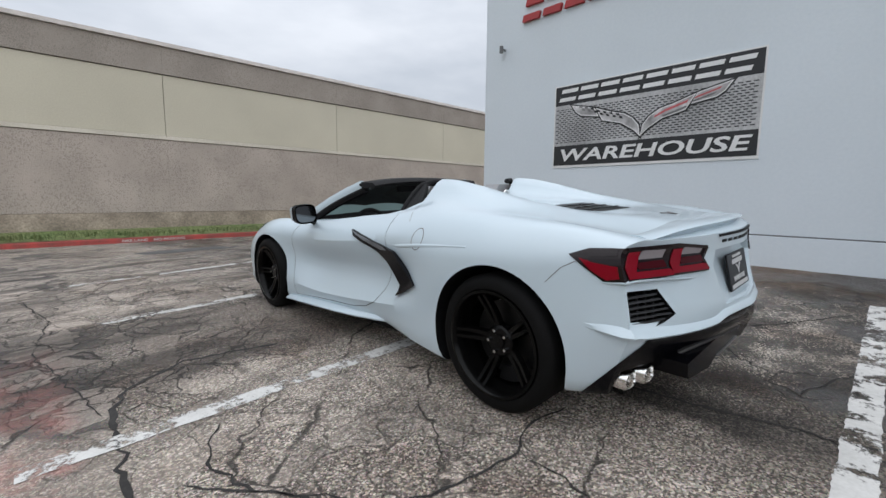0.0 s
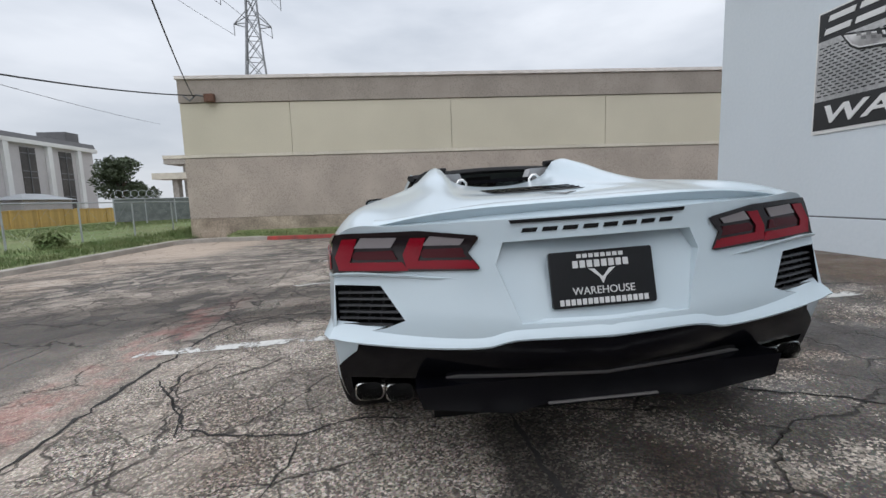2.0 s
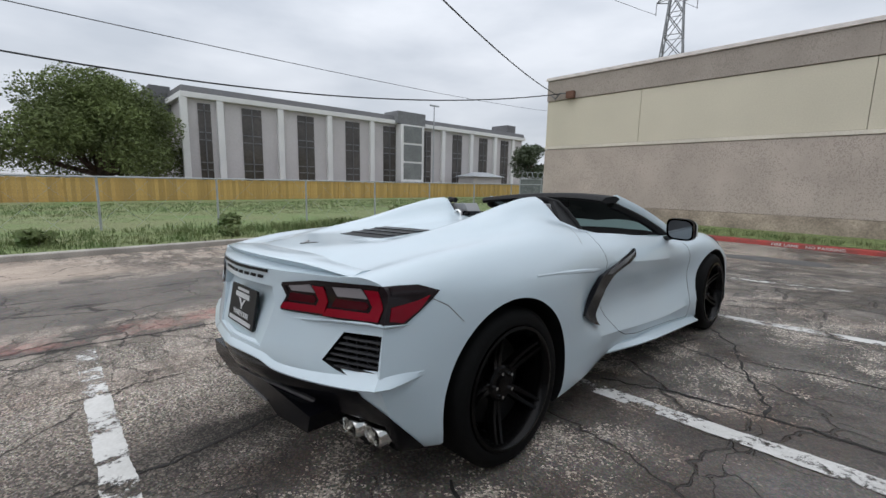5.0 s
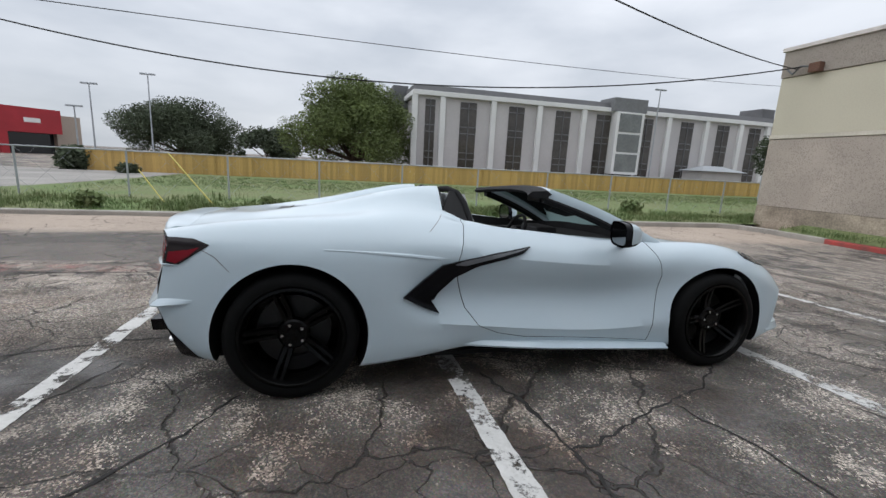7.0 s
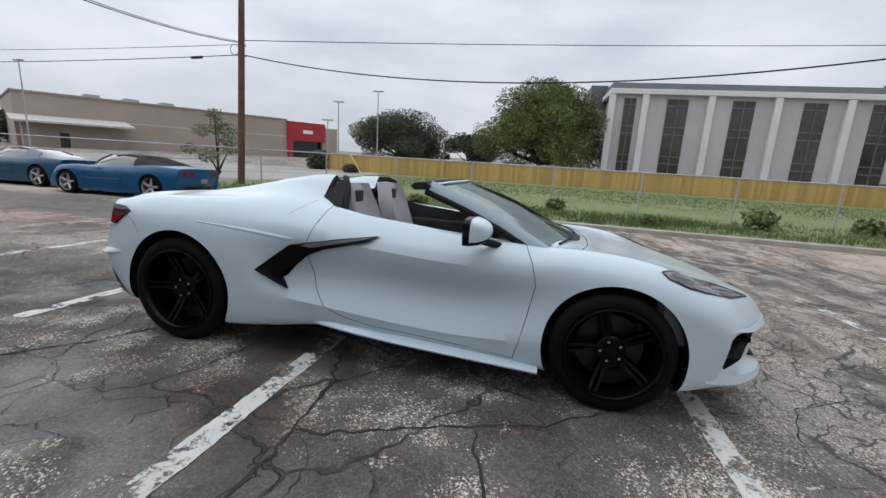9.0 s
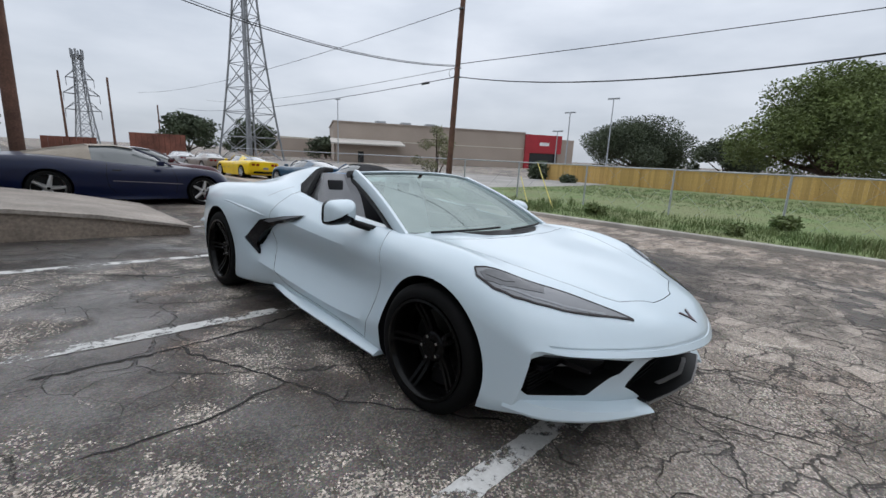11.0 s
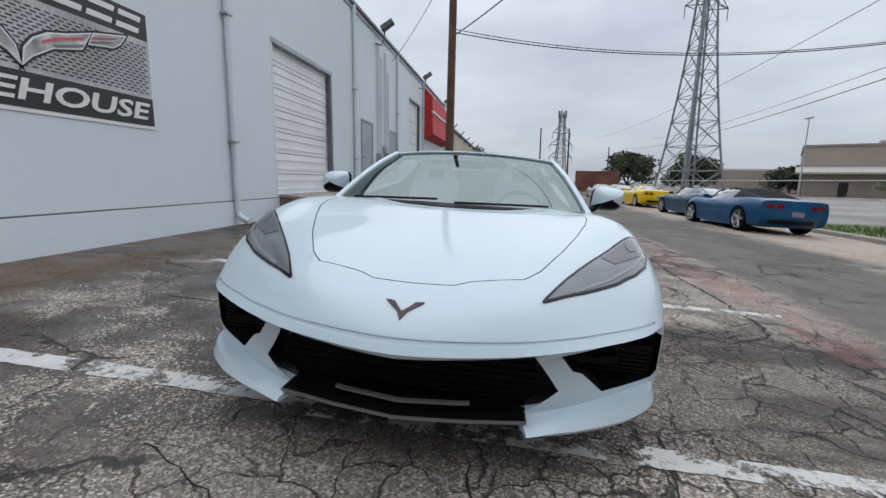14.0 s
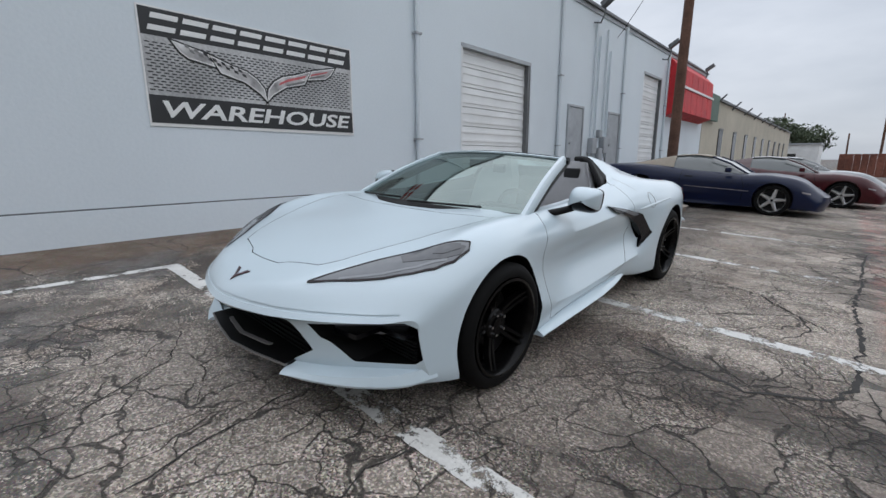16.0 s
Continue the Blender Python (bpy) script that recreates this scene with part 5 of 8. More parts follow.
# slat black lifted towards grey to stand for its pale reflections
m_slat = mat("black_slat_sheen", (0.032, 0.033, 0.036), 0.3, vary=0.1, scale=20, fine=200)
m_pod = mat("grey_lamp_pod", (0.07, 0.073, 0.08), 0.16, vary=0.1, scale=8, fine=30, coat=0.4)
# grey that paints the sky's reflection onto the blade's upper facet
m_facet_sheen = mat("facet_sky_sheen", (0.14, 0.145, 0.155), 0.3, vary=0.05)
m_strip = mat("satin_grey_trim", (0.15, 0.143, 0.14), 0.35, vary=0)


def glass(name, tint, gloss):
    m = bpy.data.materials.new(name)
    m.use_nodes = True
    n, l = m.node_tree.nodes, m.node_tree.links
    n.remove(n["Principled BSDF"])
    clear, shine, mix, fresnel = (n.new("ShaderNode" + k) for k in ("BsdfTransparent", "BsdfGlossy", "MixShader", "Fresnel"))
    clear.inputs["Color"].default_value = (*tint, 1)
    shine.inputs["Roughness"].default_value = 0.03
    shine.inputs["Color"].default_value = (0.66, 0.76, 0.73, 1)
    fresnel.inputs["IOR"].default_value = gloss
    l.new(fresnel.outputs["Fac"], mix.inputs["Fac"]), l.new(clear.outputs["BSDF"], mix.inputs[1]), l.new(shine.outputs["BSDF"], mix.inputs[2])
    l.new(mix.outputs["Shader"], n["Material Output"].inputs["Surface"])
    return m


m_glass = glass("windscreen_glass", (0.2, 0.27, 0.245), 3.6)
m_tint = glass("tinted_glass", (0.25, 0.27, 0.28), 1.6)

HEADLAMP = [(0.432, 2.156), (0.52, 2.01), (0.655, 1.82), (0.77, 1.665), (0.845, 1.565), (0.868, 1.6), (0.866, 1.7), (0.838, 1.79), (0.785, 1.87), (0.7, 1.955), (0.58, 2.05)]
HOOD = [(0.0, 2.145), (0.14, 2.14), (0.19, 2.112), (0.27, 2.09), (0.37, 2.062), (0.43, 1.99), (0.52, 1.81), (0.6, 1.61), (0.66, 1.43), (0.69, 1.28), (0.69, 1.17), (0.4, 1.235), (0.0, 1.26)]
GRILLE = [(0.0, 0.462), (0.41, 0.478), (0.506, 0.335), (0.4, 0.268), (0.385, 0.19), (0.0, 0.19)]
INTAKE = [(0.5, 0.462), (0.7, 0.485), (0.846, 0.5), (0.886, 0.476), (0.893, 0.33), (0.868, 0.308), (0.664, 0.304), (0.58, 0.388), (0.545, 0.402)]
VENT = [(0.848, 0.694), (0.69, 0.688), (0.616, 0.578), (0.68, 0.554), (0.8, 0.53), (0.852, 0.522)]
LAMP = [(0.368, 0.832), (0.55, 0.857), (0.79, 0.862), (1.1, 0.85), (1.1, 0.725), (0.59, 0.735), (0.372, 0.732), (0.405, 0.785)]
LAMP_SIDE = [(-1.745, 0.828), (-1.82, 0.856), (-2.4, 0.885), (-2.4, 0.68), (-1.9, 0.722)]
VALANCE = [(0.0, 0.512), (0.275, 0.512), (0.39, 0.488), (0.6, 0.492), (0.76, 0.502), (0.95, 0.51), (0.95, 0.1), (0.0, 0.1)]
VALANCE_SIDE = [(-2.6, 0.55), (-2.06, 0.55), (-2.02, 0.475), (-1.79, 0.215), (-1.76, 0.1), (-2.6, 0.1)]
DOOR = [(-0.385, 1.3), (-0.4, 0.93), (-0.455, 0.758), (-0.47, 0.71), (-0.454, 0.625), (-0.405, 0.459), (-0.327, 0.36), (-0.2, 0.305), (-0.028, 0.272), (0.31, 0.25), (0.841, 0.212), (0.9, 0.467), (0.93, 0.639), (0.9, 0.755), (0.86, 0.835), (0.83, 1.3)]
BLADE = [(-0.785, 0.546), (-0.67, 0.638), (-0.56, 0.722), (-0.44, 0.745), (-0.23, 0.784), (-0.005, 0.817), (-0.07, 0.778), (-0.34, 0.712), (-0.485, 0.648), (-0.565, 0.58), (-0.622, 0.52), (-0.57, 0.443), (-0.665, 0.482)]
SCOOP = [(-0.7, 0.545), (-0.59, 0.63), (-0.5, 0.679), (-0.39, 0.702), (-0.47, 0.649), (-0.545, 0.585), (-0.595, 0.517), (-0.63, 0.506)]
COCKPIT = [(-0.6, -0.5), (0.6, -0.5), (0.665, -0.38), (0.675, 0.2), (0.68, 0.85), (0.5, 0.98), (0.0, 1.06), (-0.5, 0.98), (-0.68, 0.85), (-0.675, 0.2), (-0.665, -0.38)]


def both(half):
    """A centred outline from its right half, which starts and ends on the middle line."""
    return half + mirrored(half)[-2:0:-1]


def car_cutters():
    wells, holes = bmesh.new(), bmesh.new()
    for s in (1, -1):
        rod(wells, (s * 0.5, -1.365, 0.345), (s * 1.3, -1.365, 0.345), 0.395, sides=56)
        rod(wells, (s * 0.52, 1.361, 0.325), (s * 1.3, 1.361, 0.325), 0.372, sides=56)
        side = (lambda o: o) if s > 0 else mirrored
        prism(holes, side(INTAKE), 1, 1.86, 2.7)
        prism(holes, side(VENT), 1, -2.7, -1.92)
        prism(holes, SCOOP, 0, s * 0.74, s * 1.3)
    prism(holes, both(GRILLE), 1, 2.12, 2.7)
    for s in (1, -1):
        box(holes, *sorted((s * 0.585, s * 0.83)), -2.4, -1.85, 0.2, 0.36)
    bmesh.ops.recalc_face_normals(holes, faces=holes.faces)
    bmesh.ops.recalc_face_normals(wells, faces=wells.faces)
    return to_mesh(wells, m_dark), to_mesh(holes, m_mesh)


def plate_recess():
    """A bevelled hollow round the plate, deepest at the top."""
    bm = prism(bmesh.new(), [(-0.318, 0.812), (0.318, 0.812), (0.352, 0.745), (0.288, 0.552), (-0.288, 0.552), (-0.352, 0.745)], 1, -2.7, -2.08)
    for v in bm.verts:
        if v.co.y > -2.2:
            v.co.x *= 0.9
            v.co.z = 0.7 + (v.co.z - 0.7) * 0.93
            v.co.y = -2.078 - 0.37 * (0.805 - v.co.z)
        else:
            v.co.x *= 1.35
            v.co.z += 0.06 if v.co.z > 0.8 else 0.0
    bmesh.ops.recalc_face_normals(bm, faces=bm.faces)
    return to_mesh(bm, m_white)


def lip(points, top, foot):
    """A sharp-edged ledge along the shell; points: (x, y, z, reach)."""
    bm = bmesh.new()
    rows = []
    for t in np.linspace(0, 1, 60):
        x, y, z, d = spline([(k / (len(points) - 1), *p) for k, p in enumerate(points)], [t])[0]
        hit, n, _, _ = skin.find_nearest(Vector((x, y, z)))
        out = Vector((n.x, n.y, 0)).normalized()
        if out.dot(Vector((x, y + 1.0, 0))) < 0:
            out = -out
        d = max(d, 0.0)
        rows.append([bm.verts.new((hit.x + out.x * a, hit.y + out.y * a, z + b)) for a, b in ((-0.025, top), (d * 0.55, top * 0.35), (d, 0.003), (d - 0.003, -0.003), (-0.025, -foot))])
    for a, b in zip(rows, rows[1:]):
        for k in range(5):
            bm.faces.new((a[k], a[(k + 1) % 5], b[(k + 1) % 5], b[k]))
    bm.faces.new(rows[0]), bm.faces.new(rows[-1][::-1])
    bmesh.ops.recalc_face_normals(bm, faces=bm.faces)
    return bm


car = thing("sports_car", LOT.copy(), "white mid-engined convertible sports car, roof down, with black wheels", "car")
wells, holes = car_cutters()
skin_bm = car_shell(LINES, TAIL, NOSE)
skin = BVHTree.FromBMesh(skin_bm)
skin_bm.free()
# shallow groove across the nose, over the grille and intakes
NOSE_LINE = [(0.0, 0.506), (0.2, 0.508), (0.41, 0.512), (0.55, 0.516), (0.72, 0.524), (0.84, 0.532)]
nose_groove = to_mesh(drape(both(NOSE_LINE + [(x, z + 0.016 - 0.009 * x) for x, z in NOSE_LINE[::-1]]), 1, 1, skin, -0.005, 0.04), m_white)
tub = carve(to_mesh(car_shell(LINES, TAIL, NOSE), m_white), ("DIFFERENCE", to_mesh(prism(bmesh.new(), COCKPIT, 2, 0.32, 2.0), m_cabin)))
doors_wide, hood_wide = bmesh.new(), prism(bmesh.new(), grown(both(HOOD), 0.0025), 2, 0.42, 1.2)
for s in (1, -1):
    prism(doors_wide, grown(DOOR, 0.0025), 0, s * 0.62, s * 1.3)
bmesh.ops.recalc_face_normals(doors_wide, faces=doors_wide.faces)
body = put("body", carve(tub.copy(), ("DIFFERENCE", wells), ("DIFFERENCE", holes), ("DIFFERENCE", plate_recess()), ("DIFFERENCE", nose_groove), ("DIFFERENCE", to_mesh(doors_wide, m_dark)), ("DIFFERENCE", to_mesh(hood_wide, m_dark))), car)
for s in (1, -1):
    put("door", carve(tub.copy(), ("INTERSECT", to_mesh(prism(bmesh.new(), grown(DOOR, -0.0015), 0, s * 0.64, s * 1.3), m_dark)), ("DIFFERENCE", to_mesh(prism(bmesh.new(), SCOOP, 0, s * 0.74, s * 1.3), m_mesh))), car)
put("hood", carve(tub.copy(), ("INTERSECT", to_mesh(prism(bmesh.new(), grown(both(HOOD), -0.0015), 2, 0.45, 1.2), m_dark))), car)

# pieces that lie flush on the shell
proud = to_mesh(car_shell(LINES, TAIL, NOSE, 0.004), m_gloss)


def flush(name, steps, material, label=""):
    me = proud.copy()
    me.materials.clear()
    me.materials.append(material)
    return put(name, carve(me, *steps), car, label)


exhaust_holes = bmesh.new()
for s in (1, -1):
    box(exhaust_holes, *sorted((s * 0.585, s * 0.83)), -2.4, -1.85, 0.25, 0.36)
valance = flush("rear_valance", [("INTERSECT", to_mesh(prism(bmesh.new(), both(VALANCE), 1, -2.6, -1.74), m_gloss)), ("INTERSECT", to_mesh(prism(bmesh.new(), VALANCE_SIDE, 0, -1.2, 1.2), m_gloss)), ("DIFFERENCE", to_mesh(exhaust_holes, m_mesh))], m_gloss, "gloss black rear valance with diffuser")
for s in (1, -1):
    side = (lambda o: o) if s > 0 else mirrored
    lamp = flush("tail_lamp", [("INTERSECT", to_mesh(prism(bmesh.new(), side(LAMP), 1, -2.6, -1.5), m_smoke)), ("INTERSECT", to_mesh(prism(bmesh.new(), LAMP_SIDE, 0, s * 0.2, s * 1.3), m_smoke))], m_smoke, "red tail lamp with smoked edges")
    for x0, x1, dz in ((0.39, 0.6, 0.0), (0.61, 0.832, 0.006)):
        w = x1 - x0
        chevron = [(x0 + 0.66 * w, 0.838 + dz), (x0 + 0.9 * w, 0.838 + dz), (x0 + 1.03 * w, 0.785), (x0 + 0.98 * w, 0.74), (x0 - 0.02, 0.734), (x0 + 0.0, 0.762), (x0 + 0.8 * w, 0.765), (x0 + 0.84 * w, 0.787)]
        part("light_chevron", drape(side(chevron), 1, -1, skin, 0.007, 0.003), m_red, lamp, "bright red chevron light", smooth=30)
        part("light_field", drape(side([(x0 + 0.03, 0.8), (x0 + 0.7 * w, 0.8), (x0 + 0.77 * w, 0.787), (x0 + 0.72 * w, 0.773), (x0 + 0.015, 0.77)]), 1, -1, skin, 0.006, 0.003), m_red_dim, lamp, "deep red lens field", smooth=30)
        part("clear_lens", drape(side([(x0 + 0.012, 0.836 + dz), (x0 + 0.6 * w, 0.841 + dz), (x0 + 0.72 * w, 0.812), (x0 + 0.035, 0.809)]), 1, -1, skin, 0.006, 0.003), m_clear, lamp, "pale clear lens", smooth=30)
    for edge in ([(0.815, 0.857), (0.79, 0.858), (0.55, 0.854), (0.374, 0.83)], [(0.374, 0.831), (0.409, 0.785), (0.376, 0.735)], [(0.376, 0.736), (0.59, 0.739), (0.83, 0.731)]):
        part("lens_edge", drape(side(ribbon(edge, 0.014)), 1, -1, skin, 0.006, 0.004, 0.03), m_smoke, lamp, "black lens edge", smooth=30)
    part("corner_lens", drape([(-1.79, 0.836), (-1.83, 0.852), (-1.93, 0.857), (-1.93, 0.83), (-1.83, 0.822)], 0, s, skin, 0.006, 0.003), m_smoke, lamp, "smoky corner lens", smooth=30)
    part("side_chevron", drape([(-1.79, 0.815), (-1.84, 0.803), (-1.935, 0.79), (-1.945, 0.745), (-1.9, 0.735), (-1.84, 0.772)], 0, s, skin, 0.006, 0.003), m_red, lamp, "bright red corner of the lamp", smooth=30)
    flat = side(HEADLAMP)
    hl = flush("headlamp", [("INTERSECT", to_mesh(prism(bmesh.new(), flat, 2, 0.4, 1.0), m_lamp))], m_lamp, "grey headlamp behind a clear cover")
    part("lamp_pod", drape(side([(0.665, 1.828), (0.79, 1.656), (0.85, 1.600), (0.862, 1.651), (0.835, 1.731), (0.775, 1.801), (0.71, 1.855)]), 2, 1, skin, 0.0045, 0.002), m_pod, hl, "dark lamp pod", smooth=30)
    part("light_bar", drape(side(ribbon([(0.845, 1.721), (0.78, 1.839), (0.68, 1.946), (0.54, 2.069)], 0.01)), 2, 1, skin, 0.0045, 0.002, 0.03), m_silver_lamp, hl, "pale running light bar", smooth=30)
    for edge in (HEADLAMP[:5], HEADLAMP[4:8], HEADLAMP[7:9], HEADLAMP[8:] + HEADLAMP[:1]):
        part("rim", drape(side(ribbon(edge, 0.007)), 2, 1, skin, 0.003, 0.003, 0.03), m_smoke, hl, "black seal", smooth=30)
    part("projector", drape(side([(0.79, 1.662), (0.83, 1.613), (0.845, 1.635), (0.82, 1.715), (0.785, 1.747), (0.775, 1.715)]), 2, 1, skin, 0.006, 0.003), m_pod, hl, "dark lamp module", smooth=30)
# louvred rear vents, grille and intake pieces
for s in (1, -1):
    side = (lambda o: o) if s > 0 else mirrored
    vent = part("rear_vent", prism(bmesh.new(), side(grown(VENT, 0.004)), 1, -1.935, -1.923), m_mesh, car, "black slatted rear vent")
    for k in range(7):
        z = 0.54 + 0.021 * k
        x0 = 0.63 + max(0.0, z - 0.585) * 0.68 + max(0.0, 0.575 - z) * 2.6
        part("slat", drape(side([(x0, z), (x0, z + 0.007), (0.845, z + 0.007), (0.845, z)]), 1, -1, skin, -0.022, 0.012, 0.05), m_slat, vent)
    for k in range(4):
        x = 0.685 + 0.042 * k
        part("rib", drape(side([(x + 0.03, 0.552), (x + 0.036, 0.552), (x + 0.006, 0.678), (x, 0.678)]), 1, -1, skin, -0.034, 0.01, 0.05), m_dark, vent)
    duct = part("front_intake", prism(bmesh.new(), side(grown(INTAKE, 0.004)), 1, 1.865, 1.875), m_mesh, car, "black front air intake")
    fin = [(0.535, 0.425), (0.7, 0.44), (0.7, 0.418), (0.545, 0.4)]
    part("fin", prism(bmesh.new(), side(fin), 1, 1.875, 2.1), m_gloss, duct)
    part("fin", prism(bmesh.new(), side([(0.68, 0.437), (0.85, 0.445), (0.85, 0.425), (0.68, 0.415)]), 1, 1.875, 1.97), m_gloss, duct)
    for k in range(7):
        z = 0.296 + 0.016 * k
        part("bar", boxed(*sorted((s * (0.64 - 0.02 * k), s * 0.86)), 1.9, 1.915, z, z + 0.006), m_dark, duct)
grille = part("grille", prism(bmesh.new(), grown(both(GRILLE), 0.004), 1, 2.13, 2.145), m_mesh, car, "black front grille")
for k in range(9):
    part("bar", boxed(-0.45 + 0.012 * abs(k - 4), 0.45 - 0.012 * abs(k - 4), 2.15, 2.16, 0.25 + 0.024 * k, 0.256 + 0.024 * k), m_mesh, grille)
def chin(bm, pts, width, z0, z1):
    """A bent strip in plan along (x, y) points, reaching back by width."""
    rows = [[bm.verts.new((x, y - d, z)) for d, z in ((0, z0), (0, z1), (width, z1), (width, z0))] for x, y in pts]
    for a, b in zip(rows, rows[1:]):
        for k in range(4):
            bm.faces.new((a[k], a[(k + 1) % 4], b[(k + 1) % 4], b[k]))
    bm.faces.new(rows[0]), bm.faces.new(rows[-1][::-1])
    bmesh.ops.recalc_face_normals(bm, faces=bm.faces)
    return bm


part("lower_bar", chin(bmesh.new(), [(-0.225, 2.25), (-0.19, 2.26), (0.0, 2.29), (0.19, 2.26), (0.225, 2.25)], 0.02, 0.279, 0.286), m_strip, grille, "satin grey bar")
part("chin_lip", chin(bmesh.new(), [(-0.405, 2.266), (-0.2, 2.308), (0.0, 2.335), (0.2, 2.308), (0.405, 2.266)], 0.25, 0.25, 0.264), m_mesh, car, "black chin lip")
# grey strip in place of the sky's reflection along the lip's edge
part("lip_trim", chin(bmesh.new(), [(-0.408, 2.272), (-0.2, 2.316), (0.0, 2.343), (0.2, 2.316), (0.408, 2.272)], 0.016, 0.253, 0.261), m_strip, car, "grey strip standing for the sky glint on the chin lip")
for s in (1, -1):
    bm = bmesh.new()
    rows = []
    for t in np.linspace(0, 1, 15):
        x, y = spline([(0, 0.405, 2.285), (0.3, 0.575, 2.215), (0.6, 0.75, 2.1), (0.85, 0.865, 1.96), (1, 0.902, 1.83)], [t])[0]
        lift = 0.03 * smoothstep(0.1, 1.0, t)
        n = Vector((0.35 + 0.65 * t, 1 - 0.75 * t, 0)).normalized()
        tip = smoothstep(-0.02, 0.2, t)
        back = 0.1
        rows.append([bm.verts.new((s * (x + n.x * a), y + n.y * a, z)) for a, z in ((0.008, 0.222), (0.014, 0.226 + 0.008 * tip), (0.0, 0.236 + (0.016 + lift) * tip), (-back, 0.262 + (0.01 + 0.4 * lift) * tip), (-back, 0.22))])
    for a, b in zip(rows, rows[1:]):
        for k in range(5):
            bm.faces.new((a[k], a[(k + 1) % 5], b[(k + 1) % 5], b[k]))
    bm.faces.new(rows[0]), bm.faces.new(rows[-1][::-1])
    bmesh.ops.recalc_face_normals(bm, faces=bm.faces)
    part("splitter", bm, m_white, car, "white front splitter wing", smooth=35)
    # black boomerang blade on the flank
    blade_bm = drape(BLADE, 0, s, skin, 0.004, 0.016)
    a, b, c = (skin.ray_cast(Vector((s * 4, y, z)), Vector((-s, 0, 0)))[0] for y, z in ((-0.02, 0.81), (-0.77, 0.548), (-0.58, 0.46)))
    n = (b - a).cross(c - a)
    outer = list(blade_bm.verts)
    for v in outer[len(outer) // 2 :]:
        flat_x = a.x - (n.y * (v.co.y - a.y) + n.z * (v.co.z - a.z)) / n.x + s * 0.014
        v.co.x = s * max(s * v.co.x, s * flat_x)
    blade = part("side_blade", blade_bm, m_gloss, car, "black boomerang trim on the flank", smooth=40)
    face = BVHTree.FromPolygons([v.co for v in blade.data.vertices], [p.vertices for p in blade.data.polygons])
    # the blade is black; this grey strip paints in its sky reflection
    part("blade_facet", drape([(-0.49, 0.722), (-0.44, 0.741), (-0.23, 0.781), (-0.03, 0.811), (-0.09, 0.793), (-0.33, 0.737), (-0.42, 0.716)], 0, s, face, 0.001, 0.002), m_facet_sheen, blade, "upper facet painted grey as reflected sky", smooth=40)
    # shoulder edge running into the flank trim
    part("shoulder_edge", lip([(s * 0.92, y, z, d) for y, z, d in ((-1.2, 0.8, -0.008), (-1.0, 0.788, 0.001), (-0.8, 0.773, 0.004), (-0.62, 0.755, 0.006), (-0.5, 0.742, -0.004))], 0.035, 0.015), m_white, car, "soft shoulder edge of the rear wing", smooth=30)
    # sill
    bm = bmesh.new()
    rows = []
    for y, k in ((-0.42, 0.0), (-0.3, 0.3), (-0.1, 0.7), (0.15, 0.95), (0.5, 1.0), (0.985, 1.0)):
        z0 = 0.228 - 0.056 * (y + 0.3)
        rows.append([bm.verts.new((s * x, y, z0 + z)) for x, z in ((0.8, -0.006), (0.875 + 0.07 * k, -0.002), (0.877 + 0.073 * k, 0.008), (0.868 + 0.045 * k, 0.03), (0.8, 0.034))])
    for a, b in zip(rows, rows[1:]):
        for k in range(5):
            bm.faces.new((a[k], a[(k + 1) % 5], b[(k + 1) % 5], b[k]))
    bm.faces.new(rows[0]), bm.faces.new(rows[-1][::-1])
    bmesh.ops.recalc_face_normals(bm, faces=bm.faces)
    part("sill", bm, m_white, car, "white side sill", smooth=30)
    # mirror
    def mirror_shell(sections, lo, hi):
        """A rounded cap lofted from its front to its rear; sections: (y, half width, half height); angles lo to hi."""
        bm = bmesh.new()
        rows = []
        for y, a, c in sections:
            ring = []
            for t in np.linspace(radians(lo), radians(hi), 25):
                u, v = math.cos(t), math.sin(t)
                ring.append(bm.verts.new((a * math.copysign(abs(u) ** 0.5, u) - 0.01 * v, y, c * math.copysign(abs(v) ** 0.5, v))))
            rows.append(ring)
        for a, c in zip(rows, rows[1:]):
            for k in range(24):
                bm.faces.new((a[k], a[k + 1], c[k + 1], c[k]))
        return bm
    CAP = ((0.087, 0.002, 0.001), (0.085, 0.02, 0.012), (0.08, 0.04, 0.027), (0.06, 0.067, 0.048), (0.03, 0.084, 0.064), (-0.01, 0.093, 0.074), (-0.05, 0.095, 0.076))
    mirror = part("door_mirror", mirror_shell(CAP, 0, 360), m_gloss, car, "door mirror with white cap and black base", smooth=50)
    mirror.matrix_basis = pose(s * 0.93, 0.585, 0.912, 0, s * 3, s * -8)
    part("cap", mirror_shell([(y, a + 0.004, c + 0.004) for y, a, c in CAP[:6]], -22, 202), m_white, mirror, "white mirror cap", smooth=50)
    part("mirror_glass", prism(bmesh.new(), [(0.083 * math.copysign(abs(math.cos(t)) ** 0.55, math.cos(t)) - 0.01 * math.sin(t), 0.064 * math.copysign(abs(math.sin(t)) ** 0.55, math.sin(t))) for t in np.linspace(0, 2 * math.pi, 28, endpoint=False)], 1, -0.046, -0.04), mat("mirror_glass", (0.16, 0.17, 0.18), 0.05, metal=1.0, vary=0), mirror, "mirror glass")
    part("mirror_arm", sweep(bmesh.new(), [(s * 0.735, 0.72, 0.815), (s * 0.79, 0.68, 0.832), (s * 0.84, 0.62, 0.85), (s * 0.88, 0.57, 0.87)], 0.022, 8), m_dark, car, "black mirror arm", smooth=50)
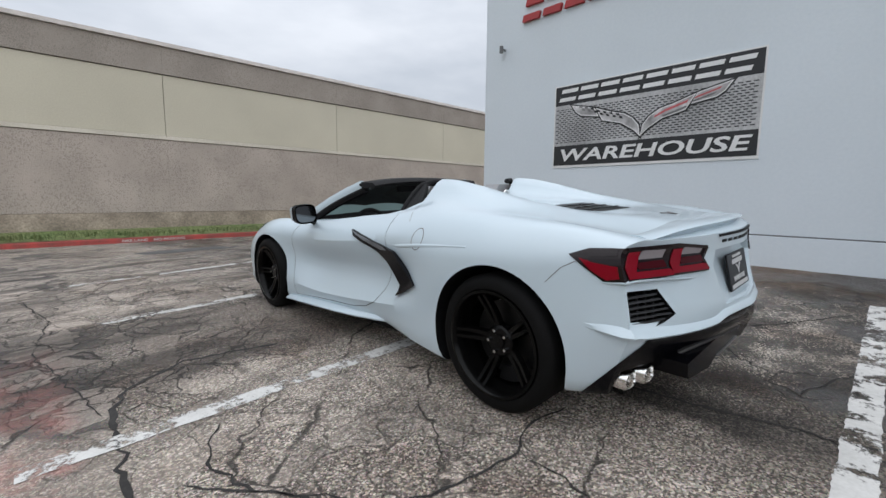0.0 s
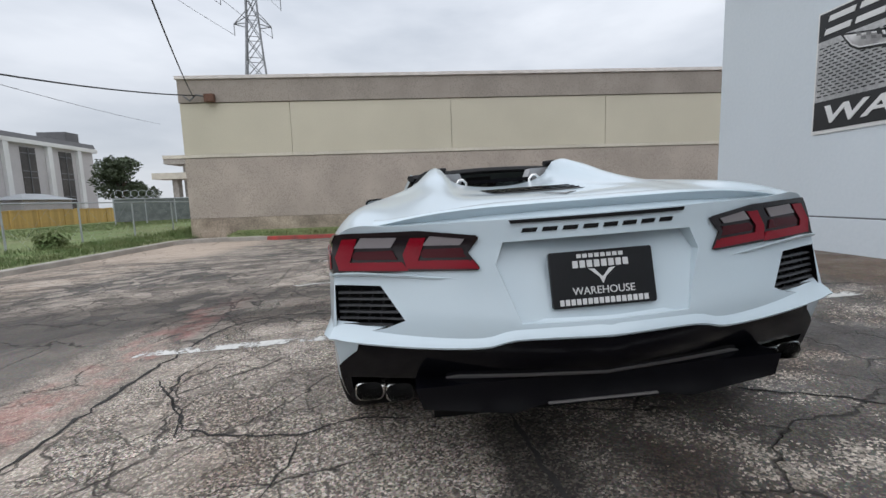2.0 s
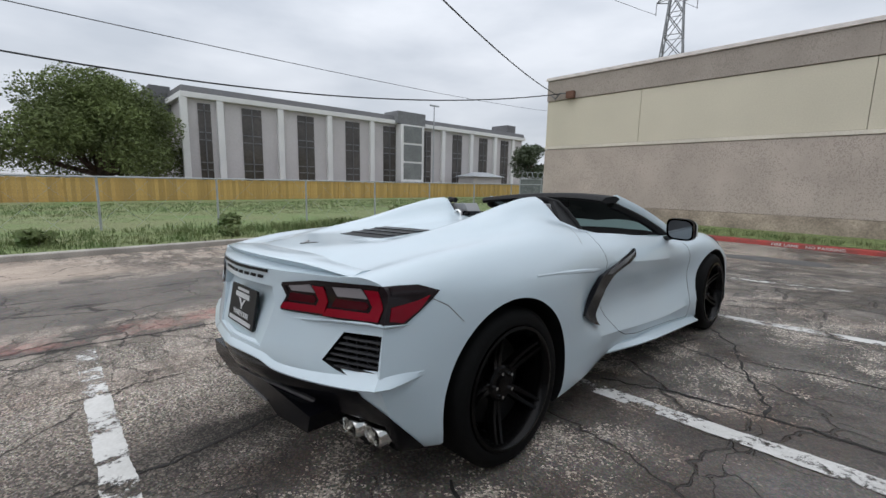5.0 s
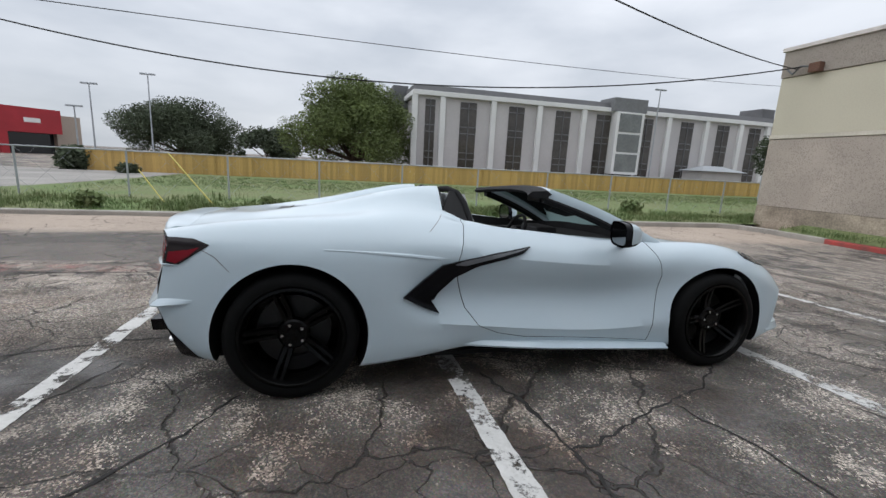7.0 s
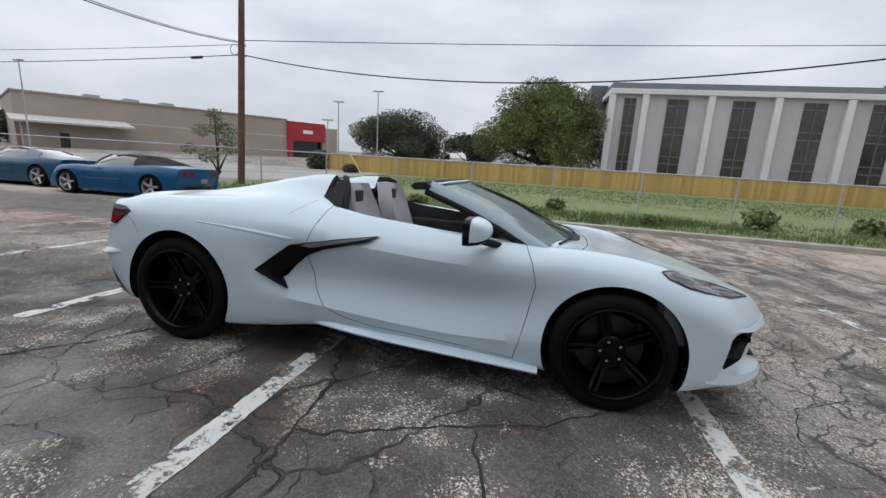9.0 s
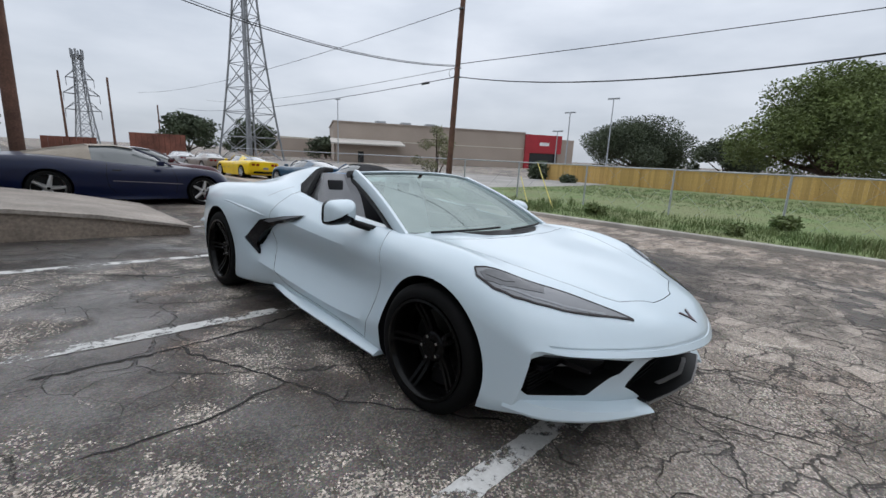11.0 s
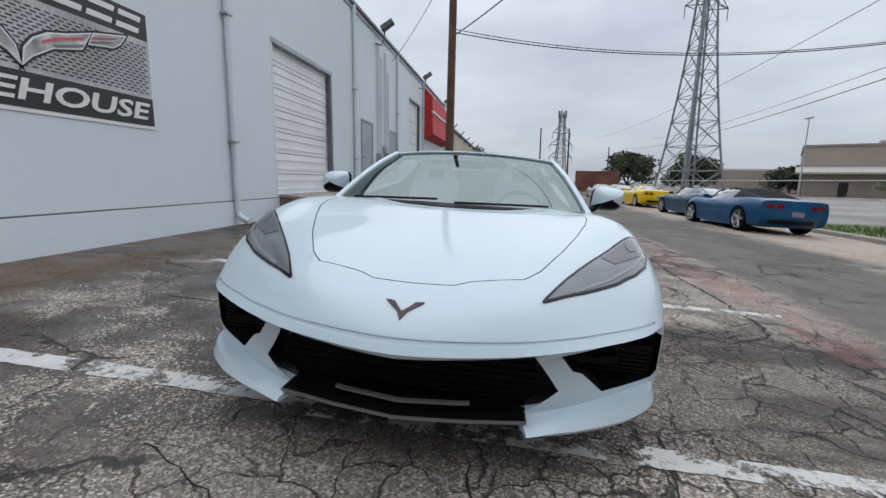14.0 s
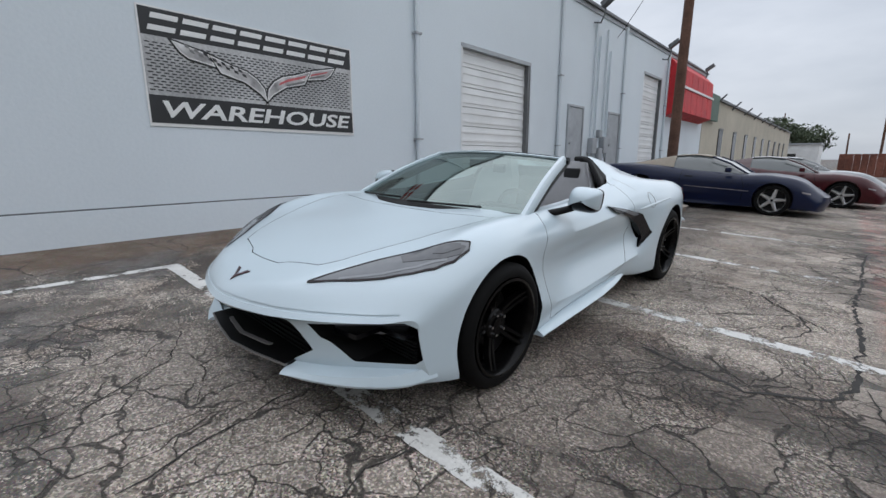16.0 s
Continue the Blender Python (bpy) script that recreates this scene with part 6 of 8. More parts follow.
# ledge over the rear valance, and the shelves under the tail lamps
half = [(0.0, -2.2, 0.52, 0.016), (0.27, -2.19, 0.519, 0.018), (0.385, -2.17, 0.497, 0.02), (0.6, -2.13, 0.5, 0.026), (0.76, -2.07, 0.512, 0.034), (0.84, -2.02, 0.52, 0.034), (0.88, -1.93, 0.53, 0.022), (0.9, -1.83, 0.536, -0.004)]
part("rear_ledge", lip([(-x, *p) for x, *p in half[:0:-1]] + half, 0.05, 0.012), m_white, car, "white ledge over the rear valance", smooth=25)
for s in (1, -1):
    part("lamp_shelf", lip([(s * x, *p) for x, *p in ((0.44, -2.1, 0.7, -0.006), (0.52, -2.1, 0.708, 0.006), (0.66, -2.07, 0.722, 0.016), (0.8, -2.02, 0.73, 0.02), (0.87, -1.93, 0.725, 0.01), (0.89, -1.85, 0.72, -0.006))], 0.012, 0.02), m_white, car, "white shelf under the tail lamp", smooth=25)
# panel seams, filler cap, badge, lettering, brake light
for s in (1, -1):
    for k, line in enumerate(([(-1.84, 0.835), (-1.72, 0.77), (-1.655, 0.7)], [(-0.52, 0.985), (-0.56, 0.95), (-0.62, 0.9)])):
        part("panel_seam", drape(ribbon(line, 0.003), 0, s, skin, 0.0005, 0.0008, 0.03), m_strip, car)
ring = [(-0.79 + 0.052 * math.cos(a), 0.815 + 0.06 * math.sin(a)) for a in np.linspace(0, 2 * math.pi, 25)]
part("filler_cap", drape(ribbon(ring, 0.005), 0, -1, skin, 0.0005, 0.0008, 0.03), m_strip, car, "round filler flap seam", smooth=30)
part("brake_light", drape([(-0.275, 0.876), (0.275, 0.876), (0.27, 0.865), (-0.27, 0.865)], 1, -1, skin, 0.003, 0.006), m_mesh, car, "dark third brake light strip", smooth=30)
for k in range(8):
    x = -0.24 + 0.061 * k
    part("badge_letter", drape([(x, 0.836), (x + 0.044, 0.836), (x + 0.05, 0.849), (x + 0.006, 0.849)], 1, -1, skin, 0.001, 0.002), m_mesh, car)
def vee(x0, y0, k):
    return [(x0 + k * a, y0 + k * b) for a, b in ((0, -0.6), (0.25, -0.1), (1.0, 0.55), (0.55, 0.5), (0.3, 0.2), (0.02, -0.1), (-0.3, 0.2), (-0.55, 0.5), (-1.0, 0.55), (-0.25, -0.1))]


part("badge", drape([(a, 4.49 - b) for a, b in vee(0.0, 2.215, 0.062)], 2, 1, skin, 0.002, 0.004), mat("badge_red_black", (0.06, 0.025, 0.03), 0.3, vary=0.3, scale=40, fine=80), car, "small dark vee badge", smooth=30)
part("badge", drape([(a, b) for a, b in vee(0.0, -1.83, 0.06)], 2, 1, skin, 0.002, 0.003), m_strip, car, "small grey vee badge", smooth=30)
# engine vent slots on the deck between the humps
deck = part("engine_vent", drape([(-0.225, -1.2), (0.225, -1.2), (0.2, -1.53), (-0.2, -1.53)], 2, 1, skin, 0.001, 0.001), m_mesh, car, "black slotted engine vent", smooth=30)
for k in range(3):
    y = -1.27 - 0.085 * k
    w = 0.222 - 0.007 * k
    part("louvre", drape([(-w, y), (w, y), (w - 0.003, y - 0.013), (0.003 - w, y - 0.013)], 2, 1, skin, 0.002, 0.005), m_gloss, deck, "gloss black louvre", smooth=30)
# spoiler
bm = bmesh.new()
rows = []
def deck_z(x, y):
    return skin.ray_cast(Vector((x, y, 3)), Vector((0, 0, -1)))[0].z


for u in np.linspace(-1, 1, 41):
    x = 0.7 * u
    rear = -2.105 + 0.115 * abs(u) ** 2.2
    front = rear + 0.16 - 0.08 * abs(u) ** 3
    zf, zs = deck_z(x, front), deck_z(x, rear + 0.03)
    z = zs + (0.926 - zs) * (1 - abs(u) ** 4) - 0.002 * abs(u) ** 4
    rows.append([bm.verts.new(p) for p in ((x, front, zf - 0.012), (x, front, zf + 0.001), (x, (front + rear) / 2, 0.5 * (zf + z) + 0.006), (x, rear + 0.01, z), (x, rear, z - 0.006), (x, rear + 0.012, z - 0.014), (x, rear + 0.03, zs - 0.012))])
for a, b in zip(rows, rows[1:]):
    for k in range(7):
        bm.faces.new((a[k], a[(k + 1) % 7], b[(k + 1) % 7], b[k]))
bm.faces.new(rows[0]), bm.faces.new(rows[-1][::-1])
bmesh.ops.recalc_face_normals(bm, faces=bm.faces)
part("spoiler", bm, m_white, car, "white tail spoiler lip", smooth=40)
# exhaust tips, diffuser
for s in (1, -1):
    for x, inset in ((0.66, -0.02), (0.768, 0.01)):
        bm = bmesh.new()
        def ring_at(half, y, r=0.024):
            pts = []
            for cx, cz, a0 in ((1, 1, 0), (-1, 1, 90), (-1, -1, 180), (1, -1, 270)):
                for a in (0, 30, 60, 90):
                    t = radians(a0 + a)
                    pts.append(bm.verts.new((s * x + cx * (half[0] - r) + r * math.cos(t), y + inset, 0.306 + cz * (half[1] - r) + r * math.sin(t))))
            return pts
        rings = [ring_at((0.05, 0.035), -1.8), ring_at((0.051, 0.036), -1.975), ring_at((0.046, 0.031), -1.983), ring_at((0.041, 0.026), -1.955), ring_at((0.039, 0.025), -1.9)]
        for a, b in zip(rings, rings[1:]):
            for k in range(16):
                bm.faces.new((a[k], a[(k + 1) % 16], b[(k + 1) % 16], b[k]))
        bmesh.ops.recalc_face_normals(bm, faces=bm.faces)
        tip = part("exhaust_tip", bm, m_chrome, car, "chromed rounded exhaust tip", smooth=40)
        part("bore", boxed(s * x - 0.038, s * x + 0.038, inset - 1.905, inset - 1.9, 0.282, 0.33), m_mesh, tip, "black piece closing the bore")
rim_line = [(-0.5, 0.362), (-0.46, 0.373), (-0.2, 0.378), (0.0, 0.38), (0.2, 0.378), (0.46, 0.373), (0.5, 0.362)]
part("trim_strip", drape((rim_line, [(x, z + 0.011) for x, z in rim_line]), 1, -1, skin, 0.004, 0.012), m_strip, valance, "satin grey strip", smooth=30)
part("diffuser", prism(bmesh.new(), [(-0.6, 0.37), (0.6, 0.37), (0.58, 0.3), (0.29, 0.256), (0.18, 0.282), (-0.18, 0.282), (-0.29, 0.256), (-0.58, 0.3)], 1, -2.13, -1.7), m_gloss, valance, "gloss black diffuser")
part("lip_strip", chin(bmesh.new(), [(-0.18, -2.137), (0.18, -2.137)], -0.02, 0.279, 0.285), m_strip, valance, "satin grey strip")
# number plate carrier: advertising plate
plate = part("plate", prism(bmesh.new(), [(-0.158, 0.602), (0.158, 0.602), (0.162, 0.608), (0.162, 0.768), (0.158, 0.774), (-0.158, 0.774), (-0.162, 0.768), (-0.162, 0.608)], 1, -0.006, 0.004), m_plate, car, "black plate with white lettering in a frame")


rear_face = Matrix.Rotation(radians(90), 4, "X")
placed_letters("lettering", letters("WAREHOUSE", 0.033), m_print, plate, Matrix.Translation((0, -0.007, 0.64)) @ rear_face @ Matrix.Diagonal((0.98, 1, 1, 1)), "white word on the plate")
for x0, x1, z0, z1 in ((-0.075, 0.075, 0.752, 0.764), (-0.09, 0.09, 0.722, 0.744), (-0.14, 0.14, 0.61, 0.628)):
    n = 8 if x1 - x0 < 0.2 else 16
    for k in range(n):
        a = x0 + (x1 - x0) * k / n
        part("print_bar", boxed(a, a + (x1 - x0) / n * 0.72, -0.0085, -0.005, z0, z1), m_print, plate)
part("print_vee", prism(bmesh.new(), vee(0, 0.695, 0.042), 1, -0.0085, -0.005), m_print, plate)
plate.matrix_basis = Matrix.Translation((0, -2.148, 0.682)) @ Matrix.Rotation(radians(-11.3), 4, "X") @ Matrix.Translation((0, 0, -0.69))
# flat black tray, added under the floor to stop light bouncing off it
part("undertray", prism(bmesh.new(), [(-0.74, -0.92), (-0.55, -0.95), (-0.55, -1.85), (0.55, -1.85), (0.55, -0.95), (0.74, -0.92), (0.74, 0.92), (0.55, 0.95), (0.55, 2.05), (-0.55, 2.05), (-0.55, 0.95), (-0.74, 0.92)], 2, 0.118, 0.145), m_mesh, car, "flat black tray added to keep the ground below dark")
# wheels
def wheel_set(r, width, spoke_r, name):
    """A wheel with its outer face towards +x, centred on the hub."""
    w = width / 2
    base = part("wheel", lathe(bmesh.new(), [(w * 0.2, spoke_r + 0.012), (w - 0.012, spoke_r + 0.012), (w, spoke_r + 0.02), (w + 0.004, (r + spoke_r) / 2), (w - 0.008, r - 0.018), (w - 0.03, r), (-w + 0.03, r), (-w, r - 0.03), (-w, spoke_r)], 56), m_tyre, car, "black low-profile tyre on a black five-spoke rim", smooth=40)
    rim = part("rim", lathe(bmesh.new(), [(w + 0.004, spoke_r + 0.014), (w + 0.006, spoke_r), (w - 0.015, spoke_r - 0.014), (w - 0.06, spoke_r - 0.02), (-w * 0.6, spoke_r - 0.03), (-w * 0.6, 0.03)], 56), m_rim, base, "gloss black rim", smooth=40)
    for k in range(5):
        bm = bmesh.new()
        for arm in (1, -1):
            pts = []
            for t in np.linspace(0, 1, 6):
                rad = 0.055 + t * (spoke_r - 0.066)
                ang = arm * (0.16 * (1 - t) + 0.075 * t)
                pts.append((w - 0.075 + 0.062 * t**1.6, rad, ang, 0.02 - 0.008 * t))
            rows = []
            for x, rad, ang, half in pts:
                c = Vector((x, rad * math.sin(ang), rad * math.cos(ang)))
                tan = Vector((0, math.cos(ang), -math.sin(ang)))
                rows.append([bm.verts.new(q) for q in (c + tan * half * 0.6, c - tan * half * 0.6, c - tan * half + Vector((-0.03, 0, 0)), c + tan * half + Vector((-0.03, 0, 0)))])
            for a, b in zip(rows, rows[1:]):
                for j in range(4):
                    bm.faces.new((a[j], a[(j + 1) % 4], b[(j + 1) % 4], b[j]))
            bm.faces.new(rows[0]), bm.faces.new(rows[-1][::-1])
        bmesh.ops.recalc_face_normals(bm, faces=bm.faces)
        bmesh.ops.rotate(bm, verts=bm.verts, cent=(0, 0, 0), matrix=Matrix.Rotation(2 * math.pi * k / 5 + 0.3, 3, "X"))
        part("spoke", bm, m_rim, base, smooth=40)
    part("hub", lathe(bmesh.new(), [(w - 0.11, 0.085), (w - 0.072, 0.08), (w - 0.064, 0.07), (w - 0.066, 0.036), (w - 0.058, 0.034), (w - 0.056, 0.001)], 32), m_rim, base, smooth=40)
    for k in range(5):
        a = 2 * math.pi * (k + 0.5) / 5 + 0.3
        part("lug_nut", rod(bmesh.new(), (w - 0.075, 0.056 * math.sin(a), 0.056 * math.cos(a)), (w - 0.048, 0.056 * math.sin(a), 0.056 * math.cos(a)), 0.0095, 0.008, 6), m_nut, base, "steel lug nut")
    part("brake_disc", lathe(bmesh.new(), [(w - 0.14, 0.05), (w - 0.14, spoke_r - 0.06), (w - 0.17, spoke_r - 0.06), (w - 0.17, 0.05)], 40), m_disc, base, "dark brake disc", smooth=30)
    bm = bmesh.new()
    rows = []
    for a in np.linspace(2.2, 3.3, 9):
        rows.append([bm.verts.new((x, rad * math.sin(a), rad * math.cos(a))) for x, rad in ((w - 0.115, spoke_r - 0.035), (w - 0.115, spoke_r - 0.11), (w - 0.19, spoke_r - 0.11), (w - 0.19, spoke_r - 0.035))])
    for a, b in zip(rows, rows[1:]):
        for j in range(4):
            bm.faces.new((a[j], a[(j + 1) % 4], b[(j + 1) % 4], b[j]))
    bm.faces.new(rows[0]), bm.faces.new(rows[-1][::-1])
    part("caliper", bm, m_dark, base, "black brake caliper")
    return base


front = wheel_set(0.327, 0.245, 0.242, "front")
rear = wheel_set(0.345, 0.305, 0.256, "rear")
for base, x, y, z, s in ((front, 0.822, 1.361, 0.327, 1), (rear, 0.785, -1.361, 0.345, 1)):
    base.matrix_basis = pose(x, y, z)
    copy_thing(base, pose(-x, y, z, 0, 0, 180)).parent = car
# windscreen, pillars, header
def screen_point(u, v):
    """u across -1..1, v from the base 0 to the header 1."""
    base = Vector((0.735 * u, 1.15 - 0.19 * abs(u) ** 2.2, 0.848 - 0.012 * u * u))
    head = Vector((0.575 * u, 0.37 - 0.12 * u * u, 1.17 - 0.03 * u * u))
    p = base.lerp(head, v)
    p.z += 0.035 * math.sin(math.pi * v) * (1 - 0.3 * u * u)
    return p


bm = bmesh.new()
grid = [[bm.verts.new(screen_point(u, v)) for u in np.linspace(-1, 1, 25)] for v in np.linspace(0, 1, 11)]
for a, b in zip(grid, grid[1:]):
    for k in range(24):
        bm.faces.new((a[k], a[k + 1], b[k + 1], b[k]))
bm.normal_update()
if sum(f.normal.z for f in bm.faces) < 0:
    bmesh.ops.reverse_faces(bm, faces=bm.faces)
windscreen = part("windscreen", bm, m_glass, car, "raked clear windscreen", smooth=60)
windscreen.visible_shadow = False


def bar(points, across_dir, w, t, material, name, label):
    bm = bmesh.new()
    rows = []
    for i, p in enumerate(points):
        way = (points[min(i + 1, len(points) - 1)] - points[max(0, i - 1)]).normalized()
        side = (across_dir - way * across_dir.dot(way)).normalized()
        up = way.cross(side)
        up = up if up.z > 0 else -up
        rows.append([bm.verts.new(p + side * a + up * b) for a, b in ((-w, 0), (-w * 0.6, t), (w * 0.6, t), (w, 0), (w * 0.6, -t), (-w * 0.6, -t))])
    for a, b in zip(rows, rows[1:]):
        for k in range(6):
            bm.faces.new((a[k], a[(k + 1) % 6], b[(k + 1) % 6], b[k]))
    bm.faces.new(rows[0]), bm.faces.new(rows[-1][::-1])
    bmesh.ops.recalc_face_normals(bm, faces=bm.faces)
    return part(name, bm, material, car, label, smooth=50)


for s in (1, -1):
    pts = [screen_point(s * 1.02, v) + Vector((0, 0, -0.01)) for v in np.linspace(-0.04, 1.02, 14)]
    bar(pts, Vector((1, 0.25 * s, 0)), 0.022, 0.03, m_white, "windscreen_pillar", "white windscreen pillar")
    bar([p + Vector((-s * 0.014, -0.03, -0.034)) for p in pts], Vector((1, 0, 0)), 0.032, 0.026, m_dark, "pillar_trim", "black inner pillar trim")
head = [screen_point(u, 1.0) + Vector((0, 0.0, 0.002)) for u in np.linspace(-1.03, 1.03, 21)]
bar(head, Vector((0, 1, 0.3)), 0.016, 0.008, m_white, "header_rail", "thin white header rail over the windscreen")
bar([p + Vector((0, -0.085, -0.014)) for p in head], Vector((0, 1, 0.1)), 0.078, 0.023, m_fabric, "header_trim", "black header trim")
part("rear_view_mirror", boxed(-0.11, 0.11, 0.4, 0.425, 1.06, 1.115, 0.01), m_dark, car, "black rear-view mirror")
for s, (a, b) in ((1, (0.62, 0.1)), (-1, (0.0, -0.52))):
    part("wiper", sweep(bmesh.new(), [screen_point(u, 0.004 + 0.006 * k) + Vector((0, 0.03, 0.008)) for k, u in enumerate(np.linspace(a, b, 6) / 0.735)], 0.007, 6), m_dark, car, "black wiper at the base of the windscreen")
bm = bmesh.new()
rows = [[bm.verts.new(screen_point(u, 0) + Vector((0, d * (1 - 0.5 * abs(u)), -d * 0.18 + e))) for d, e in ((-0.02, -0.02), (0.0, 0.004), (0.07, 0.001), (0.07, -0.03))] for u in np.linspace(-1, 1, 21)]
for a, b in zip(rows, rows[1:]):
    for k in range(4):
        bm.faces.new((a[k], a[(k + 1) % 4], b[(k + 1) % 4], b[k]))
bmesh.ops.recalc_face_normals(bm, faces=bm.faces)
part("cowl", bm, m_dark, car, "black cowl under the windscreen", smooth=40)
# behind the seats
for s in (1, -1):
    bm = bmesh.new()
    rows = [[bm.verts.new((s * (x + d), y, z)) for y, z, x in ((-0.515, 0.975, 0.632), (-0.43, 1.128, 0.5), (-0.375, 1.125, 0.5), (-0.35, 0.935, 0.655), (-0.42, 0.93, 0.655))] for d in (0.0, -0.03)]
    for k in range(5):
        bm.faces.new((rows[0][k], rows[0][(k + 1) % 5], rows[1][(k + 1) % 5], rows[1][k]))
    bm.faces.new(rows[0]), bm.faces.new(rows[1][::-1])
    bmesh.ops.recalc_face_normals(bm, faces=bm.faces)
    part("quarter_panel", bm, m_dark, car, "dark grey triangular quarter panel")
    part("quarter_trim", sweep(bmesh.new(), [(s * 0.34, -0.46, 1.135), (s * 0.43, -0.43, 1.14), (s * 0.5, -0.38, 1.115), (s * 0.55, -0.35, 1.06), (s * 0.61, -0.33, 0.98), (s * 0.645, -0.32, 0.92)], 0.02, 8), m_fabric, car, "black seal in front of the hump", smooth=50)
    part("roll_hoop", sweep(bmesh.new(), [(s * 0.285, -0.53, 0.98), (s * 0.28, -0.53, 1.04), (s * 0.262, -0.53, 1.062), (s * 0.235, -0.53, 1.062), (s * 0.215, -0.53, 1.04), (s * 0.21, -0.53, 0.98)], 0.009, 8), m_chrome, car, "bright roll hoop", smooth=50)
    part("hump_lining", prism(bmesh.new(), [(0.25 * s, 0.9), (0.3 * s, 1.03), (0.38 * s, 1.125), (0.46 * s, 1.125), (0.56 * s, 1.03), (0.6 * s, 0.9)], 1, -0.505, -0.485), m_dark, car, "black lining of the hump")
part("rear_bulkhead", boxed(-0.6, 0.6, -0.495, -0.44, 0.35, 0.96, 0.02), m_cabin, car, "dark rear cabin wall")
part("rear_window", prism(bmesh.new(), [(-0.27, 0.9), (0.27, 0.9), (0.24, 1.055), (-0.24, 1.055)], 1, -0.482, -0.47), m_gloss, car, "dark rear window between the seats")
part("wind_deflector", boxed(-0.2, 0.2, -0.5, -0.488, 0.95, 1.03), m_tint, car, "small tinted wind deflector")
# seats
for s in (1, -1):
    seat = part("seat", boxed(s * 0.37 - 0.235, s * 0.37 + 0.235, -0.28, 0.28, 0.34, 0.5, 0.05), m_seat, car, "pale grey leather bucket seat", smooth=50)
    bm = bmesh.new()
    rows = []
    for t in np.linspace(0, 1, 9):
        half = 0.25 - 0.06 * t - 0.06 * smoothstep(0.7, 1.0, t)
        y, z = -0.2 - 0.2 * t, 0.45 + 0.66 * t
        rows.append([bm.verts.new((s * 0.37 + x, y + d, z)) for x, d in ((-half, 0.07), (-half * 0.7, 0.02), (half * 0.7, 0.02), (half, 0.07), (half * 0.95, -0.06), (-half * 0.95, -0.06))])
    for a, b in zip(rows, rows[1:]):
        for k in range(6):
            bm.faces.new((a[k], a[(k + 1) % 6], b[(k + 1) % 6], b[k]))
    bm.faces.new(rows[0]), bm.faces.new(rows[-1][::-1])
    bmesh.ops.recalc_face_normals(bm, faces=bm.faces)
    part("backrest", bm, m_seat, seat, smooth=40)
    part("headrest_insert", boxed(s * 0.37 - 0.07, s * 0.37 + 0.07, -0.375, -0.34, 0.97, 1.06, 0.012), m_cabin, seat, "dark headrest opening")
    part("door_card", boxed(*sorted((s * 0.615, s * 0.668)), -0.36, 0.85, 0.35, 0.80, 0.02), m_cabin, car, "dark door lining")
part("dashboard", prism(bmesh.new(), [(0.62, 0.5), (0.6, 0.72), (0.66, 0.775), (0.8, 0.79), (1.03, 0.8), (1.06, 0.5)], 0, -0.655, 0.655), m_cabin, car, "dark dashboard")
part("instrument_hood", boxed(-0.56, -0.2, 0.56, 0.75, 0.74, 0.835, 0.03), m_cabin, car, "dark instrument hood", smooth=40)
part("centre_console", prism(bmesh.new(), [(-0.45, 0.32), (-0.45, 0.56), (0.2, 0.6), (0.6, 0.74), (0.7, 0.74), (0.7, 0.32)], 0, -0.1, 0.1), m_cabin, car, "dark centre console")
rim = part("steering_wheel", lathe(bmesh.new(), [(0.016 * math.sin(a), 0.17 + 0.016 * math.cos(a)) for a in np.linspace(0, 2 * math.pi, 13)], 32, 1), m_fabric, car, "dark steering wheel", smooth=60)
part("spoke_hub", box(box(bmesh.new(), -0.165, 0.165, -0.012, 0.012, -0.02, 0.02, 0.005), -0.06, 0.06, -0.03, 0.02, -0.06, 0.05, 0.015), m_cabin, rim)
rim.matrix_basis = pose(-0.37, 0.42, 0.76, -22)
part("cabin_floor", boxed(-0.62, 0.62, -0.45, 1.0, 0.325, 0.345), m_fabric, car, "black cabin carpet")
# ---- poles, wires, fences, towers ----
m_wire = mat("black_cable", (0.012, 0.012, 0.012), 0.7, vary=0)
m_lattice = mat("galvanised_steel", (0.24, 0.25, 0.26), 0.6, metal=0.3, vary=0.12, scale=0.5, fine=5)
m_fence = mat("yellow_fence_wood", (0.5, 0.33, 0.11), 0.85, vary=0.14, scale=0.8, fine=14, per=True)


def wooden_pole(x, y, z, top, lean, label):
    p = thing("utility_pole", pose(x, y, z), label, "utility pole", "utility poles")
    part("shaft", sweep(bmesh.new(), [(lean[0] * t, lean[1] * t, -0.3 + (top - z + 0.3) * t) for t in np.linspace(0, 1, 8)], lambda t: 0.15 - 0.045 * t, 14), m_brown, p, smooth=60)
    return p


pole = wooden_pole(-13.1, -11.65, -0.4, 11.0, (-0.45, 0.2), "brown wooden utility pole beside the fence")
for z in (5.3, 5.7, 8.25):
    part("insulator", rod(bmesh.new(), (-0.2, 0.06, z), (-0.2, 0.32, z), 0.04), m_dark_metal, pole, "dark insulator bolt")
wooden_pole(1.8, -11.35, 0.05, 11.5, (-0.1, 0.05), "brown wooden utility pole among the parked cars")


def wire(a, b, sag, r=0.011, label="thin black overhead cable"):
    a, b = Vector(a), Vector(b)
    pts = [a.lerp(b, t) - Vector((0, 0, sag * 4 * t * (1 - t))) for t in np.linspace(0, 1, 33)]
    return tagged(finish("overhead_cable", sweep(bmesh.new(), pts, r, 5), m_wire), label, "cable", "overhead cables")


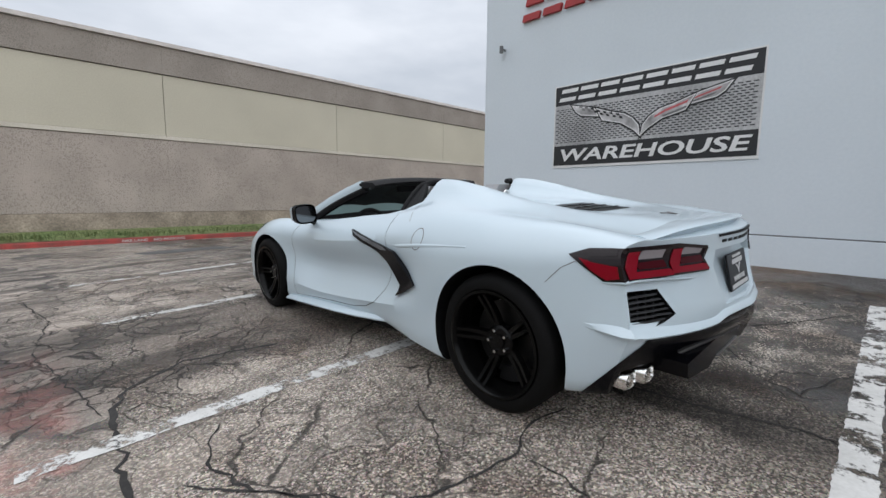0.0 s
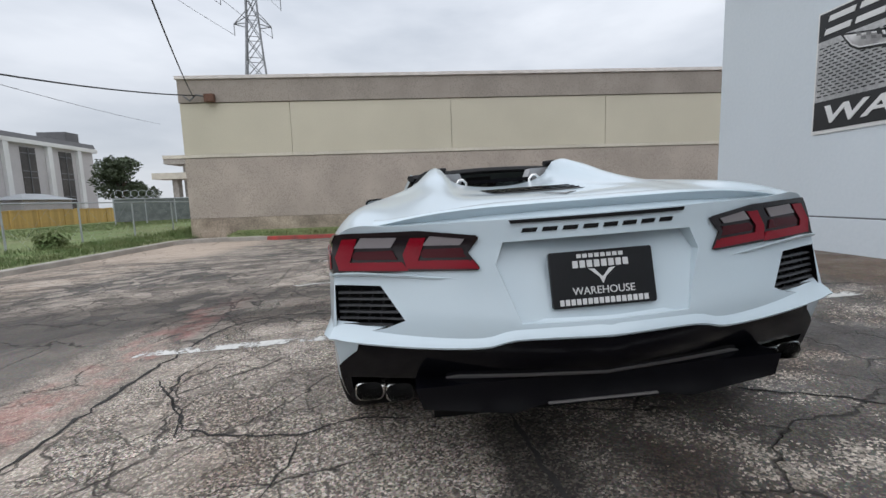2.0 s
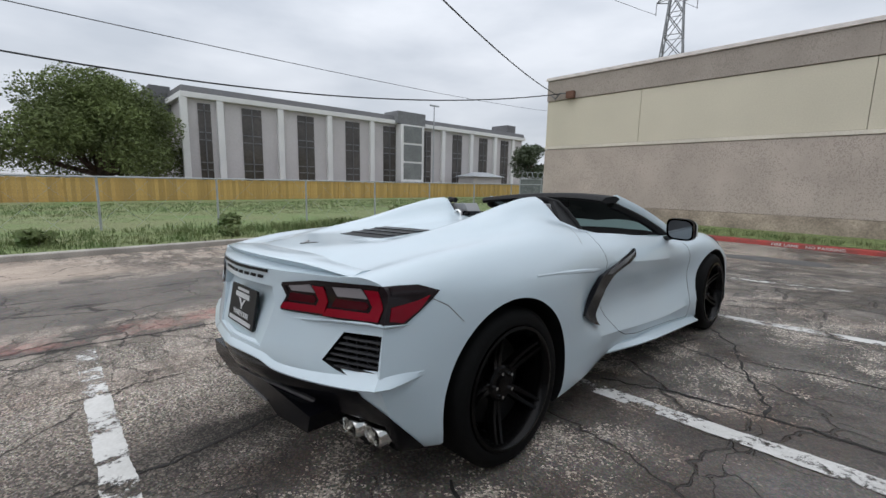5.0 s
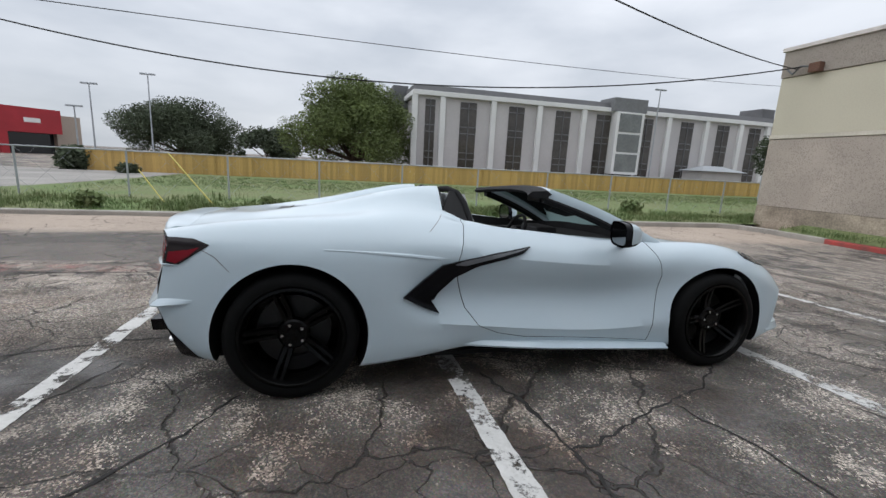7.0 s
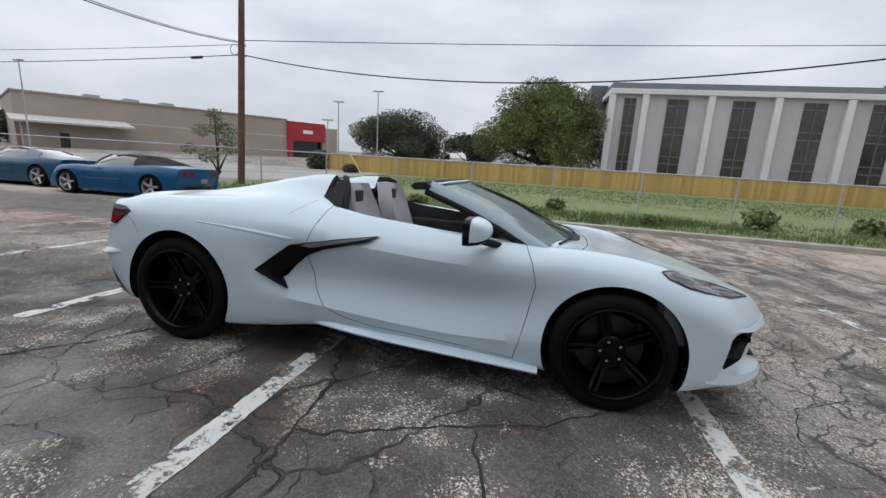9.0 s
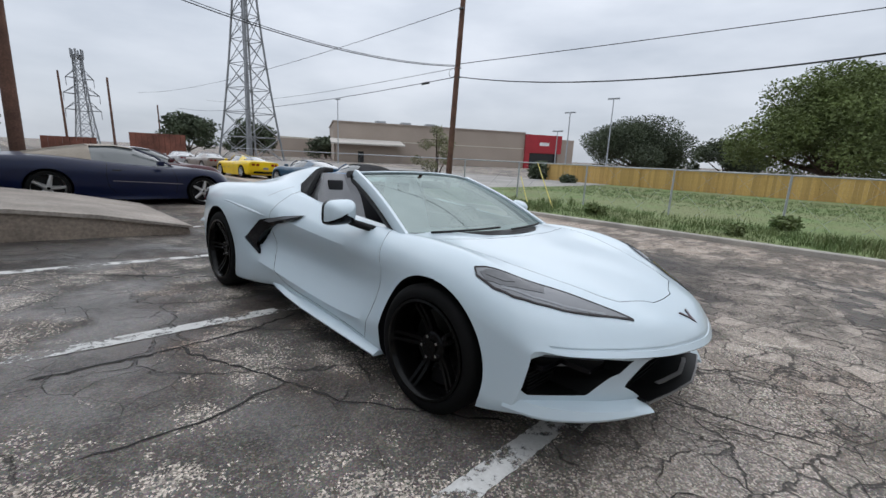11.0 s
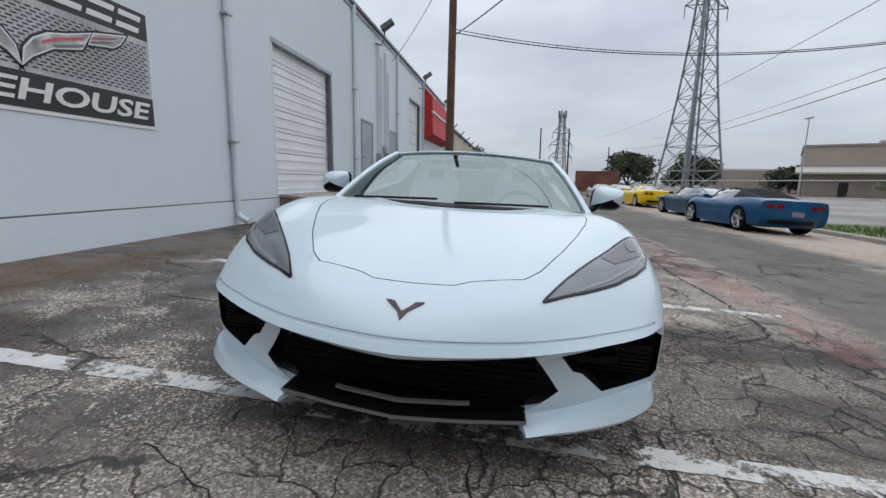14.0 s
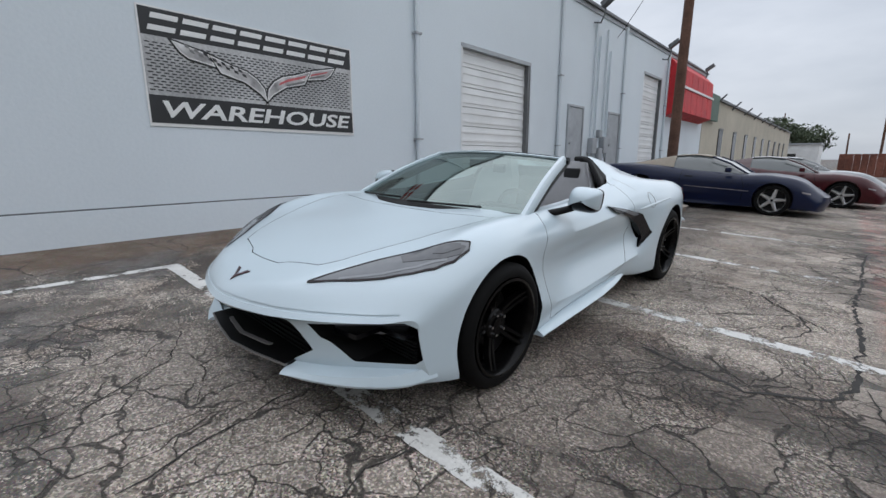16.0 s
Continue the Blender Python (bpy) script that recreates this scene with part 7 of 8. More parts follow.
P1, P2 = (-13.32, -11.5), (1.75, -11.3)
wire((-9.06, 14.4, 5.22), (*P1, 4.95), 1.3, 0.022, "thick black overhead cable to the beige wall")
wire((-34.7, 57.3, 12.0), (*P1, 5.5), 0.6, 0.016)
wire((-9.2, 14.4, 5.15), (*P2, 5.6), 0.8, 0.016)
wire((*P1, 5.4), (*P2, 5.75), 0.7, 0.016)
wire((*P1, 5.45), (*P2, 5.85), 0.72, 0.012)
LOW_END, MID_END, TOP_END = (-21.5, -83.7, 7.4), (-25.7, -82.5, 9.1), (-16.1, -85.0, 9.35)
wire((*P1, 4.95), LOW_END, 0.9, 0.018)
wire((*P1, 5.35), MID_END, 0.7, 0.013)
wire((*P1, 7.9), TOP_END, 1.0, 0.014)
wire((4.05, -12.2, 5.1), (*P2, 8.0), 0.2, 0.01)
splice = [Vector((*P1, 4.95)).lerp(Vector(LOW_END), 0.03), Vector((*P1, 4.95)).lerp(Vector(LOW_END), 0.038)]
tagged(finish("cable_splice", rod(bmesh.new(), splice[0] - Vector((0, 0, 0.13)), splice[1] - Vector((0, 0, 0.16)), 0.06), m_wire), "black splice box on the overhead cable", "splice")
part("cable_coil", sweep(bmesh.new(), [(-0.23, -0.22 + 0.2 * math.cos(a), 5.55 + 0.2 * math.sin(a)) for a in np.linspace(0, 6.28, 20)], 0.012, 5), m_wire, pole, "coiled black cable")
for a, b in (((-10.95, -4.6, -0.33), (-12.4, -6.25, 1.2)), ((-12.0, -6.3, -0.36), (-12.9, -7.3, 0.62))):
    tagged(finish("guy_guard", rod(bmesh.new(), a, b, 0.018), mat("yellow_plastic", (0.55, 0.47, 0.12), 0.6, vary=0.05) if "yellow_plastic" not in bpy.data.materials else bpy.data.materials["yellow_plastic"]), "yellow guard on a guy wire", "guy wire", "guy wires")

# chain-link fence: posts, top rail, wires
chain = thing("chain_link_fence", pose(0, 0, 0), "grey chain-link fence along the field", "fence")
CX = -13.6
for k in range(19):
    y = -11.0 + 3.1 * k
    part("post", rod(bmesh.new(), (CX, y, -0.6), (CX, y, 1.22), 0.032, sides=8), m_grey_metal, chain)
part("top_rail", rod(bmesh.new(), (CX, -40, 1.2), (CX, 46, 1.2), 0.024, sides=8), m_grey_metal, chain)
verts, faces = [], []
for k in range(-40, 46):
    for d in (1, -1):
        a, b = Vector((CX, k, -0.4 if d > 0 else 1.18)), Vector((CX, k + 1.6, 1.18 if d > 0 else -0.4))
        i = len(verts)
        verts += [tuple(a + Vector((0, 0.004, 0))), tuple(a - Vector((0, 0.004, 0))), tuple(b - Vector((0, 0.004, 0))), tuple(b + Vector((0, 0.004, 0)))]
        faces.append((i, i + 1, i + 2, i + 3))
me = bpy.data.meshes.new("wire_mesh")
me.from_pydata(verts, [], faces)
me.materials.append(m_grey_metal)
ob = new("wire_mesh", me)
ob.parent = chain
tagged(ob, kind="stuff")

# short screened fence between the field and the beige building, with a coil of wire on top
screen = thing("screened_fence", pose(-26.2, 34.25, 0, 0, 0, 32.6), "chain-link fence with grey screen and coiled wire", "fence")
for x in (0, 2.2, 4.4, 6.6):
    part("post", rod(bmesh.new(), (x, 0, -0.7), (x, 0, 1.76), 0.05, sides=8), m_grey_metal, screen)
part("top_rail", rod(bmesh.new(), (0, 0, 1.72), (6.6, 0, 1.72), 0.04, sides=8), m_grey_metal, screen)
part("screen_cloth", boxed(0.05, 6.55, -0.006, 0.006, -0.2, 1.68), mat("grey_screen_cloth", (0.15, 0.165, 0.165), 0.9, vary=0.2, scale=2, fine=60, bump=0.004), screen, "faded grey screen cloth")
part("wire_coil", sweep(bmesh.new(), [(0.3 + 0.55 * t + 0.42 * math.cos(6.283 * t), 0.1 * math.sin(6.283 * t), 2.1 + 0.36 * math.sin(6.283 * t)) for t in np.linspace(0, 5, 90)], 0.022, 5), m_grey_metal, screen, "coil of barbed wire")

# wooden fence: boards as parts
fence = thing("wooden_fence", pose(0, 0, 0), "yellow wooden privacy fence across the field", "fence")
shared = []
for k in range(4):
    bm = boxed(-0.015, 0.015, -0.1, 0.1, 0, 1.85 - 0.02 * k)
    me = bpy.data.meshes.new("board")
    bm.to_mesh(me)
    bm.free()
    me.materials.append(m_fence)
    shared.append(me)
r = random.Random(11)
for k in range(290):
    y = -19.5 + 0.235 * k
    ob = new("board", r.choice(shared))
    ob.parent = fence
    ob.matrix_basis = pose(FENCE_X + r.uniform(-0.01, 0.01), y, -0.75 + 0.02 * math.sin(y * 0.5), 0, 0, r.uniform(-2, 2)) @ Matrix.Diagonal((1, 1.14, 1, 1))
for z in (-0.3, 0.7):
    part("rail", boxed(FENCE_X - 0.09, FENCE_X - 0.03, -19.6, 49, z, z + 0.1), m_fence, fence)
for k in range(24):
    part("post", boxed(FENCE_X + 0.03, FENCE_X + 0.09, -19.4 + 2.9 * k, -19.3 + 2.9 * k, -0.8, 1.08), m_fence, fence)


def lattice_tower(x, y, z, height, base, top, arms, label, turn=0.0, levels=9):
    """A steel lattice tower: four legs, braces, cross-arms."""
    t = thing("transmission_tower", pose(x, y, z, 0, 0, turn), label, "pylon", "pylons")
    def half(h):
        k = h / height
        return base / 2 * (1 - k) ** 1.8 + top / 2 * (1 - (1 - k) ** 1.8)
    hs = [height * (1 - (1 - k / levels) ** 1.15) for k in range(levels + 1)]
    for sx in (1, -1):
        for sy in (1, -1):
            part("leg", sweep(bmesh.new(), [(sx * half(h), sy * half(h), h) for h in hs], 0.16, 4), m_lattice, t)
    def brace(a, b, radius):
        part("brace", rod(bmesh.new(), a, b, radius, sides=4), m_lattice, t)
    for a, b in zip(hs, hs[1:]):
        p, q = half(a), half(b)
        for s in (1, -1):
            brace((-p, s * p, a), (q, s * q, b), 0.07), brace((p, s * p, a), (-q, s * q, b), 0.07)
            brace((s * p, -p, a), (s * q, q, b), 0.07), brace((s * p, p, a), (s * q, -q, b), 0.07)
            brace((-q, s * q, b), (q, s * q, b), 0.06), brace((s * q, -q, b), (s * q, q, b), 0.06)
    for h, reach in arms:
        w = half(h)
        for s in (1, -1):
            bm = bmesh.new()
            for e in (1, -1):
                rod(bm, (s * w, e * w, h), (s * reach, 0, h), 0.08, sides=4), rod(bm, (s * w, e * w, h + 1.8), (s * reach, 0, h), 0.08, sides=4)
            rod(bm, (s * reach, 0, h), (s * reach, 0, h - 1.8), 0.07, sides=5)
            part("cross_arm", bm, m_lattice, t)
    return t


ARMS = ((31.4, 2.9), (36.0, 4.6), (40.5, 3.0))
tower = lattice_tower(-28.5, -71.2, -0.9, 44, 7.2, 1.1, ((28.2, 3.5), (33.0, 4.6), (38.0, 3.5)), "tall grey steel lattice transmission tower", 15, 13)
part("mast", rod(bmesh.new(), (0.6, 0.4, 0), (0.6, 0.4, 36), 0.34, 0.28, 14), m_lattice, tower, "grey tubular mast inside")
lattice_tower(-27.0, 73.5, -0.9, 44, 8.5, 1.2, ARMS, "tall grey steel lattice transmission tower behind the roof", 15, 13)
bt = lattice_tower(-14.6, -130, -0.9, 21, 4.0, 1.4, ((9, 3.4), (12.5, 3.4), (16, 2.6)), "distant lattice mast with antennas", 10, 8)
for k in range(6):
    a = 2 * math.pi * k / 6
    part("antenna", boxed(1.1 * math.cos(a) - 0.16, 1.1 * math.cos(a) + 0.16, 1.1 * math.sin(a) - 0.16, 1.1 * math.sin(a) + 0.16, 20.2, 22.2), m_lattice, bt, "panel antenna")
    part("antenna_arm", rod(bmesh.new(), (0, 0, 21), (1.1 * math.cos(a), 1.1 * math.sin(a), 21), 0.06, sides=5), m_lattice, bt)
for h, reach in ARMS:
    for s in (1, -1):
        wire((-28.5 + s * reach * 0.97, -71.2 + s * reach * 0.26, h - 2.6), (-27 + s * reach * 0.97, 73.5 + s * reach * 0.26, h - 2.6), 4.5, 0.03, "high-voltage line between the towers")
for x, y, top in ((-51.5, -26, 7.6), (-53.4, -21.2, 9.3), (-51.0, -27.3, 5.2), (-42.5, 36.3, 11.2), (-38, -60, 9.5)):
    p = thing("street_lamp", pose(x, y, -0.75), "thin grey car park lamp post", "lamp post", "lamp posts")
    part("shaft", rod(bmesh.new(), (0, 0, 0), (0, 0, top + 0.75), 0.1, 0.06), m_grey_metal, p)
    for s in (1, -1):
        part("head", boxed(-0.1, 0.1, *sorted((s * 0.05, s * 0.75)), top + 0.7, top + 0.88, 0.02), m_grey_metal, p)
for x, y, top in ((-8.5, -62, 8.5), (-5.0, -70, 9.5), (-2.0, -95, 5.2), (3.0, -110, 4.6), (9.0, -120, 11), (-20, -90, 8)):
    wooden_pole(x, y, -0.8, top, (0.1, 0.1), "distant wooden utility pole")
rust = mat("rusty_steel", (0.16, 0.06, 0.04), 0.85, vary=0.25, scale=0.6, fine=8)
for a, b, h in ((-14.3, -8.7, 3.2), (-5.9, -1.5, 2.4)):
    c = thing("steel_screen", pose(0, -56, -0.8), "rust-brown corrugated steel screen wall", "screen wall", "screen walls")
    for k in range(int((b - a) / 0.55)):
        part("panel", boxed(a + 0.55 * k, a + 0.55 * k + 0.53, -0.12 if k % 2 else 0.0, 0.2, 0, h, 0.02), rust, c)
far = thing("far_building", pose(-62, -128, -0.8), "distant tan low building", "building")
part("wall", boxed(-26, 14, 0, 14, 0, 5.2), m_store, far)
part("roof", boxed(-26.3, 14.3, -0.3, 14, 5.2, 5.6), m_ledge, far)
for k in range(9):
    part("window", boxed(-24 + 4 * k, -22.2 + 4 * k, -0.06, -0.002, 2.4, 3.5), m_window, far)
bridge = thing("overpass", pose(-30, 120, 0), "distant pale concrete overpass", "bridge")
part("deck", boxed(-40, 30, 0, 8, 12.6, 14.0), m_concrete, bridge)
part("lower_deck", boxed(-40, 30, -6, 0, 8.2, 9.8), m_ledge, bridge, "pale lower deck")
part("parapet", boxed(-40, 30, -0.3, 0, 14.0, 14.9), m_ledge, bridge, "pale parapet")
for k in range(5):
    part("pier", boxed(-36 + 14 * k, -34 + 14 * k, 2, 5, -0.9, 12.6), m_concrete, bridge)
    part("lower_pier", boxed(-36 + 14 * k, -34.5 + 14 * k, -4, -2, -0.9, 8.2), m_concrete, bridge)
# ---- parked cars ----
C_LINES = (
    ((-2.28, 0, 0.9), (-1.6, 0, 0.96), (-0.9, 0, 0.95), (0.0, 0, 0.9), (0.75, 0, 0.84), (1.4, 0, 0.78), (1.9, 0, 0.65), (2.25, 0, 0.42)),
    ((-2.26, 0.3, 0.9), (-1.6, 0.3, 0.95), (0.0, 0.3, 0.89), (0.75, 0.3, 0.83), (1.4, 0.3, 0.77), (1.9, 0.3, 0.64), (2.23, 0.3, 0.42)),
    ((-2.24, 0.5, 0.9), (-1.6, 0.5, 0.94), (0.0, 0.5, 0.87), (0.75, 0.5, 0.82), (1.4, 0.5, 0.78), (1.9, 0.5, 0.64), (2.18, 0.5, 0.42)),
    ((-2.2, 0.66, 0.89), (-1.4, 0.68, 0.93), (0.0, 0.68, 0.85), (0.75, 0.68, 0.81), (1.33, 0.68, 0.81), (1.9, 0.66, 0.64), (2.1, 0.62, 0.43)),
    ((-2.15, 0.78, 0.87), (-1.4, 0.83, 0.9), (-0.4, 0.8, 0.83), (0.75, 0.8, 0.79), (1.33, 0.82, 0.8), (1.8, 0.79, 0.66), (2.0, 0.73, 0.44)),
    ((-2.12, 0.84, 0.74), (-1.4, 0.91, 0.74), (-0.4, 0.885, 0.7), (0.75, 0.885, 0.69), (1.33, 0.91, 0.7), (1.8, 0.86, 0.55), (1.95, 0.8, 0.42)),
    ((-2.12, 0.86, 0.58), (-1.4, 0.925, 0.58), (-0.4, 0.9, 0.55), (0.75, 0.9, 0.54), (1.33, 0.925, 0.55), (1.8, 0.88, 0.46), (1.95, 0.82, 0.37)),
    ((-2.12, 0.85, 0.42), (-1.4, 0.92, 0.4), (-0.4, 0.895, 0.37), (0.75, 0.89, 0.36), (1.33, 0.92, 0.36), (1.8, 0.88, 0.33), (1.95, 0.82, 0.3)),
    ((-2.08, 0.82, 0.28), (-1.4, 0.88, 0.22), (-0.4, 0.86, 0.2), (0.75, 0.86, 0.2), (1.33, 0.88, 0.2), (1.8, 0.86, 0.2), (1.95, 0.8, 0.22)),
) + (
    ((-1.92, 0.74, 0.22), (-1.3, 0.8, 0.15), (1.36, 0.8, 0.14), (2.05, 0.76, 0.15)),
    ((-1.95, 0.5, 0.2), (-1.3, 0.5, 0.14), (1.36, 0.5, 0.13), (2.15, 0.5, 0.14)),
    ((-1.97, 0.25, 0.2), (-1.3, 0.25, 0.14), (1.36, 0.25, 0.13), (2.19, 0.25, 0.14)),
    ((-1.97, 0, 0.2), (-1.3, 0, 0.14), (1.36, 0, 0.13), (2.2, 0, 0.14)),
)
C_TAIL = ((0.0, -2.28, 0.9), (0.3, -2.3, 0.7), (0.7, -2.28, 0.42), (1.0, -1.97, 0.2))
C_NOSE = ((0.0, 2.25, 0.42), (0.5, 2.26, 0.3), (1.0, 2.2, 0.14))
c_wells = bmesh.new()
for s in (1, -1):
    rod(c_wells, (s * 0.5, -1.327, 0.335), (s * 1.3, -1.327, 0.335), 0.365, sides=40)
    rod(c_wells, (s * 0.5, 1.327, 0.325), (s * 1.3, 1.327, 0.325), 0.35, sides=40)
parked_shell = carve(to_mesh(car_shell(C_LINES, C_TAIL, C_NOSE, 0.0, 60, 3), m_white), ("DIFFERENCE", to_mesh(c_wells, m_dark)))
c_skin_bm = car_shell(C_LINES, C_TAIL, C_NOSE, 0.0, 60, 3)
c_skin = BVHTree.FromBMesh(c_skin_bm)
c_skin_bm.free()
m_cabinglass = mat("dark_car_glass", (0.075, 0.085, 0.085), 0.08, vary=0, coat=0.8)
m_alloy = mat("silver_alloy", (0.5, 0.5, 0.5), 0.3, metal=0.7, vary=0)


def greenhouse(sections, k0, k1):
    bm = bmesh.new()
    rows = [[bm.verts.new(p) for p in ((-wb, y, zb), (-(wb + wt) / 2 - 0.02, y, (zb + zt) / 2), (-wt, y, zt - 0.02), (-wt * 0.5, y, zt), (0, y, zt + 0.008), (wt * 0.5, y, zt), (wt, y, zt - 0.02), ((wb + wt) / 2 + 0.02, y, (zb + zt) / 2), (wb, y, zb))] for y, wb, zb, wt, zt in sections]
    for a, b in zip(rows, rows[1:]):
        for k in range(k0, k1):
            bm.faces.new((a[k], b[k], b[k + 1], a[k + 1]))
    bmesh.ops.delete(bm, geom=[v for v in bm.verts if not v.link_faces], context="VERTS")
    return bm


def parked_car(color, roof, label, m, soft=False):
    paint = mat("paint_" + label.split()[0], color, 0.3, vary=0.04, scale=3, fine=60, coat=0.15, spec=0.3)
    c = thing("parked_car", m, label, "car", "parked sports cars")
    me = parked_shell.copy()
    me.materials[0] = paint
    put("body", me, c)
    me.materials.clear(), me.materials.append(paint), me.materials.append(m_dark)
    g = [(0.82, 0.6, 0.8, 0.52, 0.82), (0.45, 0.7, 0.81, 0.5, 1.04), (0.1, 0.73, 0.83, 0.5, 1.17), (-0.25, 0.74, 0.85, 0.5, 1.2), (-0.65, 0.72, 0.88, 0.49, 1.17), (-1.1, 0.66, 0.9, 0.46, 1.07), (-1.6, 0.55, 0.92, 0.4, 0.95)]
    part("cabin_glass", greenhouse(g, 0, 8), m_cabinglass, c, "dark cabin glass", smooth=50)
    rm = mat("roof_" + label.split()[0], roof, 0.8 if soft else 0.3, vary=0.08, scale=5, fine=60, coat=0 if soft else 0.8)
    grow = [(y, wb + 0.012, zb, wt + 0.014, zt + 0.012) for y, wb, zb, wt, zt in g]
    part("roof", greenhouse(grow[2:] if soft else grow[2:5], 2, 6), rm, c, "soft top" if soft else "", smooth=50)
    if soft:
        part("roof_side", greenhouse(grow[4:], 0, 8), rm, c, smooth=50)
    else:
        part("rear_pillar", greenhouse(grow[4:6], 0, 2), rm, c, smooth=50)
        part("rear_pillar", greenhouse(grow[4:6], 6, 8), rm, c, smooth=50)
    for s in (1, -1):
        part("windscreen_pillar", sweep(bmesh.new(), [(s * wb * 0.5 + s * wt * 0.5, y, zt - 0.012) for y, wb, zb, wt, zt in g[:3]], 0.022, 6), rm if not soft else paint, c)
        part("door_mirror", boxed(*sorted((s * 0.84, s * 1.0)), 0.42, 0.54, 0.84, 0.95, 0.03), paint, c, smooth=50)
        for x in (0.42, 0.63):
            bm = drape([(s * x + 0.085 * math.cos(a), 0.74 + 0.062 * math.sin(a)) for a in np.linspace(0, 6.0, 14)], 1, -1, c_skin, 0.003, 0.012)
            part("tail_lamp", bm, m_red, c, "round red tail lamp", smooth=30)
        part("side_line", drape(ribbon([(-0.35, 0.5), (0.9, 0.47)], 0.012), 0, s, c_skin, 0.001, 0.002, 0.05), m_clear, c)
        for seam in ([(-0.42, 0.86), (-0.46, 0.62), (-0.42, 0.38), (-0.3, 0.26)], [(0.72, 0.79), (0.8, 0.55), (0.78, 0.26)]):
            part("door_seam", drape(ribbon(seam, 0.009), 0, s, c_skin, 0.0008, 0.0015, 0.05), m_mesh, c)
        part("door_handle", drape([(-0.36, 0.7), (-0.2, 0.7), (-0.2, 0.725), (-0.36, 0.725)], 0, s, c_skin, 0.001, 0.003), m_mesh, c)
        part("marker_lamp", drape([(1.78, 0.5), (1.92, 0.47), (1.92, 0.5), (1.78, 0.53)], 0, s, c_skin, 0.001, 0.003), m_clear, c)
    part("plate", drape([(-0.15, 0.5), (0.15, 0.5), (0.15, 0.62), (-0.15, 0.62)], 1, -1, c_skin, 0.003, 0.006), m_clear, c)
    part("rear_valance", drape([(-0.6, 0.28), (0.6, 0.28), (0.55, 0.4), (-0.55, 0.4)], 1, -1, c_skin, 0.003, 0.006), m_dark, c)
    for s in (1, -1):
        for y, rr in ((1.327, 0.315), (-1.327, 0.33)):
            w = part("wheel", lathe(bmesh.new(), [(-0.13, rr - 0.08), (-0.13, rr - 0.02), (-0.1, rr), (0.1, rr), (0.13, rr - 0.02), (0.13, rr - 0.075)], 32), m_tyre, c, "black tyre on a silver alloy rim", smooth=40)
            part("rim", lathe(bmesh.new(), [(0.125, rr - 0.07), (0.1, rr - 0.085), (0.02, rr - 0.09)], 32), m_alloy, w, smooth=40)
            bm = bmesh.new()
            for k in range(5):
                a = 2 * math.pi * k / 5 + 0.2
                p, q = Vector((0.085, 0.03 * math.sin(a), 0.03 * math.cos(a))), Vector((0.11, (rr - 0.08) * math.sin(a), (rr - 0.08) * math.cos(a)))
                rod(bm, p, q, 0.045, 0.026, 6)
            part("spoke_star", bm, m_alloy, w, "silver five-spoke star")
            part("brake", rod(bmesh.new(), (-0.02, 0, 0), (0.03, 0, 0), rr - 0.1, sides=24), m_dark, w)
            w.matrix_basis = pose(s * 0.785, y, rr, 0, 0, 0 if s > 0 else 180)
    return c


def lot_pose(x, y, heading):
    z = ground_z(x, y) + 0.005
    return Matrix.Translation((x, y, z)) @ Matrix.Rotation(radians(-2.5), 4, "Y") @ Matrix.Rotation(radians(heading), 4, "Z")


parked_car((0.002, 0.0065, 0.032), (0.30, 0.26, 0.21), "navy blue older sports car with a tan soft top", lot_pose(0.3, -8.95, 92), True)
parked_car((0.05, 0.005, 0.008), (0.05, 0.006, 0.008), "maroon older sports car parked beside a blue one", lot_pose(-0.75, -12.3, 92))
parked_car((0.36, 0.37, 0.38), (0.36, 0.37, 0.38), "silver older sports car at the end of a row", lot_pose(-0.9, -15.6, 92))
parked_car((0.004, 0.07, 0.17), (0.012, 0.012, 0.014), "bright blue sports car with a black soft top", lot_pose(-7.45, -10.95, 184), True)
parked_car((0.01, 0.055, 0.105), (0.01, 0.055, 0.105), "dull blue sports car parked along the kerb", lot_pose(-8.1, -15.9, 184))
parked_car((0.72, 0.5, 0.004), (0.72, 0.5, 0.004), "yellow sports car parked along the kerb", lot_pose(-7.95, -22.8, 183))
parked_car((0.22, 0.19, 0.17), (0.22, 0.19, 0.17), "bronze sports car behind a yellow one", lot_pose(-8.1, -29.5, 183))
parked_car((0.45, 0.45, 0.46), (0.45, 0.45, 0.46), "pale silver car far down the alley", lot_pose(-8.2, -36, 183))
# ---- trees and bushes ----
m_bark = mat("bark", (0.09, 0.065, 0.05), 0.95, vary=0.25, scale=3, fine=25, bump=0.02)
m_leaf = mat("oak_leaves", (0.125, 0.16, 0.05), 0.85, vary=0.3, scale=0.35, fine=3)
m_leaf_dark = mat("dark_oak_leaves", (0.07, 0.09, 0.05), 0.85, vary=0.3, scale=0.35, fine=3)


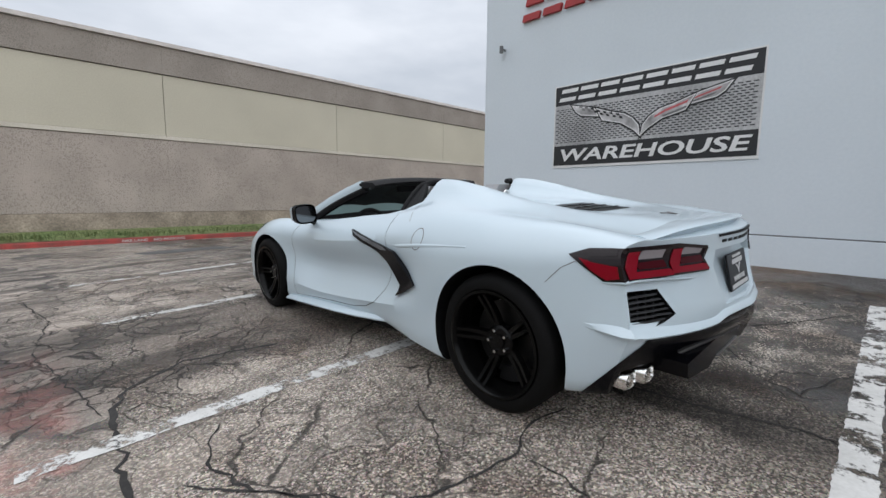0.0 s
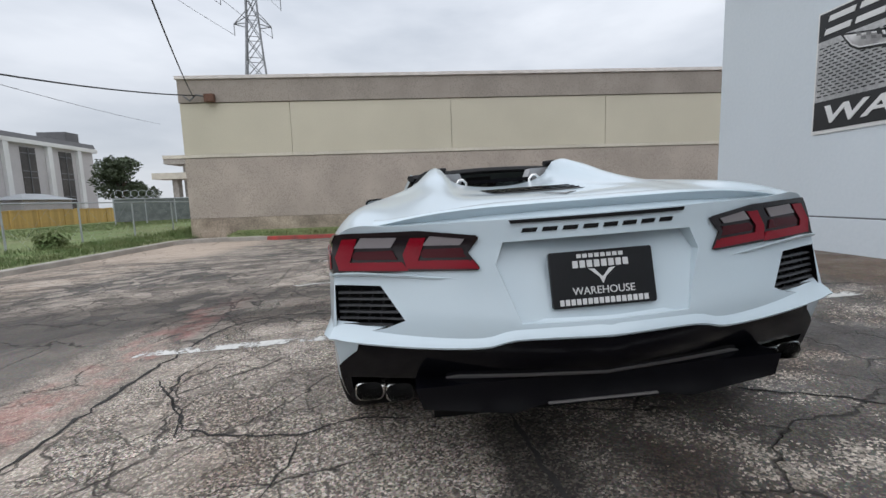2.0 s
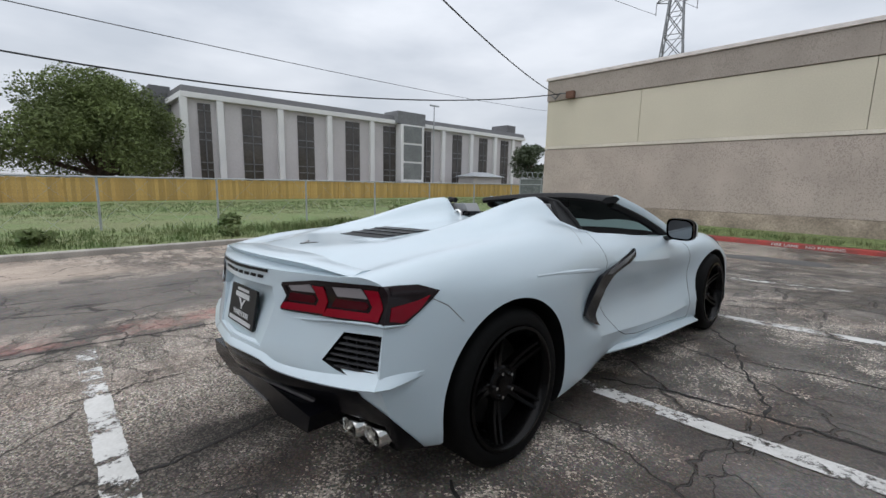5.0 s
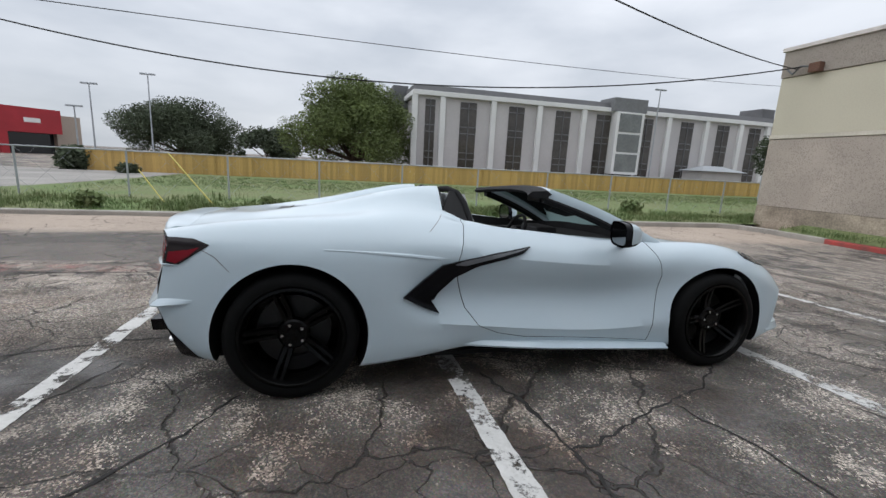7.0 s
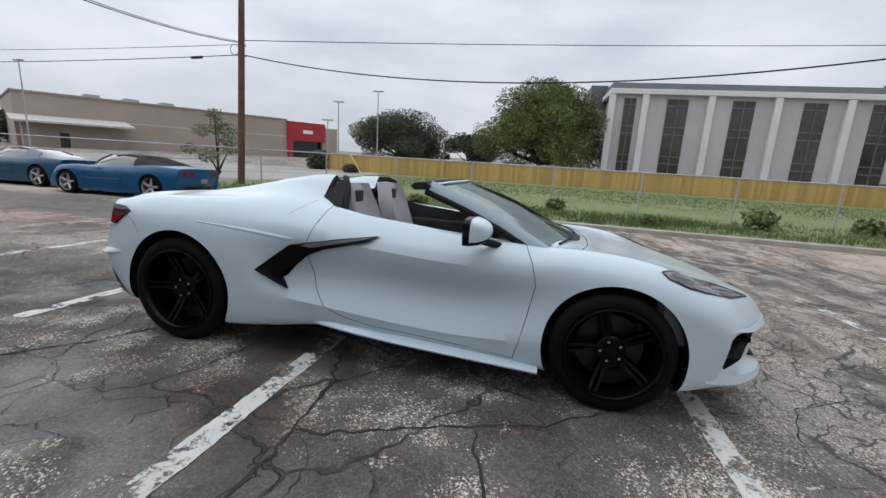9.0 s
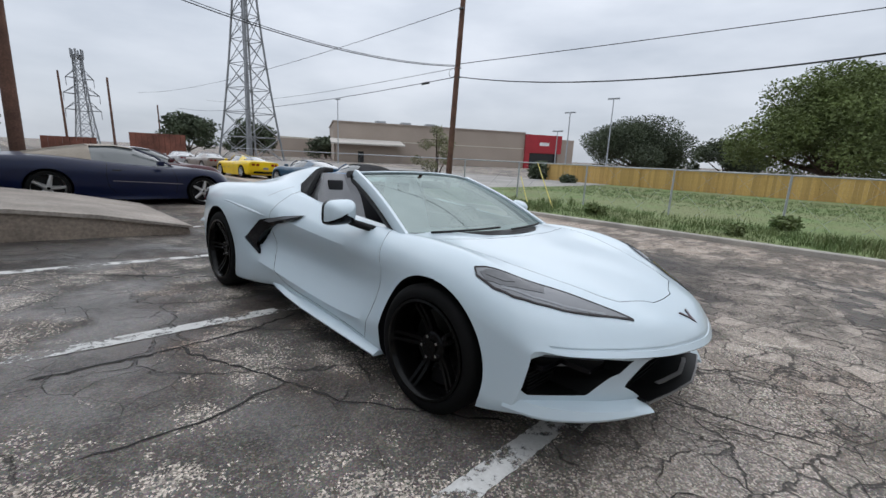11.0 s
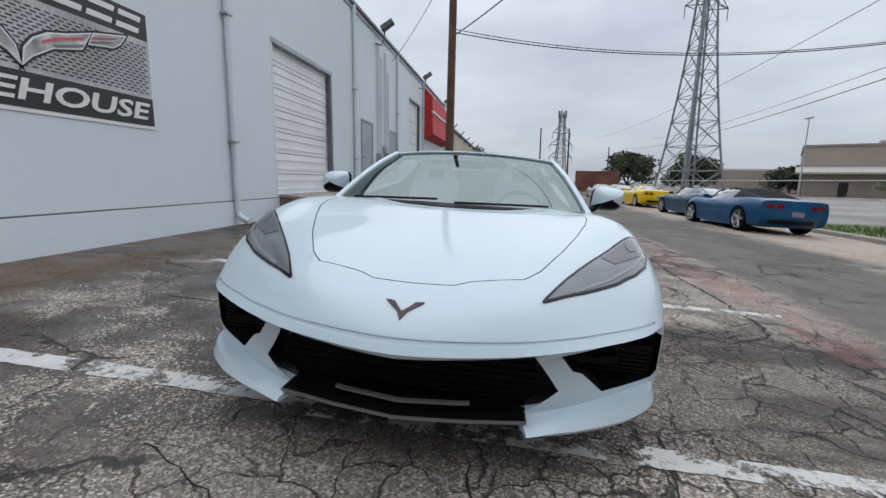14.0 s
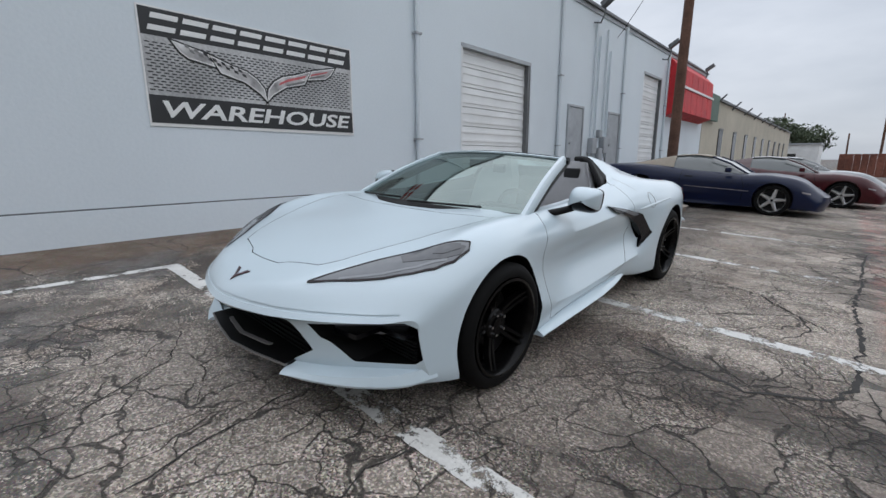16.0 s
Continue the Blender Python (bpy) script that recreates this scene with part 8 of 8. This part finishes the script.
def crown_mesh(name, blobs, count, size, seed, material):
    """Many small leaf clumps spread through and over the blobs (x, y, z, radius, flat)."""
    r = random.Random(seed)
    verts, faces = [], []
    weights = [b[3] ** 2 for b in blobs]
    for _ in range(count):
        x, y, z, rad, flat = r.choices(blobs, weights)[0]
        d = Vector((r.gauss(0, 1), r.gauss(0, 1), r.gauss(0, 1))).normalized()
        k = rad * (r.random() ** 0.33) * (1 + 0.22 * noise.noise(d * 2.3 + Vector((x, y, z))))
        p = Vector((x, y, z)) + Vector((d.x * k, d.y * k, d.z * k * flat))
        s = size * r.uniform(0.5, 1.3)
        u = Vector((r.gauss(0, 1), r.gauss(0, 1), r.gauss(0, 0.6))).normalized()
        w = u.cross(Vector((r.gauss(0, 1), r.gauss(0, 1), r.gauss(0, 1)))).normalized()
        i = len(verts)
        verts += [tuple(p - u * s), tuple(p + w * s * 0.45), tuple(p + u * s), tuple(p - w * s * 0.45)]
        faces.append((i, i + 1, i + 2, i + 3))
    me = bpy.data.meshes.new(name)
    me.from_pydata(verts, [], faces)
    me.materials.append(material)
    return new(name, me)


m_leaf_pale = mat("pale_young_leaf", (0.2, 0.2, 0.11), 0.75, vary=0.3, scale=1.5, fine=20)


def tree(x, y, z, height, spread, seed, material, label, count=9000, size=0.22, lobes=16):
    r = random.Random(seed)
    t = thing("tree", pose(x, y, z), label, "tree", "trees")
    fork = height * 0.2
    part("trunk", sweep(bmesh.new(), [(0.1 * math.sin(k), 0.08 * math.cos(k * 1.3), fork * k / 4 - 0.2) for k in range(5)], lambda k: 0.045 * height * (1 - 0.4 * k), 10), m_bark, t, smooth=60)
    blobs = []
    for k in range(lobes):
        a = 6.283 * k / lobes * 2.4 + r.uniform(0, 0.6)
        up = r.random()
        rad = spread * (0.24 + 0.18 * r.random())
        d = (spread - rad * 0.8) * math.sqrt(1 - (up * 0.95) ** 2) * r.uniform(0.45, 1.12)
        p = Vector((d * math.cos(a), d * math.sin(a), fork + (height - fork - rad * 0.7) * (0.1 + 0.88 * up)))
        blobs.append((p.x, p.y, p.z, rad, 0.72))
        if k % 2 == 0:
            part("limb", sweep(bmesh.new(), [(0, 0, fork - 0.3), tuple(p * 0.45 + Vector((0, 0, fork * 0.35))), tuple(p)], lambda q: 0.018 * height * (1 - 0.8 * q), 7), m_bark, t, smooth=60)
    c = crown_mesh("crown", blobs, count, size, seed + 1, material)
    c.parent = t
    return t


tree(-45.5, 0.7, -0.7, 11.2, 7.1, 21, m_leaf, "broad green oak behind the wooden fence", 90000, 0.13, 34)
tree(-66, -22.2, -0.7, 9.5, 8.6, 22, m_leaf_dark, "dark spreading oak beyond the fence", 60000, 0.16, 30)
tree(-75, -12, -0.7, 7.0, 6.0, 30, m_leaf_dark, "dark oak in the distance", 6000, 0.3)
tree(-28.3, 38.9, -0.7, 6.7, 2.9, 23, m_leaf_dark, "small dark tree beside the beige building", 8000, 0.16, 24)
tree(-21, -78, -0.8, 7.4, 5.5, 24, m_leaf_dark, "green tree beyond the parked cars", 6000, 0.3)
tree(-34, -84, -0.8, 8.0, 6.0, 25, m_leaf_dark, "dark tree behind the transmission tower", 6000, 0.3)
tree(8, -112, -0.8, 12.0, 8.5, 26, m_leaf_dark, "dark tree at the end of the alley", 7000, 0.35)
tree(-60, -100, -0.8, 6.5, 6.0, 27, m_leaf_dark, "distant dark tree over low roofs", 4000, 0.35)
tree(-15.3, -14.6, -0.45, 3.5, 1.5, 28, m_leaf_pale, "thin pale young tree behind the chain-link fence", 2200, 0.07, 9)


def bush(x, y, z, rad, seed, material, label, count=2600):
    b = thing("bush", pose(x, y, z), label, "bush", "bushes")
    r = random.Random(seed)
    blobs = [(r.uniform(-0.45, 0.45) * rad, r.uniform(-0.45, 0.45) * rad, rad * r.uniform(0.4, 0.75), rad * 0.6, 0.85) for _ in range(7)]
    c = crown_mesh("foliage", blobs, count, 0.1 * rad + 0.05, seed, material)
    c.parent = b
    part("stem", rod(bmesh.new(), (0, 0, -0.1), (0, 0, 0.5 * rad), 0.05), m_bark, b)
    return b


bush(-36.5, -20.5, -0.7, 1.7, 41, m_leaf_dark, "round clipped dark bush at the end of the fence")
bush(-33.0, -15.5, -0.7, 0.8, 42, m_leaf_dark, "small round bush in front of the fence", 1200)
for k, (x, y, rad) in enumerate(((-11.5, 7.6, 0.55), (-10.4, 4.2, 0.3), (-10.8, -3.0, 0.35), (-10.2, -7.5, 0.4), (-13.0, 1.5, 0.4), (-12.5, 11.0, 0.5), (-10.3, 0.8, 0.28))):
    bush(x, y, -0.35, rad, 50 + k, m_blade, "clump of green weeds in the field", 500)
